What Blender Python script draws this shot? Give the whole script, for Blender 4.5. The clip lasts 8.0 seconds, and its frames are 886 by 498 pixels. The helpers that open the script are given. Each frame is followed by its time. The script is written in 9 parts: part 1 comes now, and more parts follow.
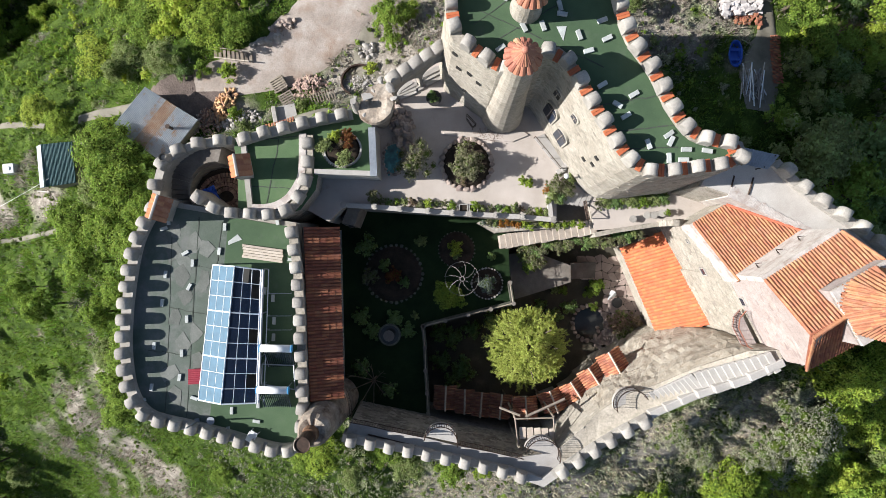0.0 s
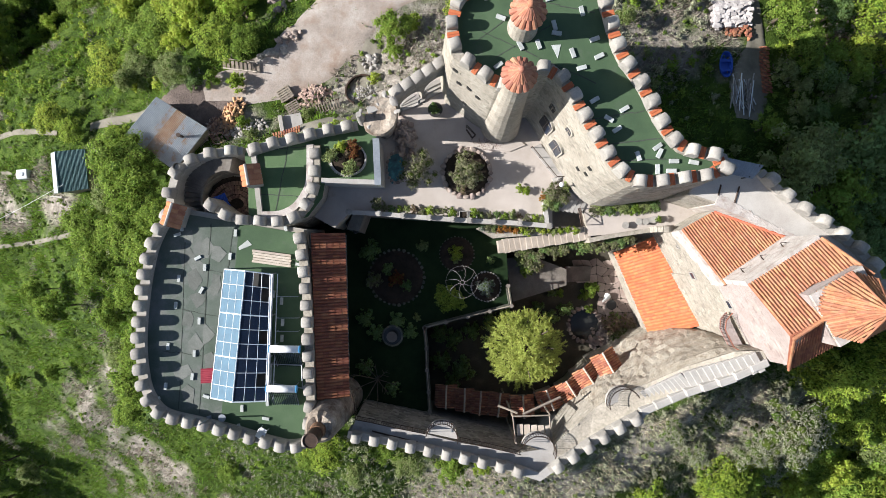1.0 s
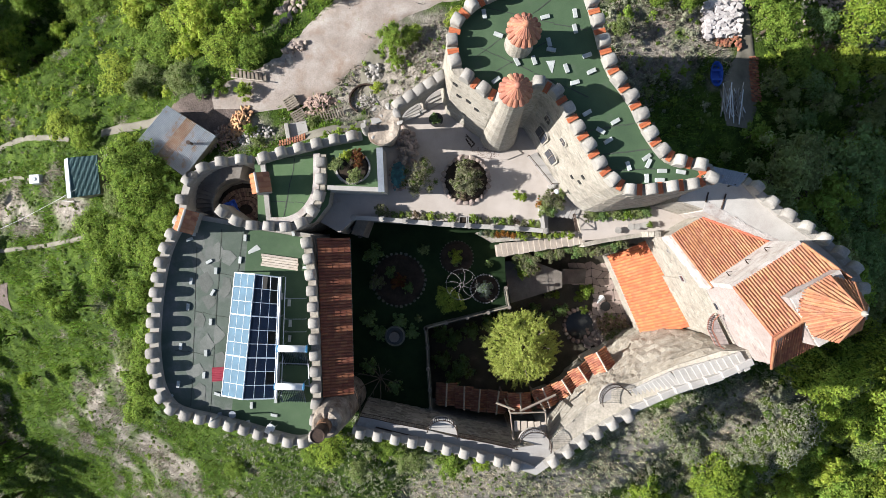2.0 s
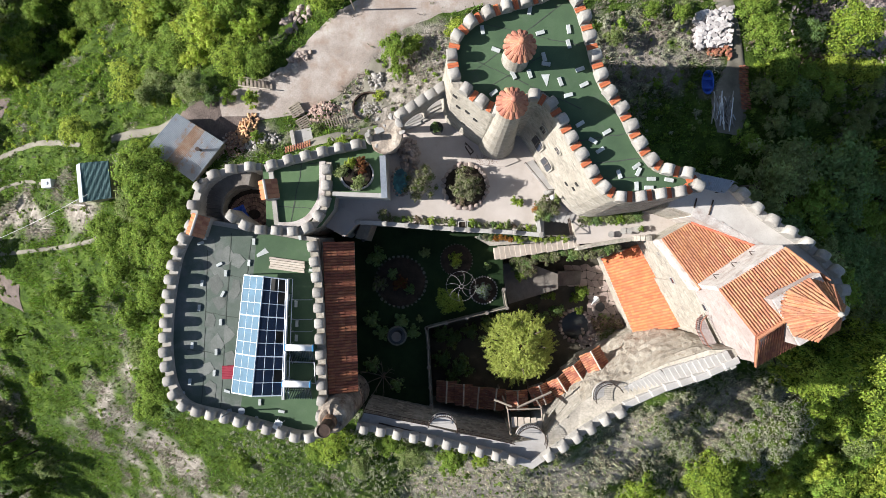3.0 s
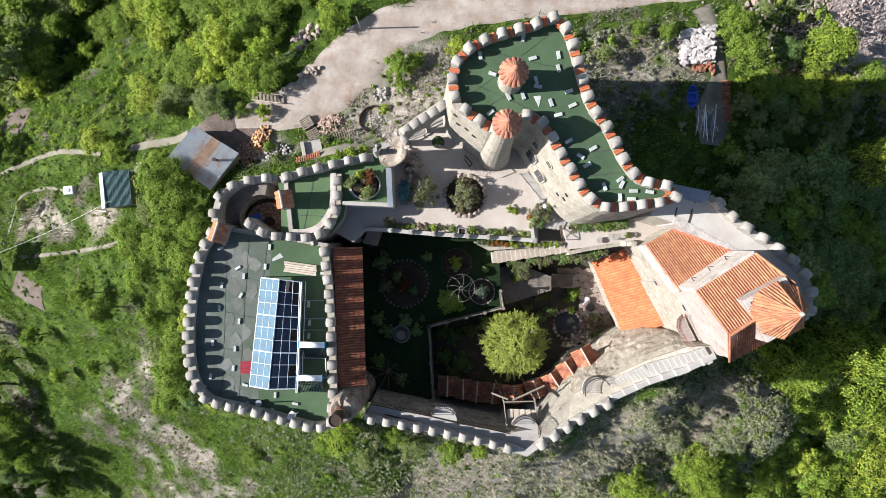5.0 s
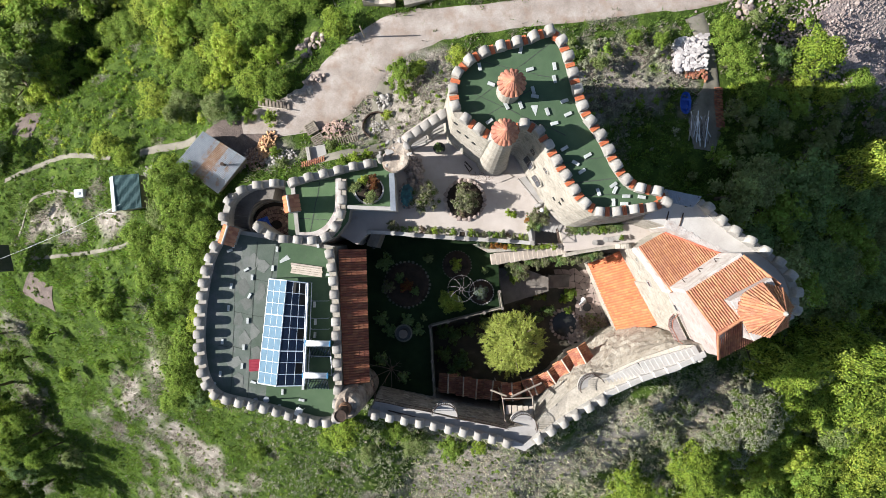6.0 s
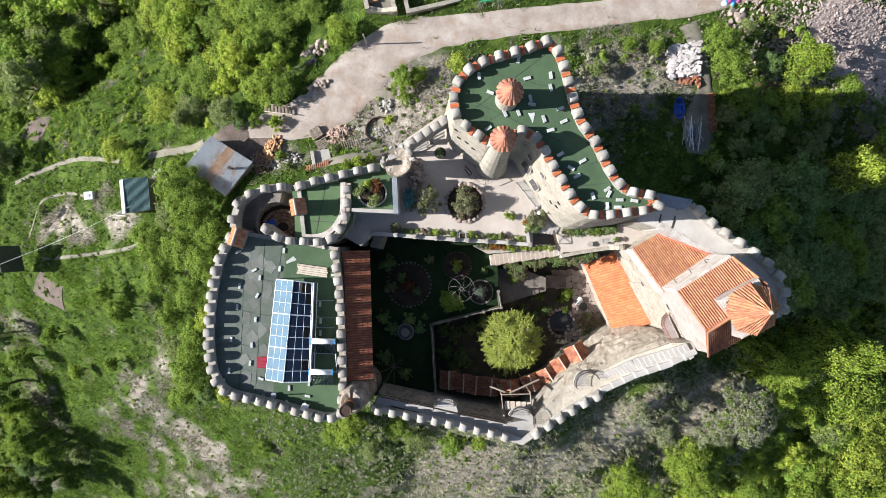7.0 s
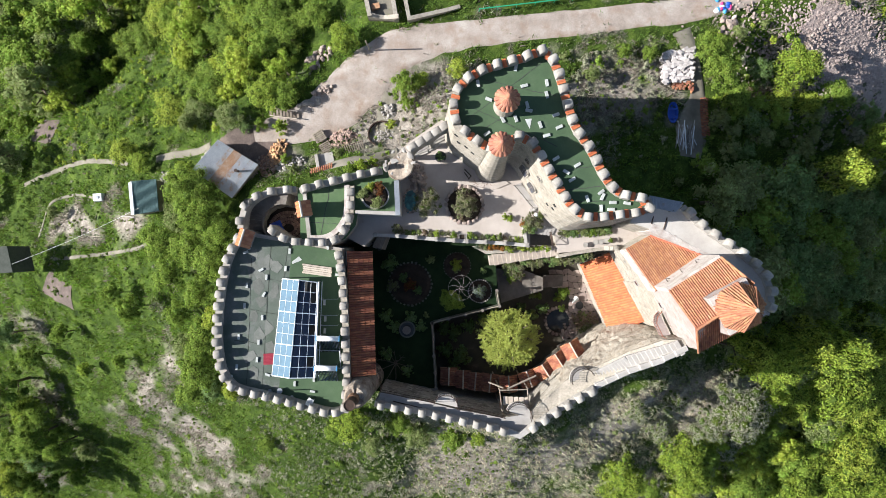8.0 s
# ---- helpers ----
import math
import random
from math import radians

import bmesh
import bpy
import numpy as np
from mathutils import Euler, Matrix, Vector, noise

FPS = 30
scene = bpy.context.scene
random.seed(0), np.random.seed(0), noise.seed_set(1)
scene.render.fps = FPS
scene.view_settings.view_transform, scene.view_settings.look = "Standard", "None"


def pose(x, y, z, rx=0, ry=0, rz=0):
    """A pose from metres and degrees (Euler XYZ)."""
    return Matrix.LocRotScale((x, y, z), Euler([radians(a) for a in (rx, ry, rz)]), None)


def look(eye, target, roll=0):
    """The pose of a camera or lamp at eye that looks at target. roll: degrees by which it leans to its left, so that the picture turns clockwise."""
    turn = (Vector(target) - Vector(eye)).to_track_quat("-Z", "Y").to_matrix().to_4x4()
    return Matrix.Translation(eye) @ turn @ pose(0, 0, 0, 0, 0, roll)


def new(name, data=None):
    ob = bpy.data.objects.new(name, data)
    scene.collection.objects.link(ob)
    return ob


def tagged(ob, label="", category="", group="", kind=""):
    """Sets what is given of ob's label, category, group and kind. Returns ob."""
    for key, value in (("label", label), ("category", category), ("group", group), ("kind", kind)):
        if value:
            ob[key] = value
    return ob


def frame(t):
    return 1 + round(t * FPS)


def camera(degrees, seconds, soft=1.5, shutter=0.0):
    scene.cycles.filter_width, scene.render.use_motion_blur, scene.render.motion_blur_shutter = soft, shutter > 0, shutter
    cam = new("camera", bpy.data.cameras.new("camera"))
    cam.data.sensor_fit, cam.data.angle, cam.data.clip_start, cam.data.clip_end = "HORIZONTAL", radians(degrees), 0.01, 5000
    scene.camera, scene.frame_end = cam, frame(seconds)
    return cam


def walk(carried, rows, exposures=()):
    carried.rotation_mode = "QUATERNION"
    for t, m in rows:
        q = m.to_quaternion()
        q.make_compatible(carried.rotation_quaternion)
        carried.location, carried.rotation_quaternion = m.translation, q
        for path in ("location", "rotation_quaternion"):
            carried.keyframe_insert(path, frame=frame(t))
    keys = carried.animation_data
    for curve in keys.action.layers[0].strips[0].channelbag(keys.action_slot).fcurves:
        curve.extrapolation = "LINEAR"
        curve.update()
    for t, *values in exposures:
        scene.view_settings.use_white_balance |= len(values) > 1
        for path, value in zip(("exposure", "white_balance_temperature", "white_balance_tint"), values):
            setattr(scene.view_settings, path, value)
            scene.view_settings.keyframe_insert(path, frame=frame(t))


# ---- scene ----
# camera: a drone looking straight down, climbing
cam = camera(70.0, 8.0, soft=0.65)
PATH = [
    (0.0, pose(0.000, 0.000, 41.000, 0, 0, 0)),
    (0.5, pose(-0.034, 0.172, 41.936, 0, 0, 0)),
    (1.0, pose(-0.058, 0.332, 42.875, 0, 0, 0)),
    (1.5, pose(-0.079, 0.478, 43.833, 0, 0, 0)),
    (3.0, pose(-0.110, 0.853, 46.720, 0, 0, 0)),
    (3.5, pose(-0.124, 0.953, 47.684, 0, 0, 0)),
    (4.0, pose(-0.139, 1.034, 48.632, 0, 0, 0)),
    (4.5, pose(-0.167, 1.127, 49.580, 0, 0, 0)),
    (6.0, pose(-0.277, 1.404, 52.436, 0, 0, 0)),
    (6.5, pose(-0.311, 1.476, 53.401, 0, 0, 0)),
    (7.0, pose(-0.349, 1.514, 54.324, 0, 0, 0)),
    (7.5, pose(-0.372, 1.534, 55.268, 0, 0, 0)),
    (8.0, pose(-0.375, 1.558, 56.211, 0, 0, 0)),
]
walk(cam, PATH, [(0.0, 1.08), (3.0, 1.14), (8.0, 1.22)])

# world, sun, exposure
SUN_ELEV, SUN_AZ = 28.5, 181.5      # degrees; azimuth counter-clockwise from +x, where the sun stands
world = bpy.data.worlds.new("sky")
scene.world = world
world.use_nodes = True
wn = world.node_tree.nodes
sky = wn.new("ShaderNodeTexSky")
sky.sky_type, sky.sun_disc = "NISHITA", False
sky.sun_elevation, sky.sun_rotation = radians(SUN_ELEV), radians(270)
wn["Background"].inputs["Strength"].default_value = 0.061
world.node_tree.links.new(sky.outputs[0], wn["Background"].inputs["Color"])
sun = new("sun", bpy.data.lights.new("sun", "SUN"))
sun.data.energy, sun.data.angle, sun.data.color = 5.0, radians(0.5), (1.0, 0.96, 0.9)
sun.matrix_basis = look((math.cos(radians(SUN_AZ)) * 80, math.sin(radians(SUN_AZ)) * 80, math.tan(radians(SUN_ELEV)) * 80), (0, 0, 0))


# materials
def material(name, ramp, scale=1.0, fine=12.0, rough=0.85, bump=0.3, grain=0.35, metal=0.0, vary=0.0, per="object", stones=0.0, mottle=None, depth=0.05, gloss_spec=None, stretch=None):
    """A procedural surface: a broad ramp of tones, fine grain, optional masonry joints, a random tone for each piece."""
    m = bpy.data.materials.new(name)
    m.use_nodes = True
    n, ln = m.node_tree.nodes, m.node_tree.links
    b = n["Principled BSDF"]
    geo = n.new("ShaderNodeNewGeometry")
    place = geo.outputs["Position"]
    if stretch:
        mp = n.new("ShaderNodeMapping")
        mp.inputs["Rotation"].default_value = (0, 0, radians(stretch[0]))
        mp.inputs["Scale"].default_value = stretch[1:]
        ln.new(place, mp.inputs[0])
        place = mp.outputs[0]
    broad = n.new("ShaderNodeTexNoise")
    broad.inputs["Scale"].default_value, broad.inputs["Detail"].default_value, broad.inputs["Roughness"].default_value = scale, 6, 0.62
    ln.new(place, broad.inputs["Vector"])
    cr = n.new("ShaderNodeValToRGB")
    while len(cr.color_ramp.elements) < len(ramp):
        cr.color_ramp.elements.new(0.5)
    for e, (p, c) in zip(cr.color_ramp.elements, ramp):
        e.position, e.color = p, (*c, 1)
    ln.new(broad.outputs[0], cr.inputs[0])
    tone = cr.outputs[0]
    small = n.new("ShaderNodeTexNoise")
    small.inputs["Scale"].default_value, small.inputs["Detail"].default_value, small.inputs["Roughness"].default_value = fine, 4, 0.7
    ln.new(place, small.inputs["Vector"])
    hsv = n.new("ShaderNodeHueSaturation")
    ln.new(tone, hsv.inputs["Color"])
    val = n.new("ShaderNodeMapRange")
    val.inputs[1].default_value, val.inputs[2].default_value = 0.25, 0.75
    val.inputs[3].default_value, val.inputs[4].default_value = 1 - grain, 1 + grain
    ln.new(small.outputs[0], val.inputs[0])
    v = val.outputs[0]
    height = small.outputs[0]
    if vary:
        r = geo.outputs["Random Per Island"] if per == "island" else n.new("ShaderNodeObjectInfo").outputs["Random"]
        rm = n.new("ShaderNodeMapRange")
        rm.inputs[3].default_value, rm.inputs[4].default_value = 1 - vary, 1 + vary
        ln.new(r, rm.inputs[0])
        mul = n.new("ShaderNodeMath")
        mul.operation = "MULTIPLY"
        ln.new(v, mul.inputs[0]), ln.new(rm.outputs[0], mul.inputs[1])
        v = mul.outputs[0]
        hm = n.new("ShaderNodeMapRange")
        hm.inputs[3].default_value, hm.inputs[4].default_value = 0.5 - vary * 0.05, 0.5 + vary * 0.05
        ln.new(r, hm.inputs[0]), ln.new(hm.outputs[0], hsv.inputs["Hue"])
    if stones:
        vo = n.new("ShaderNodeTexVoronoi")
        vo.feature = "DISTANCE_TO_EDGE"
        vo.inputs["Scale"].default_value = stones
        warp = n.new("ShaderNodeMix")
        warp.data_type = "VECTOR"
        warp.inputs[0].default_value = 0.22
        ln.new(place, warp.inputs[4]), ln.new(small.outputs["Color"], warp.inputs[5]), ln.new(warp.outputs[1], vo.inputs["Vector"])
        jm = n.new("ShaderNodeMapRange")
        jm.inputs[2].default_value, jm.inputs[3].default_value = 0.07, 0.80
        ln.new(vo.outputs["Distance"], jm.inputs[0])
        mul = n.new("ShaderNodeMath")
        mul.operation = "MULTIPLY"
        ln.new(v, mul.inputs[0]), ln.new(jm.outputs[0], mul.inputs[1])
        v = mul.outputs[0]
        add = n.new("ShaderNodeMath")
        add.operation = "ADD"
        ln.new(height, add.inputs[0]), ln.new(jm.outputs[0], add.inputs[1])
        height = add.outputs[0]
    ln.new(v, hsv.inputs["Value"])
    out = hsv.outputs[0]
    if mottle:
        (mc, mscale, lo, hi) = mottle
        mn = n.new("ShaderNodeTexNoise")
        mn.inputs["Scale"].default_value, mn.inputs["Detail"].default_value, mn.inputs["Roughness"].default_value = mscale, 7, 0.65
        ln.new(place, mn.inputs["Vector"])
        mr = n.new("ShaderNodeMapRange")
        mr.inputs[1].default_value, mr.inputs[2].default_value = lo, hi
        ln.new(mn.outputs[0], mr.inputs[0])
        mx = n.new("ShaderNodeMix")
        mx.data_type = "RGBA"
        ln.new(mr.outputs[0], mx.inputs[0]), ln.new(out, mx.inputs[6])
        mx.inputs[7].default_value = (*mc, 1)
        out = mx.outputs[2]
    ln.new(out, b.inputs["Base Color"])
    b.inputs["Roughness"].default_value, b.inputs["Metallic"].default_value = rough, metal
    if gloss_spec is not None:
        b.inputs["Specular IOR Level"].default_value = gloss_spec
    if bump:
        bp = n.new("ShaderNodeBump")
        bp.inputs["Strength"].default_value, bp.inputs["Distance"].default_value = bump, depth
        ln.new(height, bp.inputs["Height"]), ln.new(bp.outputs[0], b.inputs["Normal"])
    return m


def leafy(name, dark, light, vary=0.35):
    """Leaves: a tone for each leaf and each plant, a little light coming through."""
    m = material(name, [(0.3, dark), (0.7, light)], 0.9, 6, 0.7, 0, 0.25, vary=vary, per="island", gloss_spec=0.15)
    n, ln = m.node_tree.nodes, m.node_tree.links
    b = n["Principled BSDF"]
    tr = n.new("ShaderNodeBsdfTranslucent")
    ln.new(b.inputs["Base Color"].links[0].from_socket, tr.inputs["Color"])
    mx = n.new("ShaderNodeMixShader")
    mx.inputs[0].default_value = 0.48
    ln.new(b.outputs[0], mx.inputs[1]), ln.new(tr.outputs[0], mx.inputs[2])
    ln.new(mx.outputs[0], n["Material Output"].inputs["Surface"])
    return m


STONE = material("rubble_stone", [(0.3, (0.253, 0.229, 0.193)), (0.52, (0.329, 0.301, 0.261)), (0.72, (0.392, 0.367, 0.323))], 0.7, 7, 0.93, 0.6, 0.22, stones=4.2, mottle=((0.167, 0.158, 0.129), 1.7, 0.54, 0.74))
PLASTER = material("lime_plaster", [(0.3, (0.260, 0.246, 0.222)), (0.6, (0.339, 0.322, 0.301)), (0.75, (0.373, 0.363, 0.350))], 0.9, 14, 0.9, 0.35, 0.14, mottle=((0.236, 0.217, 0.191), 2.2, 0.58, 0.8))
PINK = material("pink_plaster", [(0.3, (0.291, 0.232, 0.219)), (0.55, (0.337, 0.290, 0.280)), (0.7, (0.370, 0.331, 0.323))], 0.9, 9, 0.9, 0.45, 0.14, stones=3.4)
MERLON = material("cast_stone", [(0.3, (0.221, 0.210, 0.194)), (0.55, (0.308, 0.293, 0.274)), (0.75, (0.369, 0.357, 0.334))], 1.6, 16, 0.9, 0.35, 0.16, vary=0.14)
WHITEWASH = material("patchy_whitewash", [(0.3, (0.34, 0.295, 0.275)), (0.48, (0.43, 0.395, 0.375)), (0.7, (0.5, 0.475, 0.465))], 1.6, 8, 0.93, 0.7, 0.2, mottle=((0.27, 0.215, 0.19), 2.0, 0.52, 0.7))
TERRACE = material("terrace_concrete", [(0.3, (0.36, 0.335, 0.315)), (0.55, (0.43, 0.41, 0.39)), (0.75, (0.48, 0.465, 0.45))], 0.6, 16, 0.9, 0.2, 0.1, mottle=((0.3, 0.275, 0.25), 0.8, 0.58, 0.8))
CONCRETE = material("concrete", [(0.3, (0.243, 0.229, 0.218)), (0.55, (0.314, 0.303, 0.295)), (0.75, (0.371, 0.363, 0.357))], 0.5, 18, 0.9, 0.2, 0.1, mottle=((0.200, 0.185, 0.171), 0.9, 0.58, 0.8))
PLAZA = material("sandy_paving", [(0.3, (0.339, 0.301, 0.272)), (0.6, (0.419, 0.376, 0.351)), (0.75, (0.460, 0.418, 0.395))], 0.45, 22, 0.92, 0.15, 0.09, mottle=((0.264, 0.228, 0.200), 1.1, 0.6, 0.85))
STEP = material("pale_steps", [(0.3, (0.298, 0.283, 0.268)), (0.7, (0.389, 0.377, 0.368))], 0.9, 14, 0.9, 0.25, 0.12)
GREEN = material("green_felt", [(0.3, (0.036, 0.070, 0.036)), (0.55, (0.051, 0.094, 0.047)), (0.75, (0.067, 0.111, 0.060))], 0.5, 20, 0.9, 0.15, 0.13, mottle=((0.079, 0.098, 0.077), 0.8, 0.58, 0.9))
LIGHTGREEN = material("light_green_felt", [(0.3, (0.05, 0.098, 0.043)), (0.55, (0.07, 0.125, 0.056)), (0.75, (0.095, 0.148, 0.075))], 0.5, 20, 0.9, 0.2, 0.15, mottle=((0.11, 0.135, 0.1), 0.9, 0.56, 0.85))
FELT = material("grey_green_felt", [(0.3, (0.054, 0.078, 0.058)), (0.52, (0.086, 0.107, 0.093)), (0.72, (0.121, 0.130, 0.124))], 0.45, 16, 0.9, 0.2, 0.14, mottle=((0.136, 0.141, 0.140), 0.9, 0.52, 0.75))
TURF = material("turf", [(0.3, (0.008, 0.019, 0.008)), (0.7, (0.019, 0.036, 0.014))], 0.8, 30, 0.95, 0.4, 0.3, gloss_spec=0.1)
TILE = material("clay_tile", [(0.3, (0.266, 0.107, 0.056)), (0.5, (0.340, 0.148, 0.081)), (0.66, (0.365, 0.175, 0.105)), (0.8, (0.35, 0.215, 0.145))], 2.2, 14, 0.85, 0.2, 0.14, vary=0.17, per="island")
OLDTILE = material("old_clay_tile", [(0.3, (0.187, 0.062, 0.035)), (0.55, (0.265, 0.094, 0.051)), (0.75, (0.312, 0.140, 0.086))], 1.6, 14, 0.88, 0.2, 0.16, vary=0.2, per="island")
ORANGE = material("orange_tile", [(0.3, (0.40, 0.105, 0.04)), (0.7, (0.47, 0.150, 0.064))], 0.8, 12, 0.8, 0.15, 0.12, vary=0.13, per="island")
RIDGE = material("red_ridge", [(0.3, (0.375, 0.083, 0.045)), (0.7, (0.435, 0.128, 0.075))], 1.0, 12, 0.8, 0.2, 0.1)
IRON = material("dark_iron", [(0.3, (0.03, 0.022, 0.018)), (0.7, (0.08, 0.05, 0.038))], 3, 20, 0.6, 0.15, 0.2, metal=0.6)
WOOD = material("grey_wood", [(0.3, (0.164, 0.136, 0.107)), (0.7, (0.295, 0.255, 0.214))], 2, 20, 0.85, 0.3, 0.2, vary=0.25)
PALEWOOD = material("pale_planks", [(0.3, (0.377, 0.323, 0.268)), (0.7, (0.476, 0.425, 0.375))], 2, 20, 0.8, 0.2, 0.12, vary=0.12)
BARK = material("bark", [(0.3, (0.06, 0.045, 0.03)), (0.7, (0.13, 0.1, 0.075))], 3, 20, 0.9, 0.6, 0.3)
# black things, and the shade inside openings painted near-black
DARK = material("black_and_void_shade", [(0.3, (0.012, 0.012, 0.013)), (0.7, (0.025, 0.024, 0.024))], 2, 10, 0.6, 0, 0.2)
WHITE = material("white_paint", [(0.3, (0.574, 0.595, 0.616)), (0.7, (0.656, 0.680, 0.705))], 1.5, 20, 0.5, 0.1, 0.06)
ROCK = material("loose_rock", [(0.3, (0.20, 0.158, 0.138)), (0.6, (0.32, 0.262, 0.238)), (0.75, (0.40, 0.345, 0.322))], 1.2, 9, 0.92, 0.5, 0.2, vary=0.28)
ROAD = material("gravel_road", [(0.3, (0.235, 0.198, 0.175)), (0.5, (0.32, 0.277, 0.25)), (0.68, (0.39, 0.355, 0.33))], 0.45, 9, 0.95, 0.5, 0.2, mottle=((0.25, 0.18, 0.14), 0.6, 0.5, 0.72))
BLUE = material("blue_plastic", [(0.3, (0.01, 0.05, 0.32)), (0.7, (0.02, 0.09, 0.45))], 2, 12, 0.45, 0.1, 0.15)
TANK = material("white_enamel", [(0.3, (0.72, 0.74, 0.76)), (0.7, (0.82, 0.83, 0.84))], 2, 20, 0.25, 0, 0.04)
BLOCKS = material("pale_block", [(0.3, (0.316, 0.343, 0.344)), (0.7, (0.437, 0.468, 0.467))], 2.5, 18, 0.9, 0.3, 0.12, vary=0.16)
BRICK = material("red_brick", [(0.3, (0.240, 0.088, 0.052)), (0.7, (0.352, 0.160, 0.096))], 2.5, 14, 0.9, 0.3, 0.2, vary=0.3)
REDSHEET = material("red_sheet", [(0.3, (0.20, 0.012, 0.03)), (0.7, (0.28, 0.03, 0.05))], 2, 12, 0.5, 0.1, 0.12)
GALV = material("galvanised_sheet", [(0.3, (0.204, 0.232, 0.274)), (0.55, (0.285, 0.317, 0.363)), (0.75, (0.340, 0.373, 0.422))], 0.8, 10, 0.45, 0.15, 0.14, metal=0.5, mottle=((0.278, 0.152, 0.076), 0.7, 0.64, 0.76))
TEAL = material("teal_sheet", [(0.3, (0.035, 0.085, 0.095)), (0.7, (0.06, 0.125, 0.135))], 1.2, 10, 0.5, 0.1, 0.15, metal=0.2)
POOL = material("turquoise_paint", [(0.3, (0.02, 0.045, 0.055)), (0.5, (0.03, 0.12, 0.14)), (0.66, (0.07, 0.27, 0.28)), (0.75, (0.28, 0.36, 0.34))], 1.8, 10, 0.35, 0.1, 0.2)
WATER = material("dark_water", [(0.3, (0.012, 0.014, 0.013)), (0.7, (0.03, 0.03, 0.028))], 1, 6, 0.06, 0.1, 0.1)
SOIL = material("garden_soil", [(0.3, (0.02, 0.017, 0.013)), (0.7, (0.05, 0.038, 0.03))], 1.5, 14, 0.95, 0.5, 0.3, gloss_spec=0.1)
# garden stone with the sunken garden's shade put into its dark colour
SHADED_STONE = material("shaded_stone", [(0.3, (0.05, 0.055, 0.042)), (0.7, (0.12, 0.12, 0.098))], 2, 10, 0.95, 0.4, 0.25, vary=0.25)
SOOTSTONE = material("sooty_stone", [(0.3, (0.13, 0.105, 0.085)), (0.5, (0.25, 0.21, 0.175)), (0.7, (0.36, 0.32, 0.275))], 1.1, 8, 0.95, 0.6, 0.25, stones=3.5, mottle=((0.09, 0.055, 0.035), 1.3, 0.52, 0.7))
LANDM = material("weathered_concrete", [(0.3, (0.10, 0.088, 0.078)), (0.6, (0.165, 0.148, 0.132)), (0.75, (0.22, 0.2, 0.18))], 0.9, 12, 0.95, 0.3, 0.18)
PALEROCK = material("pale_rubble", [(0.3, (0.2, 0.188, 0.178)), (0.7, (0.37, 0.352, 0.337))], 2, 10, 0.92, 0.4, 0.15, vary=0.22)
SCREE = material("scree_stone", [(0.3, (0.25, 0.2, 0.185)), (0.7, (0.39, 0.325, 0.305))], 2, 10, 0.92, 0.4, 0.2, vary=0.3, per="island")
FRESHWOOD = material("split_logs", [(0.3, (0.374, 0.204, 0.102)), (0.7, (0.510, 0.323, 0.187))], 2.5, 14, 0.85, 0.3, 0.2, vary=0.25)
GALVBAR = material("white_bars", [(0.3, (0.55, 0.6, 0.66)), (0.7, (0.68, 0.73, 0.78))], 2, 10, 0.4, 0, 0.08)


def glass(name, tint, rough=0.06, mix=0.5, spec=0.3):
    """A pane: part clear, part a bright sky-coloured coating."""
    m = bpy.data.materials.new(name)
    m.use_nodes = True
    n, ln = m.node_tree.nodes, m.node_tree.links
    b = n["Principled BSDF"]
    noise_t = n.new("ShaderNodeTexNoise")
    noise_t.inputs["Scale"].default_value = 1.7
    geo = n.new("ShaderNodeNewGeometry")
    ln.new(geo.outputs["Position"], noise_t.inputs["Vector"])
    cr = n.new("ShaderNodeValToRGB")
    cr.color_ramp.elements[0].position, cr.color_ramp.elements[0].color = 0.3, (*[c * 0.75 for c in tint], 1)
    cr.color_ramp.elements[1].position, cr.color_ramp.elements[1].color = 0.75, (*tint, 1)
    ln.new(noise_t.outputs[0], cr.inputs[0]), ln.new(cr.outputs[0], b.inputs["Base Color"])
    b.inputs["Roughness"].default_value, b.inputs["Specular IOR Level"].default_value = rough, spec
    clear = n.new("ShaderNodeBsdfTransparent")
    mx = n.new("ShaderNodeMixShader")
    mx.inputs[0].default_value = mix
    ln.new(clear.outputs[0], mx.inputs[1]), ln.new(b.outputs[0], mx.inputs[2])
    ln.new(mx.outputs[0], n["Material Output"].inputs["Surface"])
    return m


PANE = glass("dusty_glass", (0.085, 0.175, 0.26), 0.5, 0.88, 0.1)
DARKPANE = glass("dark_glass", (0.015, 0.025, 0.05), 0.12, 0.9)

# ---- builders ----
GARDEN, LOWER = -4.2, -8.0          # the two levels of the sunken garden


def placed(ob):
    """Where an object stands in the world, through its parents."""
    m = ob.matrix_basis.copy()
    while ob.parent:
        m = ob.parent.matrix_basis @ ob.matrix_parent_inverse @ m
        ob = ob.parent
    return m


def adopt(ob, parent):
    ob.parent = parent
    ob.matrix_parent_inverse = placed(parent).inverted()
    return ob


def thing(name, at, label, category, group="", kind=""):
    ob = new(name)
    ob.location = at
    ob.empty_display_size = 0.2
    return tagged(ob, label, category, group, kind)


def mesh_of(bm, mat, name, smooth=False):
    me = bpy.data.meshes.new(name)
    bmesh.ops.recalc_face_normals(bm, faces=bm.faces)
    bm.to_mesh(me)
    bm.free()
    me.materials.append(mat)
    if smooth:
        for p in me.polygons:
            p.use_smooth = True
    return me


def part(name, bm, mat, parent=None, label="", smooth=False):
    ob = new(name, mesh_of(bm, mat, name, smooth))
    if parent:
        adopt(ob, parent)
    return tagged(ob, label)


def piece(name, me, m, parent):
    ob = new(name, me)
    ob.matrix_basis = m
    return adopt(ob, parent)


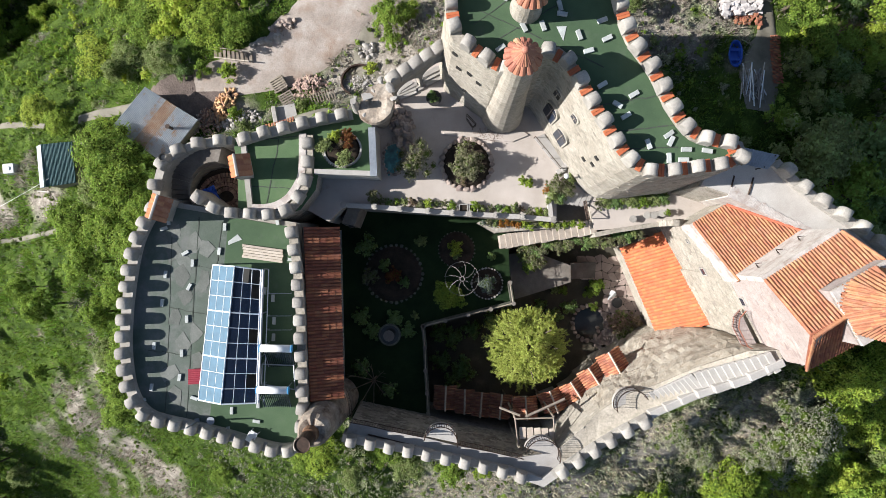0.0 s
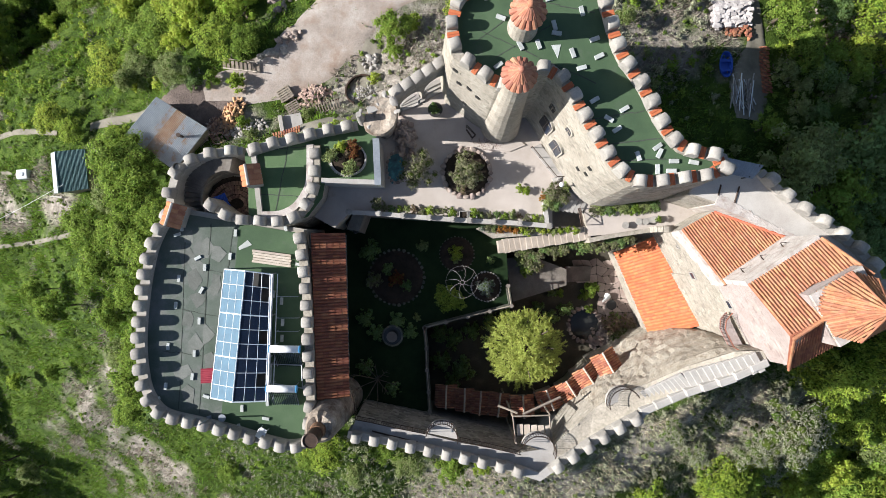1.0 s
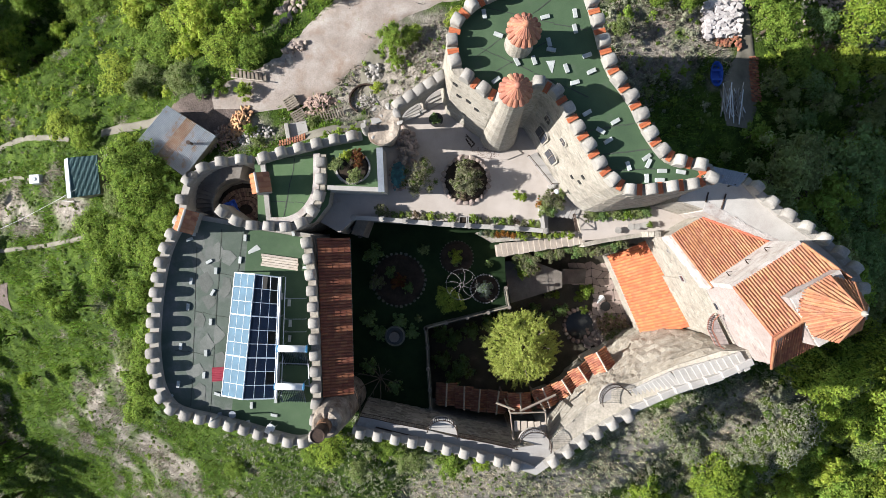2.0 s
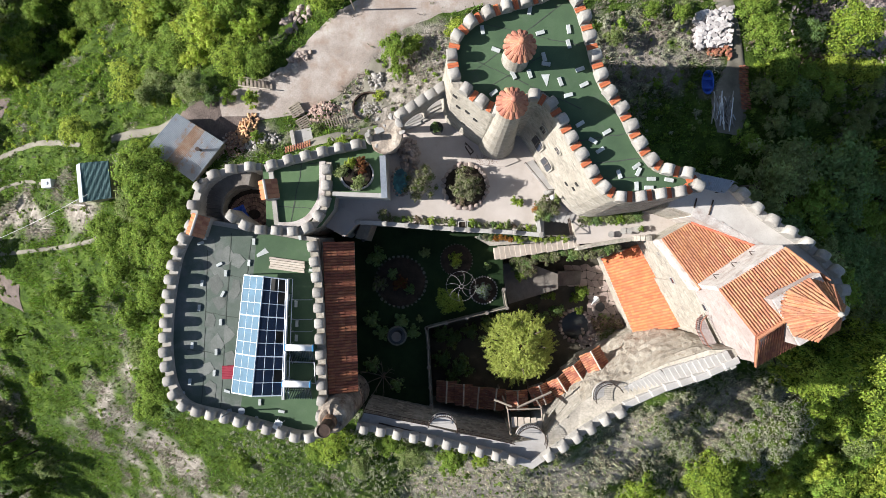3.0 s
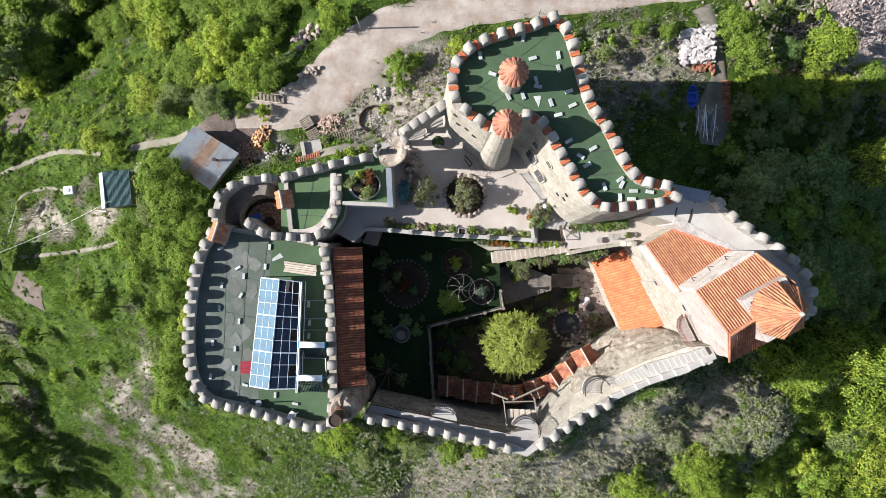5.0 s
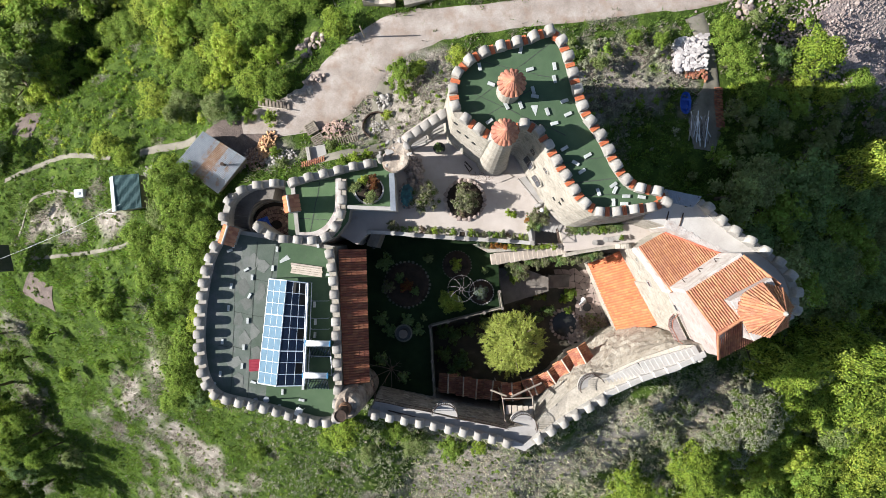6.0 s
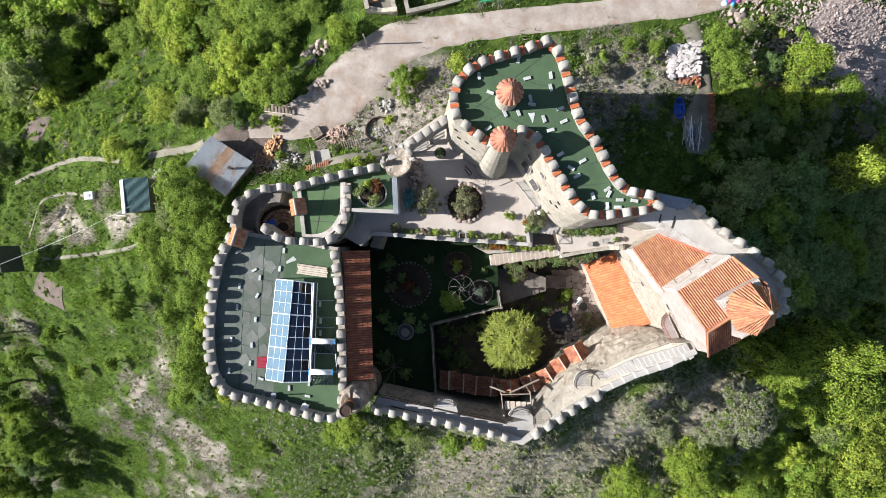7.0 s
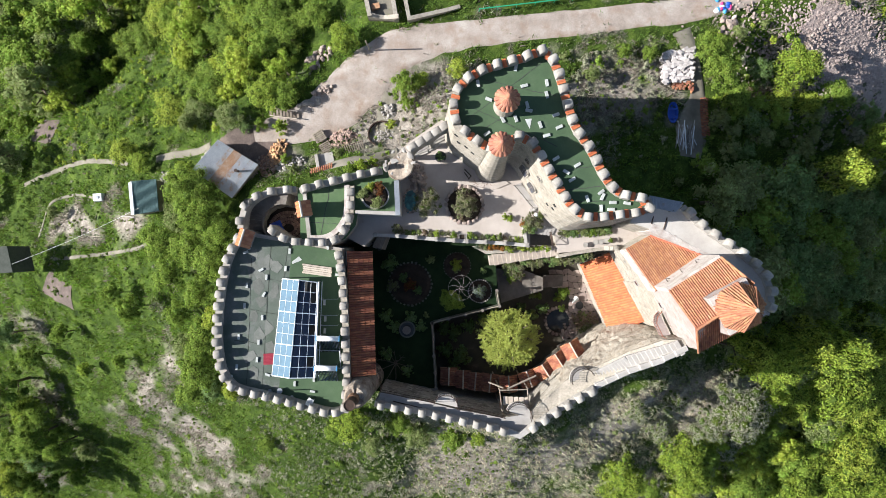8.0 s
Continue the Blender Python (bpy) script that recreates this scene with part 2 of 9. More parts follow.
def single(name, bm, mat, label, category, group="", kind="", smooth=False):
    """A thing of one mesh, its origin at the middle of its base."""
    vs = [v.co.copy() for v in bm.verts]
    c = sum(vs, Vector()) / len(vs)
    c.z = min(v.z for v in vs)
    bmesh.ops.translate(bm, verts=bm.verts, vec=-c)
    ob = part(name, bm, mat, None, "", smooth)
    ob.location = c
    return tagged(ob, label, category, group, kind)


def box(bm, cx, cy, cz, sx, sy, sz, rz=0.0, bevel=0.0, tilt=(0, 0)):
    r = bmesh.ops.create_cube(bm, size=1, matrix=pose(cx, cy, cz, tilt[0], tilt[1], rz) @ Matrix.Diagonal((sx, sy, sz, 1)))
    if bevel:
        es = list({e for v in r["verts"] for e in v.link_edges})
        bmesh.ops.bevel(bm, geom=es, offset=bevel, segments=1, affect="EDGES")
    return bm


def rod(bm, a, b, r, n=6, r2=None):
    a, b = Vector(a), Vector(b)
    d = b - a
    m = Matrix.Translation((a + b) / 2) @ d.to_track_quat("Z", "Y").to_matrix().to_4x4()
    bmesh.ops.create_cone(bm, cap_ends=True, segments=n, radius1=r, radius2=r if r2 is None else r2, depth=d.length, matrix=m)
    return bm


def area2(pts):
    return sum(a[0] * b[1] - b[0] * a[1] for a, b in zip(pts, pts[1:] + pts[:1]))


def offset(pts, d, closed=True):
    """The line of points moved d to its left."""
    out, n = [], len(pts)
    for i, p in enumerate(pts):
        a = Vector(pts[(i - 1) % n][:2]) if closed or i else None
        c = Vector(pts[(i + 1) % n][:2]) if closed or i < n - 1 else None
        p = Vector(p[:2])
        t1 = (p - a).normalized() if a is not None else None
        t2 = (c - p).normalized() if c is not None else None
        t1, t2 = t1 or t2, t2 or t1
        n1, n2 = Vector((-t1.y, t1.x)), Vector((-t2.y, t2.x))
        m = (n1 + n2).normalized()
        out.append(tuple(p + m * (d / max(0.5, m.dot(n1)))))
    return out


def prism(bm, pts, z0, z1, batter=0.0):
    """A solid over a plan; batter: how far its foot stands out."""
    if area2(pts) < 0:
        pts = pts[::-1]
    foot = offset(pts, -batter) if batter else pts
    lo = [bm.verts.new((x, y, z0)) for x, y in foot]
    hi = [bm.verts.new((x, y, z1)) for x, y in pts]
    n = len(pts)
    bm.faces.new(hi), bm.faces.new(lo[::-1])
    for i in range(n):
        bm.faces.new((lo[i], lo[(i + 1) % n], hi[(i + 1) % n], hi[i]))
    return bm


def smooth_line(pts, closed=False, k=4):
    """Catmull-Rom through the points."""
    out, n = [], len(pts)
    P = [Vector(p) for p in pts]
    for i in range(n if closed else n - 1):
        g = lambda j: P[j % n] if closed else P[min(max(j, 0), n - 1)]
        a, b, c, d = g(i - 1), g(i), g(i + 1), g(i + 2)
        for s in range(k):
            t = s / k
            out.append(tuple(0.5 * (2 * b + (c - a) * t + (2 * a - 5 * b + 4 * c - d) * t * t + (3 * b - a - 3 * c + d) * t ** 3)))
    if not closed:
        out.append(tuple(P[-1]))
    return out


def wall_line(bm, pts, z0, thick, closed=False):
    """A wall along (x, y, top), its thickness to the left of the line."""
    inner = offset(pts, thick, closed)
    rows = []
    for (x, y, z), (u, v) in zip(pts, inner):
        rows.append([bm.verts.new(c) for c in ((x, y, z0), (x, y, z), (u, v, z), (u, v, z0))])
    n = len(rows)
    for i in range(n if closed else n - 1):
        a, b = rows[i], rows[(i + 1) % n]
        for j in range(4):
            bm.faces.new((a[j], b[j], b[(j + 1) % 4], a[(j + 1) % 4]))
    if not closed:
        bm.faces.new(rows[0]), bm.faces.new(rows[-1][::-1])
    return bm


def along(pts, step, lead=0.5):
    """Points at even steps along a line: place and heading."""
    P = [Vector(p) for p in pts]
    total = sum((b - a).length for a, b in zip(P, P[1:]))
    n = max(1, round(total / step))
    out, want, done = [], [(i + lead) * total / n for i in range(n)], 0.0
    k = 0
    for a, b in zip(P, P[1:]):
        d = (b - a).length
        while k < n and want[k] <= done + d + 1e-6:
            f = (want[k] - done) / d if d else 0
            out.append((a.lerp(b, f), math.degrees(math.atan2(b.y - a.y, b.x - a.x))))
            k += 1
        done += d
    return out


def merlon_mesh(w=0.70, t=0.62, h=0.46, seed=0):
    """A round-headed merlon: an arch run through the wall's thickness, its edges worn round."""
    rnd = random.Random(seed)
    bm = bmesh.new()
    prof = [(-w / 2, -0.25), (w / 2, -0.25)] + [(w / 2 * math.cos(math.pi * i / 10), h + 0.82 * w / 2 * math.sin(math.pi * i / 10)) for i in range(11)]
    rings = []
    for y, s in ((-t / 2, 0.92), (-t / 2 + 0.045, 1.0), (t / 2 - 0.045, 1.0), (t / 2, 0.92)):
        rings.append([bm.verts.new((x * (s if z > 0 else 1) + rnd.uniform(-0.012, 0.012), y, z * (s if z > 0 else 1) + rnd.uniform(-0.012, 0.012))) for x, z in prof])
    for a, b in zip(rings, rings[1:]):
        for i in range(len(prof)):
            j = (i + 1) % len(prof)
            bm.faces.new((a[i], a[j], b[j], b[i]))
    bm.faces.new(rings[0]), bm.faces.new(rings[-1][::-1])
    me = mesh_of(bm, MERLON, "merlon")
    for p in me.polygons:
        p.use_smooth = abs(p.normal.y) < 0.3 and len(p.vertices) == 4
    return me


MERLONS = [merlon_mesh(seed=i) for i in range(4)]
rng = random.Random(7)


def battlement(name, label, pts, z0, thick=0.6, step=1.02, mat=None, coping=False, merlon=True, size=1.0, lead=0.5):
    """A parapet wall on a line of (x, y, sill) with its merlons, the inside to the left."""
    w = tagged(new(name), label, "wall", "", "structure")
    w.location = (pts[0][0], pts[0][1], pts[0][2])
    bm = bmesh.new()
    part("wall", wall_line(bm, pts, z0, thick), mat or PLASTER, w)
    if merlon:
        mid = [(x, y, p[2]) for (x, y), p in zip(offset(pts, thick / 2, False), pts)]
        spots = along(mid, step, lead)
        for p, a in spots:
            piece("merlon", rng.choice(MERLONS), pose(p.x, p.y, p.z, 0, 0, a + rng.uniform(-4, 4)) @ Matrix.Diagonal((size * rng.uniform(0.94, 1.06), 1, size * rng.uniform(0.92, 1.08), 1)), w)
        if coping:
            for (p, a), (q, b) in zip(spots, spots[1:]):
                c = (p + q) / 2
                piece("coping_tile", COPING, pose(c.x, c.y, c.z + 0.012, 0, 0, (a + b) / 2), w)
    return w


bm = bmesh.new()
for k in (-1, 1):
    box(bm, k * 0.075, 0, 0.03, 0.145, 0.66, 0.06, 0, 0.012)
COPING = mesh_of(bm, ORANGE, "coping_tile")


def tile_field(bm, poly, up, rib=0.2, length=0.42, lift=0.06, seed=3):
    """Barrel tiles over a flat sloping polygon, in ribs that run along up, cut to its edges."""
    rnd = random.Random(seed)
    P = [Vector(p) for p in poly]
    nrm = Vector()
    for i in range(1, len(P) - 1):
        nrm += (P[i] - P[0]).cross(P[i + 1] - P[0])
    nrm.normalize()
    if nrm.z < 0:
        nrm = -nrm
    up = Vector(up)
    up = (up - nrm * up.dot(nrm)).normalized()
    side = up.cross(nrm).normalized()
    flat = [((p - P[0]).dot(side), (p - P[0]).dot(up)) for p in P]
    at = lambda s, u, h: P[0] + side * s + up * u + nrm * h
    base = [bm.verts.new(at(s, u, -0.02)) for s, u in flat]
    under = [bm.verts.new(at(s, u, -0.12)) for s, u in flat]
    bm.faces.new(base), bm.faces.new(under[::-1])
    for i in range(len(base)):
        j = (i + 1) % len(base)
        bm.faces.new((base[i], under[i], under[j], base[j]))
    s0, s1 = min(f[0] for f in flat), max(f[0] for f in flat)
    n = max(1, round((s1 - s0) / rib))
    w = (s1 - s0) / n / 2
    for i in range(n):
        s = s0 + (2 * i + 1) * w
        cuts = []
        for (a, b), (c, d) in zip(flat, flat[1:] + flat[:1]):
            if (a > s) != (c > s):
                cuts.append(b + (d - b) * (s - a) / (c - a))
        cuts.sort()
        for lo, hi in zip(cuts[::2], cuts[1::2]):
            k = max(1, round((hi - lo) / length))
            for j in range(k):
                u0, u1 = lo + (hi - lo) * j / k - 0.04, lo + (hi - lo) * (j + 1) / k
                h0, h1 = lift * rnd.uniform(1.15, 1.45), lift * 0.95
                dx = rnd.uniform(-0.012, 0.012)
                rows = [[bm.verts.new(at(s + dx + r * x, u, h * y)) for x, y in ((-1, -0.2), (-0.72, 0.75), (0, 1.15), (0.72, 0.75), (1, -0.2))] for u, h, r in ((u0, h0, w * 0.84), (u1, h1, w * 0.7))]
                for q in range(4):
                    bm.faces.new((rows[0][q], rows[0][q + 1], rows[1][q + 1], rows[1][q]))
                bm.faces.new(rows[0][::-1])
    return bm


def tile_roof(bm, a, b, c, d, rib=0.2, length=0.42, lift=0.06):
    """Tiles over the slope a-b (low edge), c-d (high edge)."""
    lo, hi = (Vector(a) + Vector(b)) / 2, (Vector(c) + Vector(d)) / 2
    e = (Vector(b) - Vector(a)).normalized()
    up = hi - lo
    return tile_field(bm, (a, b, c, d), up - e * up.dot(e), rib, length, lift)


def ridge_caps(bm, a, b, r=0.11, step=0.4):
    """Half-round caps along a ridge or hip."""
    a, b = Vector(a), Vector(b)
    n = max(1, round((b - a).length / step))
    t = (b - a).normalized()
    s = t.cross(Vector((0, 0, 1))).normalized()
    u = s.cross(t)
    for i in range(n):
        rows = [[bm.verts.new(a.lerp(b, f) + s * (q * math.cos(k * math.pi / 4)) + u * (q * math.sin(k * math.pi / 4) + 0.03)) for k in range(5)] for f, q in ((i / n, r * 1.08), ((i + 1.08) / n, r * 0.9))]
        for k in range(4):
            bm.faces.new((rows[0][k], rows[0][k + 1], rows[1][k + 1], rows[1][k]))
        bm.faces.new(rows[0][::-1])
    return bm


# ---- the castle's masses ----
def mass(name, label, pts, z0, z1, mat, batter=0.0, kind="structure"):
    bm = bmesh.new()
    prism(bm, pts, z0, z1, batter)
    ob = part(name, bm, mat)
    return tagged(ob, label, "building", "", kind)


def floor_sheet(name, label, pts, z, mat, thick=0.06):
    bm = bmesh.new()
    prism(bm, pts, z - thick, z)
    return tagged(part(name, bm, mat), label, "floor", "", "structure")


WEST = 1.35                      # deck of the west block
west_line = [(-18.13, 3.23), (-18.89, 1.95), (-19.45, 0.73), (-19.80, -0.66), (-20.08, -2.40), (-20.25, -4.13), (-20.32, -5.87), (-20.21, -7.43), (-19.90, -9.00), (-19.17, -10.28), (-18.13, -11.01), (-16.12, -11.50), (-13.86, -12.05), (-11.95, -12.61), (-10.21, -13.02), (-8.93, -12.89)]
west_line = offset(smooth_line(west_line, k=3), 0.26, False)
west_east = [(-8.47, -12.47), (-8.30, -9.69), (-8.37, -6.91), (-8.47, -4.13), (-8.65, -1.35), (-9.03, 1.60)]
west_plan = west_line + west_east
mass("west_block", "west block of the castle with rendered stone walls", offset(west_plan, -0.02), -16, WEST - 0.07, PLASTER, 0.5)
seam = [(-13.42, 2.16), (-13.67, -1.03), (-14.13, -5.63), (-14.59, -9.88), (-14.80, -12.36)]
inside = offset(west_plan, 0.3)
cut = [(-13.42, 2.16), (-14.59, -10.41)]


def clip_plan(pts, a, b, keep):
    """The part of a plan on one side of the line a-b."""
    out, n = [], len(pts)
    s = lambda p: keep * ((b[0] - a[0]) * (p[1] - a[1]) - (b[1] - a[1]) * (p[0] - a[0]))
    for i in range(n):
        p, q = pts[i], pts[(i + 1) % n]
        if s(p) >= 0:
            out.append(p)
        if s(p) * s(q) < 0:
            t = s(p) / (s(p) - s(q))
            out.append((p[0] + (q[0] - p[0]) * t, p[1] + (q[1] - p[1]) * t))
    return out


floor_sheet("deck_felt", "worn grey-green felt over the flat roof of the west block", clip_plan(inside, cut[0], cut[1], -1), WEST, FELT)
floor_sheet("deck_green", "green felt over the flat roof of the west block", clip_plan(inside, cut[0], cut[1], 1), WEST, GREEN)
battlement("wall_west", "curved parapet with round-headed merlons along the west and south", [(x, y, 1.75) for x, y in west_line], WEST - 0.5, 0.62, 1.02)
battlement("wall_middle", "parapet with merlons between the west deck and the tiled gallery", [(x, y, 2.2) for x, y in west_east], WEST - 0.5, 0.55, 1.12, STONE, size=0.98)

# tiled gallery along the garden's west side
gal_hi, gal_lo = [(-8.62, 1.36), (-8.20, -9.46)], [(-6.54, 1.39), (-6.25, -9.42)]
gallery = thing("gallery_roof", (*gal_lo[0], 1.0), "long lean-to roof of dark red barrel tiles over a gallery", "roof", "", "structure")
bm = bmesh.new()
tile_roof(bm, (*gal_lo[0], 1.2), (*gal_lo[1], 1.2), (*gal_hi[1], 1.9), (*gal_hi[0], 1.9), 0.21)
tagged(part("roof_tiles", bm, OLDTILE, gallery), kind="stuff")
mass("gallery_wall", "rendered wall under the gallery roof", [(-8.87, 1.34), (-7.23, 1.34), (-6.98, -9.56), (-8.69, -9.78)], -10, 0.95, PLASTER)

# north deck with the stair court
ND = 2.3
north_line = [(-12.59, 6.72), (-12.35, 6.82), (-10.82, 7.29), (-9.47, 7.60), (-7.60, 8.07), (-5.56, 8.45)]
north_in = [(-4.46, 7.46), (-4.18, 4.53), (-7.74, 4.70), (-7.91, 3.66), (-8.78, 2.52), (-10.50, 1.94), (-12.40, 2.18), (-12.44, 4.87), (-12.65, 6.19)]
mass("north_block", "north block with rendered walls under a green deck", north_line + north_in, -14, ND - 0.07, STONE, 0.0)
floor_sheet("deck_north", "green felt deck of the north block", offset(north_line + north_in, 0.12)[::1], ND, LIGHTGREEN)
battlement("wall_north_deck", "parapet with round-headed merlons along the north deck", [(x, y, ND + 0.4) for x, y in north_line][::-1], ND - 1.5, 0.55, 1.2)
curve = smooth_line([(-7.9, 6.92), (-7.94, 4.81), (-8.22, 3.62), (-8.95, 2.4), (-10.1, 1.85), (-11.73, 1.88), (-13.27, 2.01), (-14.46, 2.59), (-15.31, 3.27)][::-1], k=3)
battlement("wall_curved", "curved inner parapet with merlons round the north deck", [(x, y, ND + 0.3) for x, y in curve], -4, 0.5, 1.15, STONE)
bm = bmesh.new()
wall_line(bm, [(x, y, ND + 0.34) for x, y in smooth_line([(-8.32, 7.0), (-8.36, 4.75), (-8.7, 3.75), (-9.4, 2.85), (-10.4, 2.36), (-11.6, 2.3)], k=4)], ND - 0.3, -0.42)
tagged(part("wall_crescent", bm, WHITEWASH), "low white inner wall along the curved parapet", "wall", "", "structure")
# stair court: a rounded bastion with a sunk pit
arc = smooth_line([(-18.13, 3.33), (-17.78, 4.90), (-16.98, 5.87), (-15.59, 6.56), (-14.21, 6.77), (-12.89, 6.88)], k=3)
mass("stair_bastion", "rounded bastion that carries the curved stair", arc + [(-13.33, 2.42), (-16.25, 3.33), (-17.72, 3.26)], -16, -0.6, PLASTER, 0.3)
battlement("wall_bastion", "rounded parapet of the stair court with merlons", [(x, y, 1.6 + 0.9 * i / len(arc)) for i, (x, y) in enumerate(arc)][::-1], -2, 0.5, 1.3, PLASTER)

# ---- main tower block ----
TOWER = 8.95
tower_line = [(0.42, 10.67), (0.17, 11.80), (0.21, 12.84), (0.62, 13.75), (1.46, 14.54), (2.70, 15.17), (4.24, 15.62), (5.49, 15.96), (7.24, 16.58), (8.16, 15.42), (8.57, 14.29), (8.91, 13.04), (9.47, 11.15), (9.92, 10.28), (10.59, 9.39), (11.12, 8.44), (11.57, 7.49), (12.13, 6.60), (12.74, 5.95), (13.50, 5.73), (15.02, 5.37), (15.02, 4.25), (12.78, 3.87), (11.24, 3.67), (9.98, 3.73), (8.86, 4.65), (8.16, 5.78), (7.46, 6.90), (6.90, 7.88), (6.28, 8.94), (5.64, 9.62), (4.79, 9.50), (3.39, 8.66), (2.19, 9.22), (1.15, 10.02), (0.62, 10.4)]
tower_line = smooth_line(tower_line[::-1], True, 2)
mass("tower_block", "tall tower block of pale rubble stone", tower_line, -13, TOWER - 0.07, STONE, 1.1)
floor_sheet("deck_tower", "green felt deck of the tower block", offset(tower_line, 0.25), TOWER, GREEN)
ring = [(x, y, TOWER + 0.32) for x, y in tower_line]
battlement("wall_tower", "tower parapet with pale round-headed merlons and orange coping tiles", ring + ring[:1], TOWER - 0.6, 0.52, 1.16, STONE, coping=True, size=0.9)

# ---- plaza ----
plaza = [(-9.2, 4.6), (-8.9, 2.6), (-7.4, 1.75), (-6.44, 2.75), (0.59, 2.31), (7.36, 1.87), (7.36, 3.51), (9.37, 3.51), (9.81, 1.21), (12.67, 1.43), (15.08, 1.79), (16.51, 1.43), (18.89, 2.89), (14.50, 3.88), (9.0, 7.2), (6.6, 10.0), (4.6, 10.6), (1.32, 12.12), (-0.51, 13.03), (-3.44, 11.02), (-5.27, 9.19), (-5.27, 4.50)]
mass("plaza_rock", "retaining mass under the paved plaza", plaza, -14, -0.07, STONE)
floor_sheet("plaza_floor", "pale sandy concrete paving of the plaza", plaza, 0, PLAZA)
# east terrace beside the tower
TERR = 4.2
terr_out = [(16.10, 5.96), (17.80, 5.64), (19.41, 5.18), (20.19, 4.36), (21.11, 3.53), (22.21, 2.75), (23.31, 2.02), (24.32, 1.33), (25.38, 0.46), (26.16, -0.46), (26.62, -1.61), (26.71, -2.76), (26.25, -3.90)]
terr_in = [(22.54, -3.91), (21.84, 0.78), (16.58, 3.12), (14.9, 3.66)]
mass("terrace_rock", "high retaining walls of the east terrace", terr_out + terr_in, -16, TERR - 0.07, STONE, 0.4)
floor_sheet("terrace_floor", "grey concrete floor of the east terrace", offset(terr_out + terr_in, 0.1) if area2(terr_out + terr_in) > 0 else offset(terr_out + terr_in, -0.1), TERR, TERRACE)
bm = bmesh.new()
edge = [Vector((21.84, 0.78)).lerp(Vector((16.58, 3.12)), k / 24) for k in range(25)]
lip = Vector((0.405, 0.914))
prism(bm, [tuple(p - lip * (0.1 + 0.06 * noise.noise((k * 0.8, 5, 1)))) for k, p in enumerate(edge)] + [tuple(p + lip * (0.24 + 0.6 * max(0, k / 24 - 0.35) + 0.22 * noise.noise((k * 0.9, 2, 9)))) for k, p in reversed(list(enumerate(edge)))], 0.0, TERR + 0.025)
tagged(part("terrace_edge", bm, WHITEWASH), "rough whitewashed edge of the terrace above the low roof", "wall", "", "structure")
battlement("wall_east", "terrace parapet with bulky pale merlons", [(x, y, TERR + 0.35) for x, y in terr_out[2:]][::-1], TERR - 1, 0.55, 1.3, PLASTER, size=1.06)

# ---- south walk, rising to the east ----
walk_out = [(-6.38, -12.23), (-4.35, -12.58), (-1.54, -13.11), (1.26, -13.70), (4.07, -14.33), (6.34, -15.10), (7.90, -14.02), (9.59, -12.82), (11.21, -11.65), (12.93, -10.55), (15.39, -9.05), (17.55, -8.00), (19.58, -6.80)]
walk_out = offset(walk_out, 0.16, False)
walk_in = [(-5.79, -10.96), (-1.57, -11.82), (0.93, -12.46), (4.86, -13.18), (7.18, -12.82), (9.76, -10.40), (10.76, -9.89), (14.11, -7.84), (18.24, -6.16)]
walk_z = [1.0, 1.0, 1.0, 1.0, 1.0, 1.0, 1.0, 1.2, 1.6, 2.1, 3.2, 4.4, 4.9]
mass("south_wall", "tall curtain wall of the south walk", walk_out[:7] + [(7.18, -12.82), (4.86, -13.18), (0.93, -12.46), (-1.57, -11.82), (-5.79, -10.96)], -16, 0.93, STONE, 0.3)
walk_plan = walk_out[:7] + [(7.18, -12.82), (4.86, -13.18), (0.93, -12.46), (-1.57, -11.82), (-5.79, -10.96)]
floor_sheet("walk_floor", "pale concrete floor of the south walk", walk_plan, 1.0, CONCRETE)
bm = bmesh.new()
outer = [(x, y, z) for (x, y), z in zip(walk_out[6:], walk_z[6:])]
inner = [(*(7.18, -12.82), 1.0), (*(9.88, -10.20), 1.2), (*(11.29, -9.11), 1.6), (*(13.06, -8.37), 2.1), (*(15.22, -7.05), 3.2), (*(17.68, -5.91), 4.4), (*(19.21, -5.77), 4.9)]
BATTER = [(0.25, 0.35), (0.3, 0.4), (0.4, 0.55), (0.7, 1.0), (0.8, 1.1), (0.6, 0.8), (0.3, 0.4)]
rows = [[bm.verts.new(v) for v in (o, i, (i[0] - f[0], i[1] + f[1], -12), (o[0] + 0.2, o[1] - 0.4, -18))] for o, i, f in zip(outer, inner, BATTER)]
for a, b in zip(rows, rows[1:]):
    for j in range(4):
        bm.faces.new((a[j], b[j], b[(j + 1) % 4], a[(j + 1) % 4]))
bm.faces.new(rows[0]), bm.faces.new(rows[-1][::-1])
tagged(part("south_east_wall", bm, STONE), "tall pale stone curtain wall rising to the house", "building", "", "structure")
tip_a, tip_b = Vector(walk_out[4]).lerp(Vector(walk_out[5]), 0.55), Vector(walk_out[5]).lerp(Vector(walk_out[6]), 0.5)
battlement("wall_south", "parapet with round-headed merlons along the south walk", [(x, y, 1.4) for x, y in walk_out[:5] + [tuple(tip_a)]], 0.0, 0.5, 1.17, PLASTER, size=0.94)
battlement("wall_south_tip", "plain low parapet round the pointed corner of the walk", [(*tip_a, 1.36), (*walk_out[5], 1.36), (*tip_b, 1.36)], 0.0, 0.5, 1.17, STEP, merlon=False)
battlement("wall_south_east", "rising parapet with merlons above the cliff", [(x, y, z + 0.4) for (x, y), z in zip([tuple(tip_b)] + walk_out[6:10], [1.0] + walk_z[6:10])], -1, 0.5, 1.17, PLASTER)
stepped = tagged(new("wall_stepped"), "stepped white parapet climbing beside the stair", "wall", "", "structure")
stepped.location = (*walk_out[9], 2)
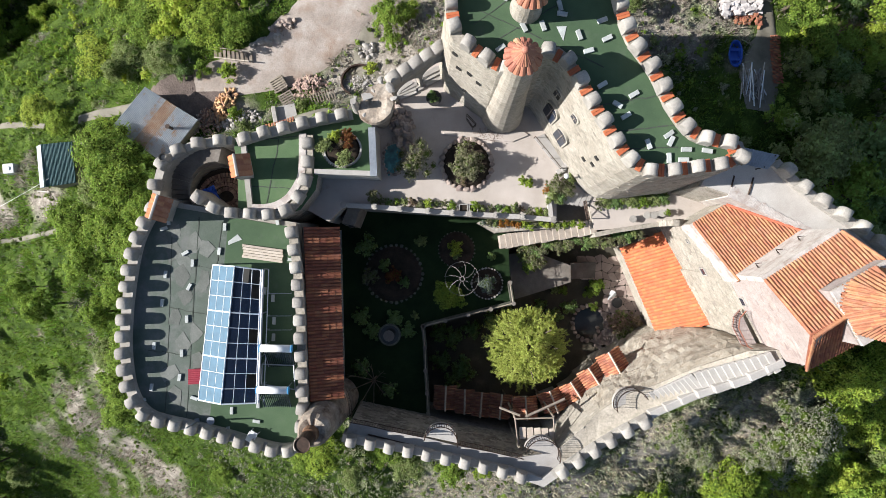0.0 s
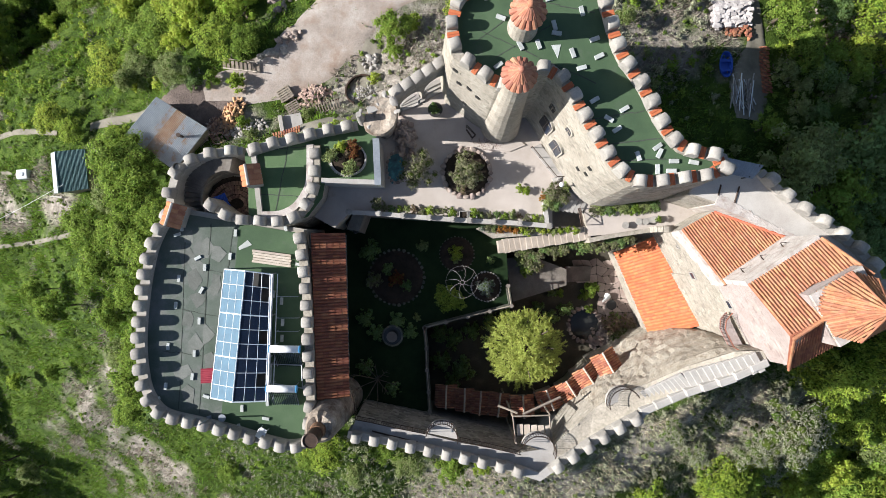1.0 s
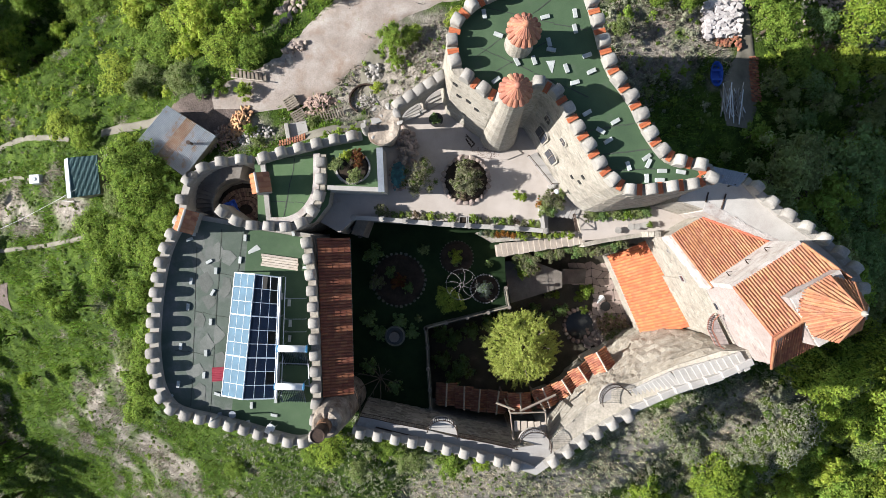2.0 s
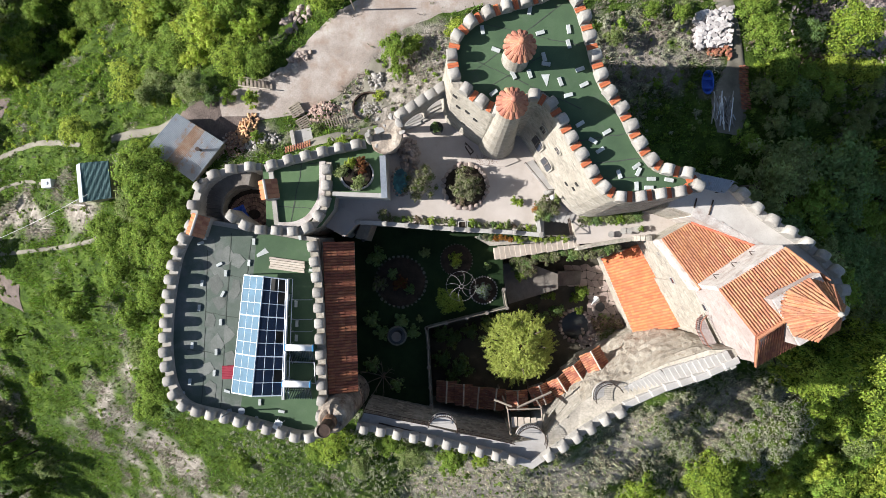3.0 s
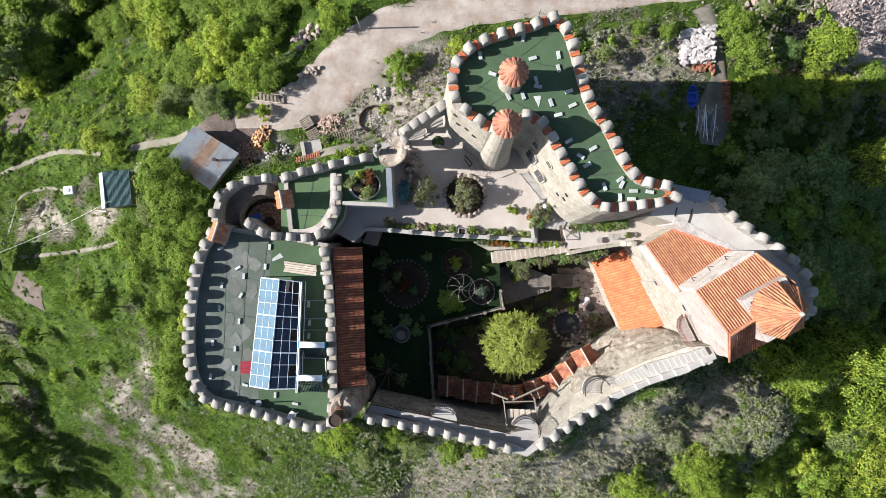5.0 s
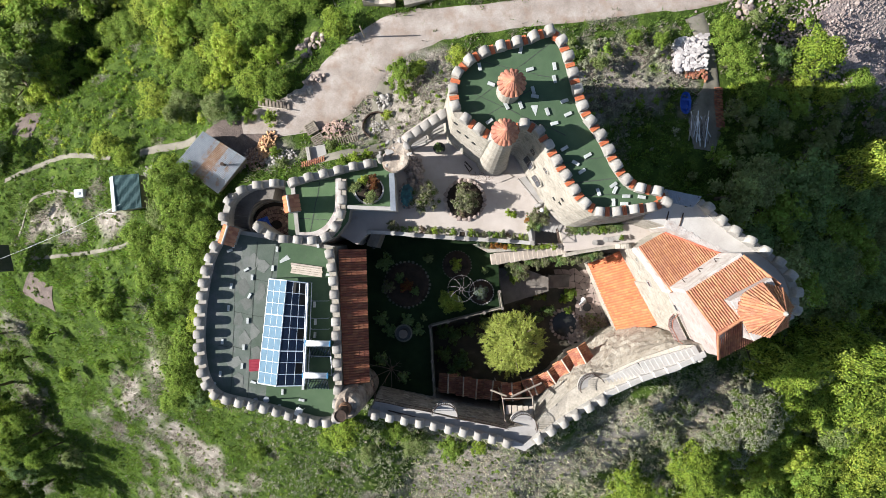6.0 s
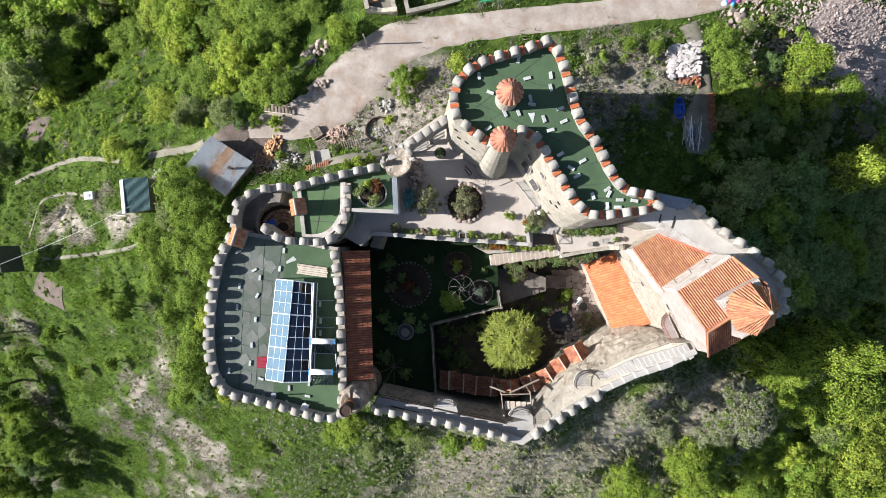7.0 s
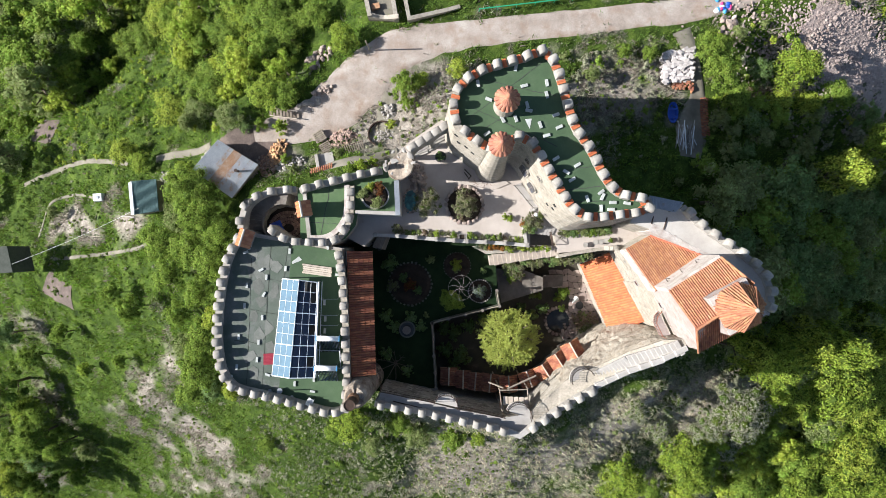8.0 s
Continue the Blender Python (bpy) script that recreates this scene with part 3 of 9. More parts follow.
for p, a in along([(x, y, z) for (x, y), z in zip(offset(walk_out[9:], 0.3, False), walk_z[9:])], 0.98):
    bm = bmesh.new()
    box(bm, p.x, p.y, p.z - 1.15, 1.08, 0.46, 2.9, a - 7, 0.04)
    part("step_block", bm, STEP, stepped)

# ---- garden floors ----
upper_g = [(-9.85, 1.65), (-7.02, 3.27), (8.31, 2.26), (10.33, 0.85), (4.68, 0.04), (4.88, -4.00), (-1.37, -5.49), (-1.05, -11.87), (-7.43, -12.07), (-9.85, -11.26)]
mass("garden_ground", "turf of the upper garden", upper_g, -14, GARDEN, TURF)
lower_g = [(-1.93, -5.21), (5.08, 0.48), (18.20, 1.79), (20.82, -6.96), (11.64, -13.08), (7.70, -14.83), (-1.93, -13.96)]
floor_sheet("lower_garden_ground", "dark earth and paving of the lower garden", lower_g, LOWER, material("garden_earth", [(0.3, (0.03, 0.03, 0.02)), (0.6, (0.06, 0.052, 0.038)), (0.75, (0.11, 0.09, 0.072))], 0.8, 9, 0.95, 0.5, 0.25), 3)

# ---- house with tiled roofs ----
A1, B1, C1, D1 = (*(15.11, 1.54), 2.7), (*(17.13, 2.70), 2.7), (*(21.24, 0.88), 4.4), (*(16.90, -1.84), 4.8)
A2, B2 = (*(16.97, -1.67), 7.6), (*(20.89, 0.92), 7.9)
R1, R2 = (*(18.22, -4.36), 9.9), (*(20.02, -3.19), 9.9)
E1, E2 = (*(19.35, -6.44), 7.3), (*(23.35, -4.48), 7.3)
house = thing("house", (19, -2, -8), "tower house of pale pink plaster and stone with clay tile roofs", "house")
plan_low = [A1[:2], B1[:2], C1[:2], R2[:2], E1[:2], (18.76, -6.57), D1[:2]]
bm = bmesh.new()
prism(bm, [A1[:2], B1[:2], C1[:2], D1[:2]], -12, 2.6, 0.4)
part("lower_wall", bm, STONE, house)
bm = bmesh.new()
g = [(A2[0] + 0.15, A2[1] + 0.05), (B2[0], B2[1] - 0.15), (22.3, -3.2), (E2[0] - 0.4, E2[1] + 0.3), (E1[0] + 0.2, E1[1] + 0.2)]
prism(bm, offset(g, -0.22) if area2(g) > 0 else offset(g, 0.22), -12, 3.4, 0.9)
part("base_wall", bm, STONE, house, "rubble stone base")
bm = bmesh.new()
prism(bm, g, 3.3, 7.25, 0.2)
part("tower_wall", bm, PINK, house, "patchy pink-white plaster")
# whitewash between the two roofs, and under the low roof's side
w0, w1 = Vector((*A2[:2], 0)), Vector((*B2[:2], 0))
up = Vector((-(w1 - w0).y, (w1 - w0).x, 0)).normalized() * 0.22
bm = bmesh.new()
vs = [bm.verts.new((*(p + o).xy, z)) for o in (up, up * -0.5) for p, z in ((w0, 4.0), (w1, 3.8), (w1, B2[2] - 0.14), (w0, A2[2] - 0.14))]
for f in ((0, 1, 2, 3), (7, 6, 5, 4), (0, 4, 5, 1), (1, 5, 6, 2), (2, 6, 7, 3), (3, 7, 4, 0)):
    bm.faces.new([vs[i] for i in f])
part("upper_strip", bm, WHITEWASH, house, "whitewashed strip between the roofs")
w0, w1 = Vector((*A1[:2], 0)), Vector((*D1[:2], 0))
up = Vector(((w1 - w0).y, -(w1 - w0).x, 0)).normalized() * 0.17
bm = bmesh.new()
vs = []
for k in range(13):
    p = w0.lerp(w1, k / 12)
    top = A1[2] + (D1[2] - A1[2]) * k / 12 - 0.1
    vs.append([bm.verts.new((*(p + o).xy, z)) for o, z in ((up, top), (up, top - 1.35 - 0.9 * noise.noise((k * 0.45, 7, 3))), (up * -1.2, top - 1.35), (up * -1.2, top))])
for a, b in zip(vs, vs[1:]):
    for j in range(4):
        bm.faces.new((a[j], a[(j + 1) % 4], b[(j + 1) % 4], b[j]))
bm.faces.new(vs[0][::-1]), bm.faces.new(vs[-1])
bmesh.ops.recalc_face_normals(bm, faces=bm.faces)
part("side_plaster", bm, WHITEWASH, house, "whitewashed plaster under the low roof")
bm = bmesh.new()
vs = [bm.verts.new((x, y, z)) for x, y, z in ((A2[0] + 0.15, A2[1], 7.2), (R1[0] + 0.15, R1[1], 9.8), (E1[0] + 0.2, E1[1] + 0.15, 7.2), (A2[0] + 0.6, A2[1] + 0.3, 7.2), (R1[0] + 0.6, R1[1] + 0.3, 9.8), (E1[0] + 0.6, E1[1] + 0.4, 7.2))]
for f in ((0, 1, 2), (5, 4, 3), (0, 3, 4, 1), (1, 4, 5, 2), (2, 5, 3, 0)):
    bm.faces.new([vs[i] for i in f])
part("gable", bm, PINK, house)
rise = (D1[0] - A1[0], D1[1] - A1[1], D1[2] - A1[2])
bm = bmesh.new()
tile_field(bm, (A1, B1, C1, D1), rise, 0.178)
tagged(part("low_roof", bm, TILE, house), kind="stuff")
bm = bmesh.new()
rod(bm, Vector(B1) + Vector((0, 0, 0.05)), Vector(C1) + Vector((0, 0, 0.05)), 0.085, 8)
part("low_roof_verge", bm, RIDGE, house, "red painted verge strip")
TOP = (*(22.44, -1.03), 9.9)
bm = bmesh.new()
tile_field(bm, (A2, B2, TOP, (*(21.38, -1.16), 9.2), (*(19.89, -1.46), 8.9), (*(19.23, -2.16), 8.75), R2, R1), (R1[0] - A2[0], R1[1] - A2[1], R1[2] - A2[2]), 0.178)
tagged(part("high_roof", bm, TILE, house), kind="stuff")
bm = bmesh.new()
tile_roof(bm, E1, E2, R2, R1, 0.178)
tagged(part("south_roof", bm, OLDTILE, house), kind="stuff")
bm = bmesh.new()
ridge_caps(bm, R1, R2)
part("ridge_tiles", bm, TILE, house)
bm = bmesh.new()
ridge_caps(bm, E1, R1, 0.09)
part("hip_tiles", bm, TILE, house)
bm = bmesh.new()
ridge_caps(bm, TOP, B2, 0.09)
part("verge_tiles", bm, TILE, house)
# lean-to
L = [(*(12.95, 0.04), -5.2), (*(15.84, -7.05), -5.2), (*(18.48, -4.99), -2.3), (*(15.78, 1.52), -1.7)]
lean = thing("lean_to", (*L[0][:2], LOWER), "low building with a bright orange tile roof against the house", "building")
bm = bmesh.new()
tile_roof(bm, L[0], L[1], L[2], L[3], 0.24, 0.3, 0.03)
tagged(part("roof_tiles", bm, ORANGE, lean), kind="stuff")
bm = bmesh.new()
prism(bm, [(x + 0.25, y) for x, y, z in L], -11, -5.45)
part("wall", bm, STONE, lean)


# ---- facing stones: slabs a little proud of the wall ----
def facing(faces, per_m2, seed, mat, name, label, parent=None, lo=0.1, hi=0.24):
    """Irregular stones over sloping wall faces (a, b foot; c, d head), joined."""
    r = random.Random(seed)
    vs, fs = [], []
    for a, b, c, d in faces:
        a, b, c, d = (Vector(p) for p in (a, b, c, d))
        nrm = (b - a).cross(d - a).normalized()
        ux = (b - a).normalized()
        uy = nrm.cross(ux)
        ar = 0.5 * ((b - a).length + (c - d).length) * 0.5 * ((d - a).length + (c - b).length)
        for _ in range(int(ar * per_m2)):
            p = a.lerp(b, r.random()).lerp(d.lerp(c, r.random()), r.random())
            w, h = r.uniform(lo, hi) * 1.25, r.uniform(lo, hi) * 0.8
            m = r.choice((5, 6, 7))
            t = r.uniform(0.004, 0.016)
            rot = r.uniform(-0.5, 0.5)
            i = len(vs)
            ring2 = []
            for k in range(m):
                g2 = k * 6.2832 / m + rot
                q = r.uniform(0.8, 1.1)
                ring2.append((w * q * math.cos(g2), h * q * math.sin(g2)))
            for s, z in ((1.0, -0.02), (0.86, t)):
                vs.extend(tuple(p + ux * (x * s) + uy * (y * s) + nrm * z) for x, y in ring2)
            fs.append(tuple(i + m + k for k in range(m)))
            fs.extend((i + k, i + (k + 1) % m, i + m + (k + 1) % m, i + m + k) for k in range(m))
    me = bpy.data.meshes.new(name)
    me.from_pydata(vs, [], fs)
    me.materials.append(mat)
    ob = new(name, me)
    if parent:
        adopt(ob, parent)
    return tagged(ob, label, "" if parent else "stones", "", "stuff")


def skirt(pts, z0, z1, batter, deep, closed=True):
    """Outward faces of a battered wall between two heights (pts counter-clockwise at the head, foot at deep)."""
    out = []
    f = lambda z: offset(pts, -batter * (z1 - z) / (z1 - deep), closed)
    lo, hi = f(z0), pts
    n = len(pts)
    for i in range(n if closed else n - 1):
        j = (i + 1) % n
        out.append(((*lo[i], z0), (*lo[j], z0), (*hi[j], z1), (*hi[i], z1)))
    return out


FACING = material("facing_stone", [(0.3, (0.191, 0.173, 0.146)), (0.52, (0.291, 0.270, 0.235)), (0.72, (0.382, 0.359, 0.319))], 0.9, 9, 0.93, 0.4, 0.22, vary=0.16, per="island")
PINKFACE = material("facing_pink", [(0.3, (0.246, 0.191, 0.177)), (0.55, (0.328, 0.273, 0.259)), (0.72, (0.373, 0.332, 0.319))], 0.9, 9, 0.93, 0.3, 0.14, vary=0.2, per="island")
facing([f for f in skirt(tower_line, 0, TOWER - 0.1, 1.1 * (TOWER - 0.1) / (TOWER + 12.93), 0) if f[0][1] < 14], 7, 3, FACING, "tower_facing", "pale rubble stones of the tower walls")
gg = g if area2(g) > 0 else g[::-1]
facing(skirt(gg, 3.4, 7.2, 0.18, 3.4), 5, 4, PINKFACE, "plaster_facing", "", house, 0.14, 0.3)
facing(skirt(offset(gg, -0.22), -6, 3.35, 0.55, -6), 6, 5, FACING, "base_facing", "", house)
low_plan = [A1[:2], B1[:2], C1[:2], D1[:2]]
low_plan = low_plan if area2(low_plan) > 0 else low_plan[::-1]
facing(skirt(low_plan, -4, 2.5, 0.18, -4), 6, 6, FACING, "low_wall_facing", "", house)
foot = [(p[0] - f[0] * (p[2] + 6) / (p[2] + 12), p[1] + f[1] * (p[2] + 6) / (p[2] + 12), -6) for p, f in zip(inner, BATTER)]
facing([(b, a, p, q) for p, q, a, b in list(zip(inner, inner[1:], foot, foot[1:]))[:2]], 6, 7, FACING, "curtain_facing", "pale rubble stones of the curtain wall")
ROCKFACE = material("rough_rock_render", [(0.3, (0.235, 0.205, 0.165)), (0.5, (0.315, 0.285, 0.24)), (0.7, (0.375, 0.35, 0.305))], 1.1, 8, 0.95, 0.7, 0.22, depth=0.08, mottle=((0.19, 0.145, 0.105), 2.4, 0.54, 0.72))
head, base = smooth_line(inner[1:], k=9), smooth_line([(p[0] - f[0] * (p[2] + 9) / (p[2] + 12), p[1] + f[1] * (p[2] + 9) / (p[2] + 12), -9) for p, f in zip(inner[1:], BATTER[1:])], k=9)
bm, rows = bmesh.new(), []
for a, b in zip(head, base):
    row = []
    for k in range(29):
        p = Vector(a).lerp(Vector(b), k / 28)
        d = 0.1 + 0.2 * noise.noise(p * 0.8) + 0.13 * noise.noise(p * 2.3) + 0.07 * noise.noise(p * 5.5)
        row.append(bm.verts.new(p + Vector((-0.5, 0.75, 0.15)) * (max(0.02, d) * min(1, k / 2))))
    rows.append(row)
for a, b in zip(rows, rows[1:]):
    for k in range(28):
        bm.faces.new((a[k], b[k], b[k + 1], a[k + 1]))
tagged(part("rock_face", bm, ROCKFACE), "rough beige rock and render on the inner face of the curtain wall", "wall", "", "structure")
win = [(-5.79, -10.96), (-1.57, -11.82), (0.93, -12.46), (4.86, -13.18), (7.18, -12.82)]
# dull stone, darker than the other facing to paint in the inner wall's shade
DULL_SHADE_FACE = material("facing_dull_shaded", [(0.3, (0.14, 0.125, 0.105)), (0.55, (0.22, 0.2, 0.17)), (0.75, (0.3, 0.28, 0.24))], 0.9, 9, 0.93, 0.4, 0.2, vary=0.25, per="island")
facing([((q[0], q[1] + 0.12, -4.2), (p[0], p[1] + 0.12, -4.2), (p[0], p[1] + 0.03, 0.9), (q[0], q[1] + 0.03, 0.9)) for p, q in zip(win, win[1:])], 11, 8, DULL_SHADE_FACE, "walk_facing", "rubble stones on the inner face of the south wall, darkened for its shade")
facing([((*p[:2], -1.5), (*q[:2], -1.5), (*q[:2], ND + 0.25), (*p[:2], ND + 0.25)) for p, q in zip(curve, curve[1:])], 9, 9, DULL_SHADE_FACE, "bastion_facing", "dull rubble stones on the curved bastion wall", None, 0.12, 0.26)

# ---- the hill ----
CASTLE = [(-20, 4), (-20.3, -4), (-19.3, -9.5), (-15, -11.6), (-9, -12.9), (-3, -12.3), (4, -14.3), (6.6, -15), (10, -12.6), (18, -8.2), (21, -7), (24.5, -4), (25.6, 0), (21, 4.8), (15, 6.2), (12.5, 9.5), (8.8, 16.6), (5, 16.6), (1.2, 15), (0.2, 12.2), (-4, 9.6), (-10, 8.6), (-15, 8), (-18.6, 6.2)]
# bearing, height at the castle's foot, fall per metre going out
FLANK = [(-180, -9, 0.55), (-160, -11, 0.72), (-145, -13, 0.9), (-120, -13.5, 0.9), (-80, -14, 1.12), (-65, -13.5, 1.12), (-52, -12.5, 0.98), (-35, -12, 0.96), (-22, -11.5, 1.0), (-15, -11, 0.96), (-8, -10.5, 0.86), (-2, -10, 0.78), (9, -9, 0.68), (17, -8.5, 0.4), (24, -8.8, 0.22), (42, -9.5, 0.17), (60, -9.5, 0.16), (90, -9, 0.22), (115, -8.5, 0.3), (130, -7.5, 0.5), (142, -8.2, 0.66), (160, -8.5, 0.6), (180, -9, 0.55)]
GULLY = [(-66, 19), (-57, 22.5), (-49, 24.2), (-44.5, 30.5), (-40, 37)]      # a ditch above the open slope
ROADLINE = [(-20.51, 13.79), (-14.18, 15.36), (-10.26, 18.19), (-6.04, 22.23), (0.59, 24.28), (12.64, 25.61), (21.69, 26.63), (28.92, 27.84), (44, 33), (70, 40)]
ROAD_HALF = [1.0, 2.4, 3.1, 2.6, 1.7, 1.45, 1.4, 1.4, 1.4, 1.4]


def seg_dist(p, a, b):
    d = (b[0] - a[0], b[1] - a[1])
    t = min(1, max(0, ((p[0] - a[0]) * d[0] + (p[1] - a[1]) * d[1]) / (d[0] ** 2 + d[1] ** 2)))
    return math.hypot(p[0] - a[0] - d[0] * t, p[1] - a[1] - d[1] * t)


def in_plan(p, pts):
    c = False
    for a, b in zip(pts, pts[1:] + pts[:1]):
        if (a[1] > p[1]) != (b[1] > p[1]) and p[0] < (b[0] - a[0]) * (p[1] - a[1]) / (b[1] - a[1]) + a[0]:
            c = not c
    return c


def castle_dist(x, y):
    d = min(seg_dist((x, y), a, b) for a, b in zip(CASTLE, CASTLE[1:] + CASTLE[:1]))
    return -d if in_plan((x, y), CASTLE) else d


def road_dist(x, y):
    return min(seg_dist((x, y), a, b) for a, b in zip(ROADLINE, ROADLINE[1:]))


def ground(x, y, dist):
    """The height of the hill."""
    d = max(dist, -3)
    ang = math.degrees(math.atan2(y + 1, x))
    for (a, f0, s0), (b, f1, s1) in zip(FLANK, FLANK[1:]):
        if a <= ang <= b:
            t = (ang - a) / (b - a)
            t = t * t * (3 - 2 * t)
            foot, fall = f0 + (f1 - f0) * t, s0 + (s1 - s0) * t
            break
    dd = d if d < 40 else 40 + 35 * (1 - math.exp(-(d - 40) / 35))
    z = foot - fall * dd
    # the south-east flank: a short cliff, then an even slope that falls mostly to the south
    even = max(-31 - 0.44 * (x - 37) + 0.72 * (y + 16.4), foot - 1.5 * dd, -58)
    g = lambda t: min(1, max(0, t)) ** 2 * (3 - 2 * min(1, max(0, t)))
    z += (even - z) * g((ang + 66) / 14) * g((-2 - ang) / 11)
    z += 4 * math.exp(-((x - 25) ** 2 + (y + 17.6) ** 2) / 26) + 3.5 * math.exp(-((x - 37) ** 2 + (y + 19.5) ** 2) / 30)      # two scrubby knolls
    near = min(1, max(0, d / 6))
    z += near * (1.3 * noise.noise((x * 0.09, y * 0.09, 3)) + 0.5 * noise.noise((x * 0.3, y * 0.3, 8)) + 0.16 * noise.noise((x * 1.1, y * 1.1, 5)))
    if d < 0:
        z -= 7 * min(1, -d / 1.2)
    z -= 3.5 * math.exp(-(min(seg_dist((x, y), a, b) for a, b in zip(GULLY, GULLY[1:])) / 2.6) ** 2)
    if y > 5:
        r = road_dist(x, y)
        t = min(1, max(0, (r - 2.8) / (4.0 if x < 20 else 9.0)))
        z = -11.3 + (z + 11.3) * (t * t * (3 - 2 * t))
    return z


# dry, stony spots: place and reach
DRY = [(-61.3, -10.5, 4.5), (-56.8, -8.9, 2.2), (-61.3, -22.8, 4), (-71.5, -28.2, 3), (-39.7, -33.9, 4.5), (-31.3, -33.1, 4), (-25.9, -30.7, 2.5), (-71.2, -39.6, 4), (-47.7, -36.1, 4), (-0.7, -28.4, 4.1), (-4.0, -33.6, 4.1), (3.7, -24.5, 4.1), (11.2, -27.4, 4.3), (-10.3, -30.5, 2.5), (7.4, -32.4, 3.7), (23.1, -20.4, 3.9), (39.5, -20.8, 5.0), (19.4, -25.2, 3.8), (32.7, -17.7, 4.1), (-44.9, 4.3, 2.8), (-38.4, 3.5, 2.2), (-48.1, 5.7, 2.3), (-40.6, 7.6, 1.8), (-51.5, 3.8, 2.4), (-36.3, 4.4, 1.6), (-34.2, -11.4, 2), (-34.6, -15.1, 2.6), (-39.2, -18, 3.2), (-46.6, -22.7, 3.5), (-34.9, -23.7, 3.5), (-31.7, -25.8, 3.2), (-25, -16, 2), (-3, 16.5, 4.5), (21, 19, 6), (12, 13, 4), (46, 24, 9), (-6, 17.5, 5), (-7, 13.5, 3.5), (-1, 18.5, 4), (8, 20, 3), (16, 19.5, 5), (-33.4, -11.9, 2.0), (-39.6, -15.4, 2.0), (-38.4, -19.5, 2.6), (-36.4, -23, 2.4), (-31.5, -26.6, 2.6), (-42.3, -27.6, 2.2), (-19.5, 12.6, 2.2), (-17.5, 11.2, 1.8), (-15.4, 11.4, 2.0), (-21.6, 13.1, 1.8)]


def dryness(x, y):
    s = sum(math.exp(-((x - a) ** 2 + (y - b) ** 2) / (r * r)) for a, b, r in DRY)
    s += 0.8 * min(1, max(0, (-13 - y) / 4)) * min(1, max(0, (x + 8) / 8))      # the bare south flank
    return s * 0.72 - 0.02 + 0.45 * noise.noise((x * 0.13, y * 0.13, 20)) + 0.9 * noise.noise((x * 0.5, y * 0.5, 21))


STEP_G, HALF_X, HALF_Y = 0.7, 84, 63
nx, ny = int(2 * HALF_X / STEP_G) + 1, int(2 * HALF_Y / STEP_G) + 1
DISTG = np.array([[castle_dist(-HALF_X + i * STEP_G, -HALF_Y + j * STEP_G) for i in range(nx)] for j in range(ny)])
HEIGHT = np.array([[ground(-HALF_X + i * STEP_G, -HALF_Y + j * STEP_G, DISTG[j, i]) for i in range(nx)] for j in range(ny)])


def lay(x, y):
    """The height of the ground sheet as built."""
    u, v = (x + HALF_X) / STEP_G, (y + HALF_Y) / STEP_G
    i, j = min(max(int(u), 0), nx - 2), min(max(int(v), 0), ny - 2)
    f, g = min(max(u - i, 0), 1), min(max(v - j, 0), 1)
    return float((HEIGHT[j, i] * (1 - f) + HEIGHT[j, i + 1] * f) * (1 - g) + (HEIGHT[j + 1, i] * (1 - f) + HEIGHT[j + 1, i + 1] * f) * g)


def two_soils(name, ramp_a, ramp_b):
    """Grass and dry earth, mixed by the ground's dryness and broken up by noise."""
    m = material(name, ramp_a, 0.8, 5.5, 0.95, 1.0, 0.5, depth=0.16, gloss_spec=0.1)
    n, ln = m.node_tree.nodes, m.node_tree.links
    b = n["Principled BSDF"]
    grass = b.inputs["Base Color"].links[0].from_socket
    geo = n.new("ShaderNodeNewGeometry")
    nz = n.new("ShaderNodeTexNoise")
    nz.inputs["Scale"].default_value, nz.inputs["Detail"].default_value, nz.inputs["Roughness"].default_value = 1.1, 8, 0.7
    ln.new(geo.outputs["Position"], nz.inputs["Vector"])
    cr = n.new("ShaderNodeValToRGB")
    while len(cr.color_ramp.elements) < len(ramp_b):
        cr.color_ramp.elements.new(0.5)
    for e, (p, c) in zip(cr.color_ramp.elements, ramp_b):
        e.position, e.color = p, (*c, 1)
    ln.new(nz.outputs[0], cr.inputs[0])
    at = n.new("ShaderNodeAttribute")
    at.attribute_name = "dryness"
    n2 = n.new("ShaderNodeTexNoise")
    n2.inputs["Scale"].default_value, n2.inputs["Detail"].default_value, n2.inputs["Roughness"].default_value = 0.9, 9, 0.75
    ln.new(geo.outputs["Position"], n2.inputs["Vector"])
    ad = n.new("ShaderNodeMath")
    ad.operation = "ADD"
    ln.new(at.outputs["Fac"], ad.inputs[0]), ln.new(n2.outputs[0], ad.inputs[1])
    mr = n.new("ShaderNodeMapRange")
    mr.inputs[1].default_value, mr.inputs[2].default_value = 0.66, 1.34
    ln.new(ad.outputs[0], mr.inputs[0])
    mx = n.new("ShaderNodeMix")
    mx.data_type = "RGBA"
    ln.new(mr.outputs[0], mx.inputs[0]), ln.new(grass, mx.inputs[6]), ln.new(cr.outputs[0], mx.inputs[7])
    ln.new(mx.outputs[2], b.inputs["Base Color"])
    return m


GROUND = two_soils("hill_ground", [(0.3, (0.016, 0.031, 0.007)), (0.48, (0.044, 0.077, 0.014)), (0.66, (0.09, 0.137, 0.026))], [(0.3, (0.1, 0.09, 0.074)), (0.48, (0.235, 0.212, 0.186)), (0.66, (0.39, 0.355, 0.32))])
bm = bmesh.new()
grid = [[bm.verts.new((-HALF_X + i * STEP_G, -HALF_Y + j * STEP_G, HEIGHT[j, i])) for i in range(nx)] for j in range(ny)]
for j in range(ny - 1):
    for i in range(nx - 1):
        bm.faces.new((grid[j][i], grid[j][i + 1], grid[j + 1][i + 1], grid[j + 1][i]))
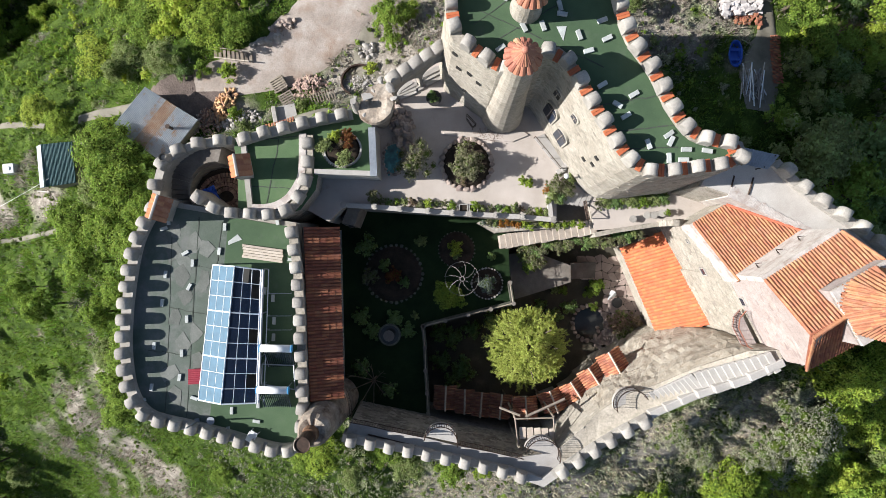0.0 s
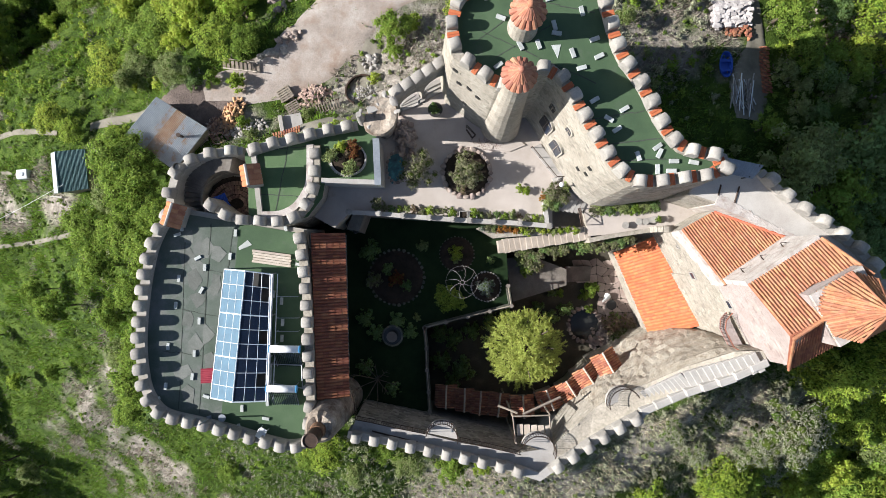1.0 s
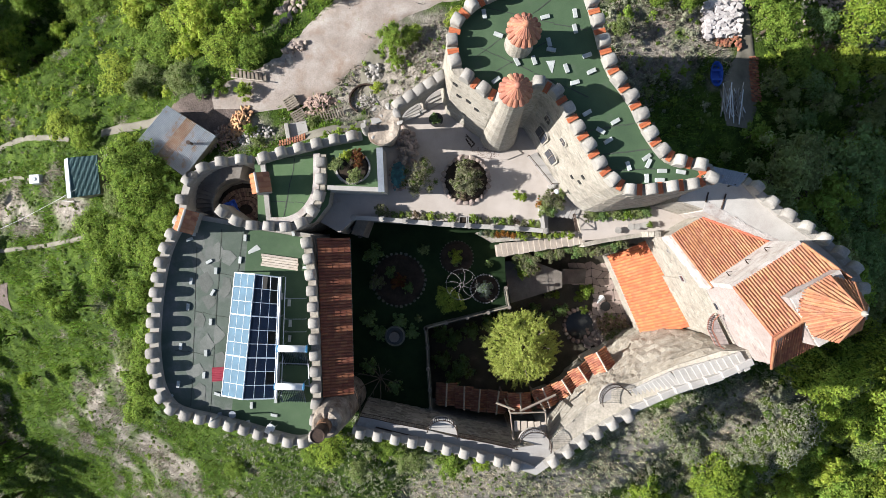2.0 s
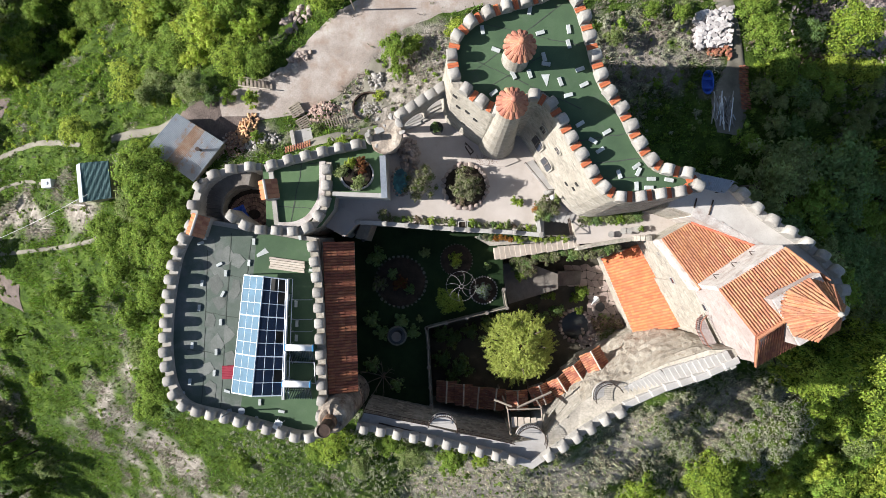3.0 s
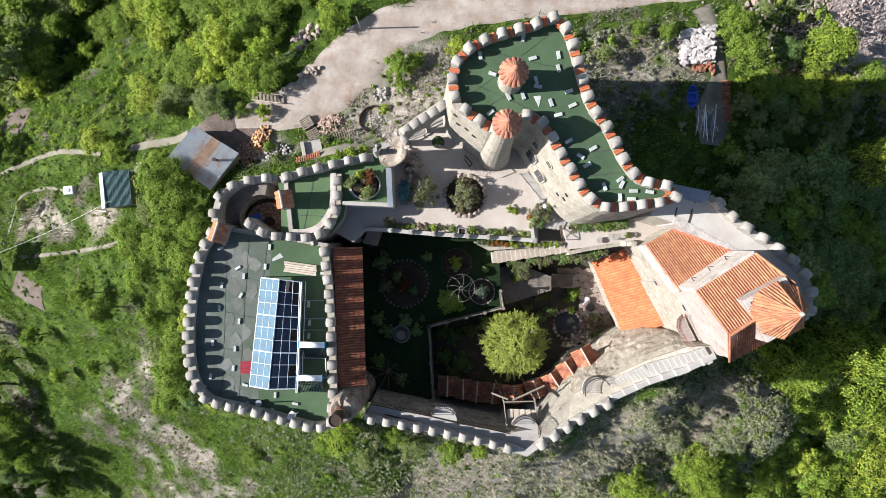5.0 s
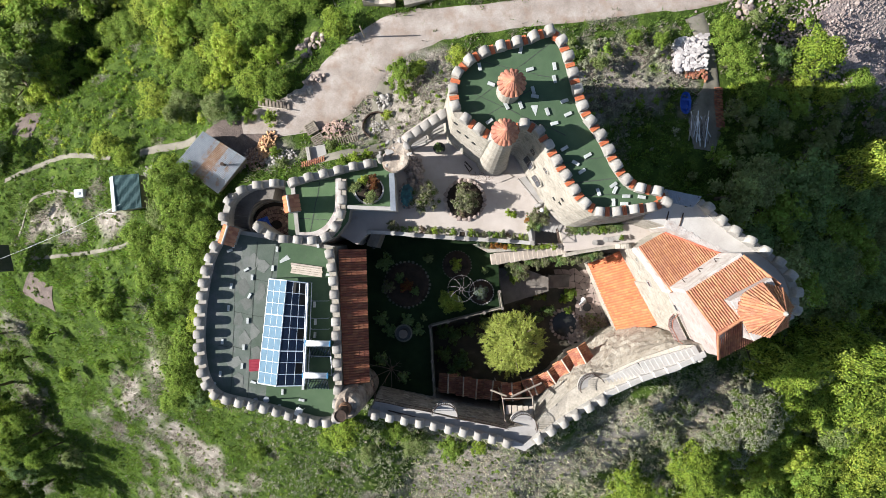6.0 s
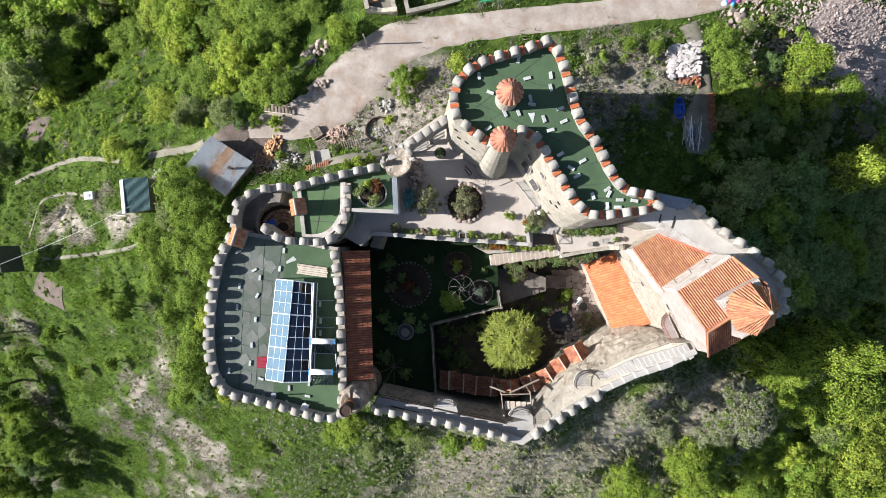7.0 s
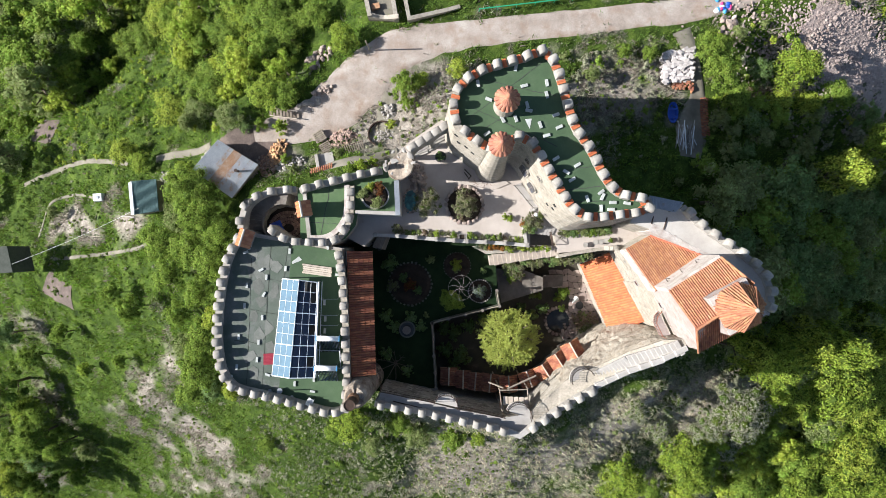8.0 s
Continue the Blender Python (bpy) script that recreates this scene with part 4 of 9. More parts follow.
# the sheet goes on to the horizon
rim = [grid[0][i] for i in range(nx)] + [grid[j][nx - 1] for j in range(1, ny)] + [grid[ny - 1][i] for i in range(nx - 2, -1, -1)] + [grid[j][0] for j in range(ny - 2, 0, -1)]
far = 1.0
for k in (1.6, 4, 12, 30):
    nxt = [bm.verts.new((v.co.x * k / far, v.co.y * k / far, v.co.z * 0.6 - 22)) for v in rim]
    for i in range(len(rim)):
        bm.faces.new((rim[i], rim[(i + 1) % len(rim)], nxt[(i + 1) % len(rim)], nxt[i]))
    rim, far = nxt, k
hill = tagged(part("ground", bm, GROUND, smooth=True), "steep grassy hillside with dry stony patches round the castle", "ground", "", "structure")
dry_at = hill.data.attributes.new("dryness", "FLOAT", "POINT")
dry_at.data.foreach_set("value", [min(1.2, max(-0.6, dryness(v.co.x, v.co.y) - 0.25)) for v in hill.data.vertices])


BARE = [((-20.5, 12.7), (-15.6, 11.3), 1.5)]                         # lines and half-widths that stay free of growth


def ribbon(name, line, half, mat, label, category, lift=0.12, kind="structure", k=6, ragged=0.12, across=6):
    """A strip of other ground laid along a line on the hill."""
    each = half if isinstance(half, list) else [half] * len(line)
    BARE.extend((a, b, (g + h) / 2) for a, b, g, h in zip(line, line[1:], each, each[1:]))
    pts = smooth_line(line, k=k)
    hs = [half] * len(line) if not isinstance(half, list) else half
    hs = [h[0] for h in smooth_line([(h, 0) for h in hs], k=k)]
    nrm = [Vector(q) - Vector(p) for p, q in zip(offset(pts, 0, False), offset(pts, 1, False))]
    bm, rows = bmesh.new(), []
    for i, (p, d, h) in enumerate(zip(pts, nrm, hs)):
        row = []
        for j in range(across + 1):
            f = 2 * j / across - 1
            if j in (0, across):
                f *= 1 + ragged * noise.noise((p[0] * 0.8, p[1] * 0.8, j * 7 + 2)) * 2
            x, y = p[0] + d.x * h * f, p[1] + d.y * h * f
            row.append(bm.verts.new((x, y, lay(x, y) + (lift if 0 < j < across else -0.05))))
        rows.append(row)
    for a, b in zip(rows, rows[1:]):
        for j in range(across):
            bm.faces.new((a[j], a[j + 1], b[j + 1], b[j]))
    return tagged(part(name, bm, mat, smooth=True), label, category, "", kind)


ribbon("road", ROADLINE, ROAD_HALF, ROAD, "pale gravel road with worn tracks", "road", across=10)

# ---- trees ----
LEAF = [leafy("leaf_bright", (0.2, 0.29, 0.036), (0.36, 0.46, 0.08)), leafy("leaf_mid", (0.15, 0.235, 0.036), (0.28, 0.385, 0.075)), leafy("leaf_deep", (0.125, 0.21, 0.075), (0.24, 0.335, 0.131)), leafy("leaf_olive", (0.17, 0.22, 0.077), (0.31, 0.36, 0.156)), leafy("leaf_yellow", (0.27, 0.35, 0.043), (0.44, 0.51, 0.098))]
LEAFS = LEAF + [leafy("leaf_silver", (0.15, 0.19, 0.16), (0.27, 0.32, 0.28)), leafy("leaf_grey_olive", (0.24, 0.25, 0.175), (0.44, 0.45, 0.335)), leafy("leaf_orange", (0.30, 0.12, 0.03), (0.42, 0.20, 0.05)), leafy("leaf_dry", (0.17, 0.12, 0.085), (0.30, 0.23, 0.17)), leafy("leaf_rust", (0.12, 0.04, 0.02), (0.22, 0.09, 0.04)), leafy("leaf_tussock", (0.06, 0.1, 0.018), (0.13, 0.2, 0.038))]


def leaves(lobes, count, size, mat, seed, droop=0.0, core=None):
    """A crown: small leaf sprays over the shells of many lobes, thickest on top, round a core whose darker green paints
    the inner shade.
    """
    r = np.random.RandomState(seed)
    lb = np.array(lobes)
    w = lb[:, 3] ** 2
    pick = lb[r.choice(len(lb), count, p=w / w.sum())]
    d = r.normal(size=(count, 3))
    d /= np.linalg.norm(d, axis=1)[:, None]
    d[:, 2] = np.where((d[:, 2] < -0.35) | ((d[:, 2] < 0) & (r.rand(count) < 0.35)), -d[:, 2], d[:, 2])
    rad = pick[:, 3]
    q = rad * (1.06 - 0.5 * r.rand(count) ** 2.2) * (1 + 0.2 * np.sin(6 * d[:, 0] + pick[:, 0] * 9) * np.cos(5 * d[:, 1] + pick[:, 1] * 7))
    c = pick[:, :3] + d * q[:, None] * np.stack([np.ones(count), np.ones(count), pick[:, 4]], 1)
    c[:, 2] -= droop * r.rand(count) * rad
    nrm = d + r.normal(size=(count, 3)) * 0.5 + np.array((0, 0, 0.35))
    nrm /= np.linalg.norm(nrm, axis=1)[:, None]
    a = np.cross(nrm, r.normal(size=(count, 3)))
    a /= np.linalg.norm(a, axis=1)[:, None]
    b = np.cross(nrm, a)
    s = (size * (0.55 + 0.9 * r.rand(count)))[:, None]
    tri = np.stack([c - a * s - b * s * 0.4, c + a * s * 0.9 - b * s * (0.1 + 0.4 * r.rand(count, 1)), c + b * s * 0.85 + nrm * s * 0.3], 1).reshape(-1, 3)
    vs, fs = tri.tolist(), np.arange(count * 3).reshape(-1, 3).tolist()
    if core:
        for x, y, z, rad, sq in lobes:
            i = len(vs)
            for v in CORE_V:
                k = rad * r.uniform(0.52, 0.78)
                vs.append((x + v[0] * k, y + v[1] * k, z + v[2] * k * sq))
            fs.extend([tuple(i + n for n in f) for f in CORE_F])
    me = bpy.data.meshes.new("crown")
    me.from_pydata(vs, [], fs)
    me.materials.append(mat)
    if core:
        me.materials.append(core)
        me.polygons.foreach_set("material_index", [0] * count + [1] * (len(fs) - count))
    return me


bm = bmesh.new()
bmesh.ops.create_icosphere(bm, subdivisions=1, radius=1.0)
CORE_V, CORE_F = [tuple(v.co) for v in bm.verts], [tuple(v.index for v in f.verts) for f in bm.faces]
bm.free()


def trunk_mesh(h, r, spread, seed):
    rnd = random.Random(seed)
    bm = bmesh.new()
    top = Vector((rnd.uniform(-0.2, 0.2), rnd.uniform(-0.2, 0.2), h * 0.6))
    rod(bm, (0, 0, -0.6), top, r, 7, r * 0.6)
    for i in range(5):
        a = i * 1.26 + rnd.uniform(-0.3, 0.3)
        rod(bm, top * rnd.uniform(0.6, 1), (spread * 0.6 * math.cos(a), spread * 0.6 * math.sin(a), h * rnd.uniform(0.75, 1.05)), r * 0.5, 5, r * 0.12)
    return mesh_of(bm, BARK, "trunk")


def crown_lobes(rad, h, seed, n=9):
    """Lobes of foliage over an uneven dome."""
    rnd = random.Random(seed)
    out = [(0, 0, h, rad * 0.5, 0.8)]
    ph = rnd.uniform(0, 6.28)
    for i in range(n):
        a, f = i * 2.4 + rnd.uniform(-0.5, 0.5), math.sqrt((i + rnd.random()) / n)
        q = rad * 0.84 * f * (1 + 0.14 * math.sin(3 * a + ph) + 0.08 * math.sin(5 * a + 2 * ph))
        out.append((q * math.cos(a), q * math.sin(a), h + rad * (0.42 * (1 - f * f) - 0.3 * f + rnd.uniform(-0.2, 0.14)), rad * rnd.uniform(0.13, 0.3), rnd.uniform(0.75, 1.05)))
    return out


# core colour: the shade deep in a crown, painted as a darker green
INNER = leafy("inner_leaf_shade", (0.065, 0.105, 0.018), (0.13, 0.19, 0.036), 0.3)
TREES, TALLTREES, BIGTREES, FARTREES, BUSHES = {}, {}, {}, {}, {}
for kind in (0, 1, 2, 3, 4, 6, 10):
    fine = 0.75 if kind == 6 else 1.0
    for v in range(3):
        lobes, seed = crown_lobes(2.4, 4.2, kind * 10 + v, 44), kind * 10 + v
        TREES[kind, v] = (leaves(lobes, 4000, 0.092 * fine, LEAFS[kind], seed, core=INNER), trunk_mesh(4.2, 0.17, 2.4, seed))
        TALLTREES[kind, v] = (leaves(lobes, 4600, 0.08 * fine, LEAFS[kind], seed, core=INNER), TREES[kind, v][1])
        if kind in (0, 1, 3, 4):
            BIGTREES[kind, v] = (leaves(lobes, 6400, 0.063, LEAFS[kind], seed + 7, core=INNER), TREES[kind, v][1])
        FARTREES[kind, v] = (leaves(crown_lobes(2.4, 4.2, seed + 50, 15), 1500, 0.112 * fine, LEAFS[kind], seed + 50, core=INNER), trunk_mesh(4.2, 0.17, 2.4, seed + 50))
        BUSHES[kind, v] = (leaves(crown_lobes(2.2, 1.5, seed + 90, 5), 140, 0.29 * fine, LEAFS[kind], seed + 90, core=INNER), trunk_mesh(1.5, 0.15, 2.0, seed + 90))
TUSSOCKS = {(kind, v): (leaves(crown_lobes(2.2, 1.1, kind * 10 + v + 70, 1), 74, 0.36, LEAFS[kind], kind * 10 + v + 70, core=INNER),) for kind in (0, 1, 2, 3, 4, 6, 10) for v in range(3)}
TREE_LABEL = ["deciduous tree in bright spring leaf", "deciduous tree in fresh green leaf", "dense dark green tree in the shade", "shrubby tree with dull olive leaves", "tree with yellow-green spring leaves", "", "leafless grey-green thorn scrub", "", "", "", "low dark green tussock"]
rt = random.Random(11)


def tree(x, y, size=1.0, kind=1, z=None, squash=1.0, name="tree"):
    v = rt.randrange(3)
    crown, trunk = (BIGTREES if size > 1.15 and (kind, v) in BIGTREES else TALLTREES if size > 0.75 else TREES)[kind, v]
    zz = lay(x, y) if z is None else z
    t = thing(name, (x, y, zz), f"{TREE_LABEL[kind]} on the hillside", "tree", "trees on the hillside")
    m = pose(x, y, zz, 0, 0, rt.uniform(0, 360)) @ Matrix.Diagonal((size, size, size * squash, 1))
    piece("trunk", trunk, m, t)
    piece("crown", crown, m, t)
    return t


GOODS = ((24.96, 22.63), (25.57, 12.59))
SCREE_LINE = ((40.16, 25.72), (50.78, 20.43))
SLOPE = [(-57.9, 20.6), (-48.8, 22.0), (-43.0, 29.4), (-36.1, 30.1), (-32.9, 25.5), (-32.2, 20.3), (-33.4, 16.4), (-35.8, 14.2), (-55.2, 14.8)]
SCRUB = [(24, -14), (33, -12.5), (41, -14), (45.5, -17), (46.5, -24), (43, -29), (37, -24.5), (24, -25)]      # thorn scrub with no trees
FAR = []                          # trees of the closed woods: variant, kind, pose


def wood(box4, count, kinds, lo, hi, gap, keep_off=2.5, road_off=3.5):
    x0, y0, x1, y1 = box4
    done = []
    for _ in range(count * 30):
        if len(done) >= count:
            break
        x, y = rt.uniform(x0, x1), rt.uniform(y0, y1)
        if (hi > 0.3 and in_plan((x, y), SLOPE)) or (hi > 0.5 and in_plan((x, y), SCRUB)) or abs(x) > 74 or seg_dist((x, y), *GOODS) < 2.3 or seg_dist((x, y), *SCREE_LINE) < 3.0 or castle_dist(x, y) < keep_off or road_dist(x, y) < road_off or any(math.hypot(x - a, y - b) < gap for a, b in done):
            continue
        done.append((x, y))
        s = rt.uniform(lo, hi)
        FAR.append((rt.choice(kinds), rt.randrange(3), pose(x, y, lay(x, y), 0, 0, rt.uniform(0, 360)) @ Matrix.Diagonal((s, s, s * rt.uniform(0.8, 1.1), 1))))


def far_woods():
    """The closed woods as one mass of leaves and trunks."""
    co, loops, starts, mats, slot = [], [], [], [], {}
    me = bpy.data.meshes.new("woods")
    nv = nl = 0
    for kind, v, m in FAR:
        for src in (TUSSOCKS if m.to_scale().x < 0.19 else BUSHES if m.to_scale().x < 0.45 else FARTREES)[kind, v]:
            name = src.materials[0].name
            if name not in slot:
                slot[name] = len(slot)
                me.materials.append(src.materials[0])
            c = np.empty(len(src.vertices) * 3, np.float32)
            src.vertices.foreach_get("co", c)
            c = c.reshape(-1, 3) @ np.array(m.to_3x3()).T + np.array(m.translation)
            l = np.empty(len(src.loops), np.int32)
            src.loops.foreach_get("vertex_index", l)
            st = np.empty(len(src.polygons), np.int32)
            src.polygons.foreach_get("loop_start", st)
            co.append(c), loops.append(l + nv), starts.append(st + nl), mats.append(np.full(len(st), slot[name], np.int32))
            nv, nl = nv + len(c), nl + len(l)
    co, loops, starts, mats = (np.concatenate(a) for a in (co, loops, starts, mats))
    me.vertices.add(nv), me.loops.add(nl), me.polygons.add(len(starts))
    me.vertices.foreach_set("co", co.astype(np.float32).ravel())
    me.loops.foreach_set("vertex_index", loops)
    me.polygons.foreach_set("loop_start", starts)
    me.polygons.foreach_set("material_index", mats)
    me.update(calc_edges=True)
    me.validate()
    tagged(new("woods", me), "dense mixed deciduous woods on the steep slopes", "woods", "", "stuff")


# woods, clump by clump: crown place, reach, kind
def grove(rows, scale=0.027, tall=1.0):
    for p, r, k in rows:
        if in_plan(p, SLOPE):
            continue
        tree(*p, r * scale * rt.uniform(0.92, 1.1), k, squash=tall * rt.uniform(0.85, 1.05))


grove([((-28.51, 9.41), 29, 0), ((-26.44, 7.42), 42, 1), ((-28.66, 4.97), 30, 3), ((-25.18, 4.95), 40, 1), ((-23.14, 3.04), 28, 1), ((-30.63, 2.22), 34, 1), ((-26.73, 1.62), 40, 1), ((-24.00, 0.35), 30, 1), ((-29.46, -1.09), 32, 1), ((-25.84, -3.08), 30, 1), ((-29.44, -5.51), 22, 1), ((-26.00, -8.10), 34, 1), ((-28.96, -9.21), 28, 3), ((-27.15, -11.39), 34, 1), ((-29.61, -14.89), 32, 1), ((-26.85, -14.56), 26, 2), ((-24.44, -5.53), 24, 4), ((-24.59, -14.56), 18, 4)])
grove([((-22.32, 22.06), 50, 0), ((-18.05, 25.27), 44, 1), ((-19.80, 27.78), 44, 1), ((-14.40, 27.34), 30, 1), ((-26.53, 20.40), 44, 1), ((-30.27, 27.21), 52, 4), ((-36.37, 31.65), 44, 4), ((-31.27, 23.26), 40, 1), ((-25.34, 26.65), 44, 1), ((-32.53, 18.23), 36, 4), ((-28.36, 16.77), 32, 3), ((-22.96, 15.51), 26, 3), ((-18.94, 17.87), 30, 0), ((-40.10, 30.17), 40, 1), ((-23.55, 28.79), 40, 0)], 0.027, 0.5)
grove([((-44.75, 30.51), 46, 1), ((-50.59, 34.27), 50, 3), ((-54.31, 30.81), 52, 3), ((-60.12, 29.89), 50, 1), ((-64.24, 36.28), 50, 3), ((-53.33, 26.26), 44, 1), ((-60.70, 24.84), 44, 1), ((-50.87, 30.02), 36, 1), ((-46.92, 34.99), 34, 3), ((-48.63, 25.45), 20, 0), ((-55.18, 22.26), 40, 3), ((-59.47, 13.59), 28, 3), ((-38.03, 13.01), 30, 4), ((-35.58, 11.68), 24, 0), ((-41.53, 33.70), 36, 1)], 0.027, 0.62)
grove([((-16.82, 17.65), 22, 1), ((-10.88, 23.59), 28, 0), ((-4.37, 18.66), 24, 1), ((-2.86, 19.39), 16, 0), ((1.16, 20.43), 16, 4), ((-4.16, 16.88), 12, 1), ((-23.07, -23.52), 18, 1), ((-10.95, -18.49), 34, 0), ((-13.48, -20.33), 20, 1), ((-3.40, -21.05), 30, 3), ((-5.62, -18.93), 24, 1), ((0.74, -21.68), 27, 1), ((-8.92, -22.50), 22, 3), ((3.85, -21.61), 16, 0)], 0.027, 0.65)
grove([((-61.30, -26.34), 46, 1), ((-66.24, -22.00), 30, 3), ((-58.40, -28.05), 34, 1), ((-69.62, -35.06), 46, 4), ((-60.24, -22.67), 26, 1), ((-50.70, -9.49), 20, 1), ((-29.20, 15.91), 16, 3), ((-14.70, -11.17), 1, 1), ((-48.95, -14.84), 16, 0), ((-50.45, 6.32), 14, 3), ((-35.50, -5.04), 22, 1), ((-38.77, -3.59), 18, 1), ((-41.69, -12.76), 14, 1)], 0.029, 1.4)
grove([((-58.19, -13.60), 22, 1), ((-64.80, -18.52), 44, 1), ((-64.38, -31.50), 36, 2), ((-65.27, -27.71), 46, 1), ((-66.57, -37.75), 44, 1), ((-62.62, -37.67), 22, 1), ((-59.83, -10.06), 24, 2), ((-72.58, -25.73), 50, 1), ((-55.80, -29.83), 20, 3), ((-74.76, -36.27), 50, 2), ((-63.60, -22.26), 30, 0)], 0.033, 1.25)
grove([((36.50, 20.59), 38, 0), ((27.14, 22.06), 30, 1), ((28.34, 19.87), 28, 1), ((30.54, 24.05), 14, 3), ((29.85, 17.14), 26, 1), ((38.61, 17.01), 26, 4), ((41.62, 17.91), 30, 1), ((35.29, 17.17), 24, 4), ((32.96, 20.21), 22, 2), ((31.73, 14.85), 24, 2), ((21.31, 22.06), 14, 1), ((18.62, 22.33), 14, 1), ((15.25, 19.82), 16, 3)])
grove([((42.81, -12.84), 49, 0), ((48.80, -16.21), 56, 0), ((53.40, -17.85), 69, 0), ((61.19, -20.02), 65, 4), ((51.07, -20.09), 47, 0), ((56.90, -24.46), 58, 3), ((63.01, -28.76), 75, 4), ((69.26, -25.59), 66, 0), ((56.08, -30.58), 59, 0), ((63.50, -36.10), 76, 0), ((70.81, -37.43), 76, 0), ((49.77, -28.27), 40, 1), ((32.65, -26.95), 45, 0), ((35.66, -31.38), 46, 0), ((24.43, -30.15), 46, 0), ((30.93, -34.93), 29, 1), ((65.08, -13.56), 46, 1), ((55.21, -36.90), 64, 0), ((47.23, -36.11), 50, 1), ((57.80, -13.70), 40, 3)], 0.033, 0.85)
grove([((45.86, -11.31), 38, 0), ((50.05, -10.58), 44, 4), ((54.84, -10.02), 45, 0), ((61.88, -9.15), 48, 0), ((66.31, -7.23), 41, 3), ((62.23, -13.37), 48, 4), ((55.56, -14.16), 45, 1)], 0.032, 0.85)
grove([((47.11, 13.01), 40, 0), ((47.26, 9.92), 29, 4), ((45.13, 11.35), 24, 4), ((52.92, 11.29), 32, 1)], 0.027, 1.9)
grove([((40.2, 9.3), 34, 4), ((41.6, 8.3), 24, 3)], 0.027, 2.9)
grove([((37.11, -19.07), 57, 6), ((43.53, -23.38), 46, 6), ((34.91, -21.91), 41, 6), ((29.03, -18.12), 26, 6), ((28.37, -22.67), 27, 6), ((23.46, -18.39), 24, 6), ((46.03, -20.35), 35, 6), ((32.80, -26.79), 25, 6), ((41.68, -27.56), 35, 6)], 0.027, 0.8)
grove([((34.6, -10.3), 44, 4), ((37.6, -9.7), 48, 0), ((40.6, -9.1), 50, 4), ((44.0, -9.8), 50, 0), ((47.6, -10.0), 50, 3), ((51.5, -9.8), 50, 4)], 0.027, 2.35)
wood((26, -4.5, 62, 8.5), 50, [2, 2, 1, 2, 3], 1.1, 1.7, 2.9, 3.5)
wood((28, -12, 46, -5), 14, [2, 3, 2], 0.55, 0.9, 2.0, 3.0)
wood((47, -18, 68, -7), 26, [3, 4, 0, 3], 0.9, 1.4, 2.2)
wood((24, 8, 62, 17), 46, [2, 1, 3, 6], 0.35, 0.75, 1.7, 3.5)
wood((-62, 19, -17, 38), 60, [0, 1, 4, 1], 0.5, 1.0, 2.2, 2.5, 6.0)
wood((-30, 14, -22, 22), 10, [3, 1, 4], 0.3, 0.5, 1.6)
wood((-66, -40, -22, 12), 1300, [10, 10, 10, 2, 3, 10, 1], 0.07, 0.19, 0.55)
wood((-66, -40, -22, 12), 60, [10, 3, 1], 0.19, 0.28, 1.6)
wood((-60, 13, -31, 31), 330, [1, 0, 1, 4, 1, 3], 0.12, 0.3, 0.7, 2.5, 6.0)
wood((-24, -40, 10, -13), 900, [6, 6, 3, 10, 1], 0.08, 0.19, 0.5, 1.2)
wood((-30, -42, 10, -13), 90, [6, 6, 3, 10, 1], 0.19, 0.3, 1.2, 1.5)
wood((-8, -34, 12, -15), 420, [10, 3, 2, 10, 6], 0.07, 0.14, 0.45, 0.8)
wood((8, -38, 42, -11), 900, [6, 6, 6, 3, 3], 0.09, 0.19, 0.5, 1.2)
wood((8, -42, 46, -11), 190, [6, 6, 6, 6, 3], 0.19, 0.38, 0.8, 1.5)
wood((34, -36, 58, -14), 60, [0, 4, 3, 1], 0.6, 1.05, 2.0)
wood((45, -45, 72, -17), 40, [0, 4, 0, 1], 0.9, 1.5, 2.5)
wood((12, 13, 26, 23), 30, [6, 3, 6, 1], 0.19, 0.4, 1.2)
wood((-10, 11, 26, 23), 330, [6, 3, 6, 1, 10], 0.08, 0.19, 0.5, 1.0, 3.0)
wood((-56, -2, -30, 12), 200, [6, 3, 10, 1], 0.07, 0.17, 0.5)
wood((28, 13, 62, 30), 90, [1, 3, 0, 4, 6], 0.15, 0.42, 1.2)
wood((-70, 8, -54, 40), 14, [1, 3, 1], 1.1, 1.8, 3.6)
wood((-52, 34, -12, 44), 10, [1, 0, 3], 1.1, 1.8, 3.6)

far_woods()

# ---- low growth on the slopes ----
TUFT = [leafy("herb_green", (0.078, 0.135, 0.026), (0.16, 0.23, 0.052), 0.5), leafy("herb_bright", (0.1, 0.178, 0.022), (0.19, 0.285, 0.05), 0.45), leafy("herb_dry", (0.21, 0.18, 0.15), (0.38, 0.335, 0.295), 0.4), leafy("herb_grey", (0.17, 0.19, 0.125), (0.34, 0.365, 0.26), 0.45), leafy("herb_straw", (0.36, 0.31, 0.235), (0.6, 0.54, 0.43), 0.5), leafy("herb_pale", (0.26, 0.285, 0.17), (0.5, 0.52, 0.355), 0.55)]
TUFT_NAME = [("green_herbs", "patchy green herbs and grass on the hillside"), ("bright_grass", "bright spring grass on the hillside"), ("dry_grass", "dry straw-coloured grass and stalks on the slope"), ("grey_scrub", "low grey-green scrub on the slope"), ("straw_grass", "pale straw on the bare south flank"), ("pale_scrub", "pale grey-green herbs on the south flank")]


def field(fn):
    """A value on the ground's grid, to be read at many places at once."""
    g = np.array([[fn(-HALF_X + i * STEP_G, -HALF_Y + j * STEP_G) for i in range(nx)] for j in range(ny)])
    return lambda x, y: g[((y + HALF_Y) / STEP_G + 0.5).astype(int), ((x + HALF_X) / STEP_G + 0.5).astype(int)]


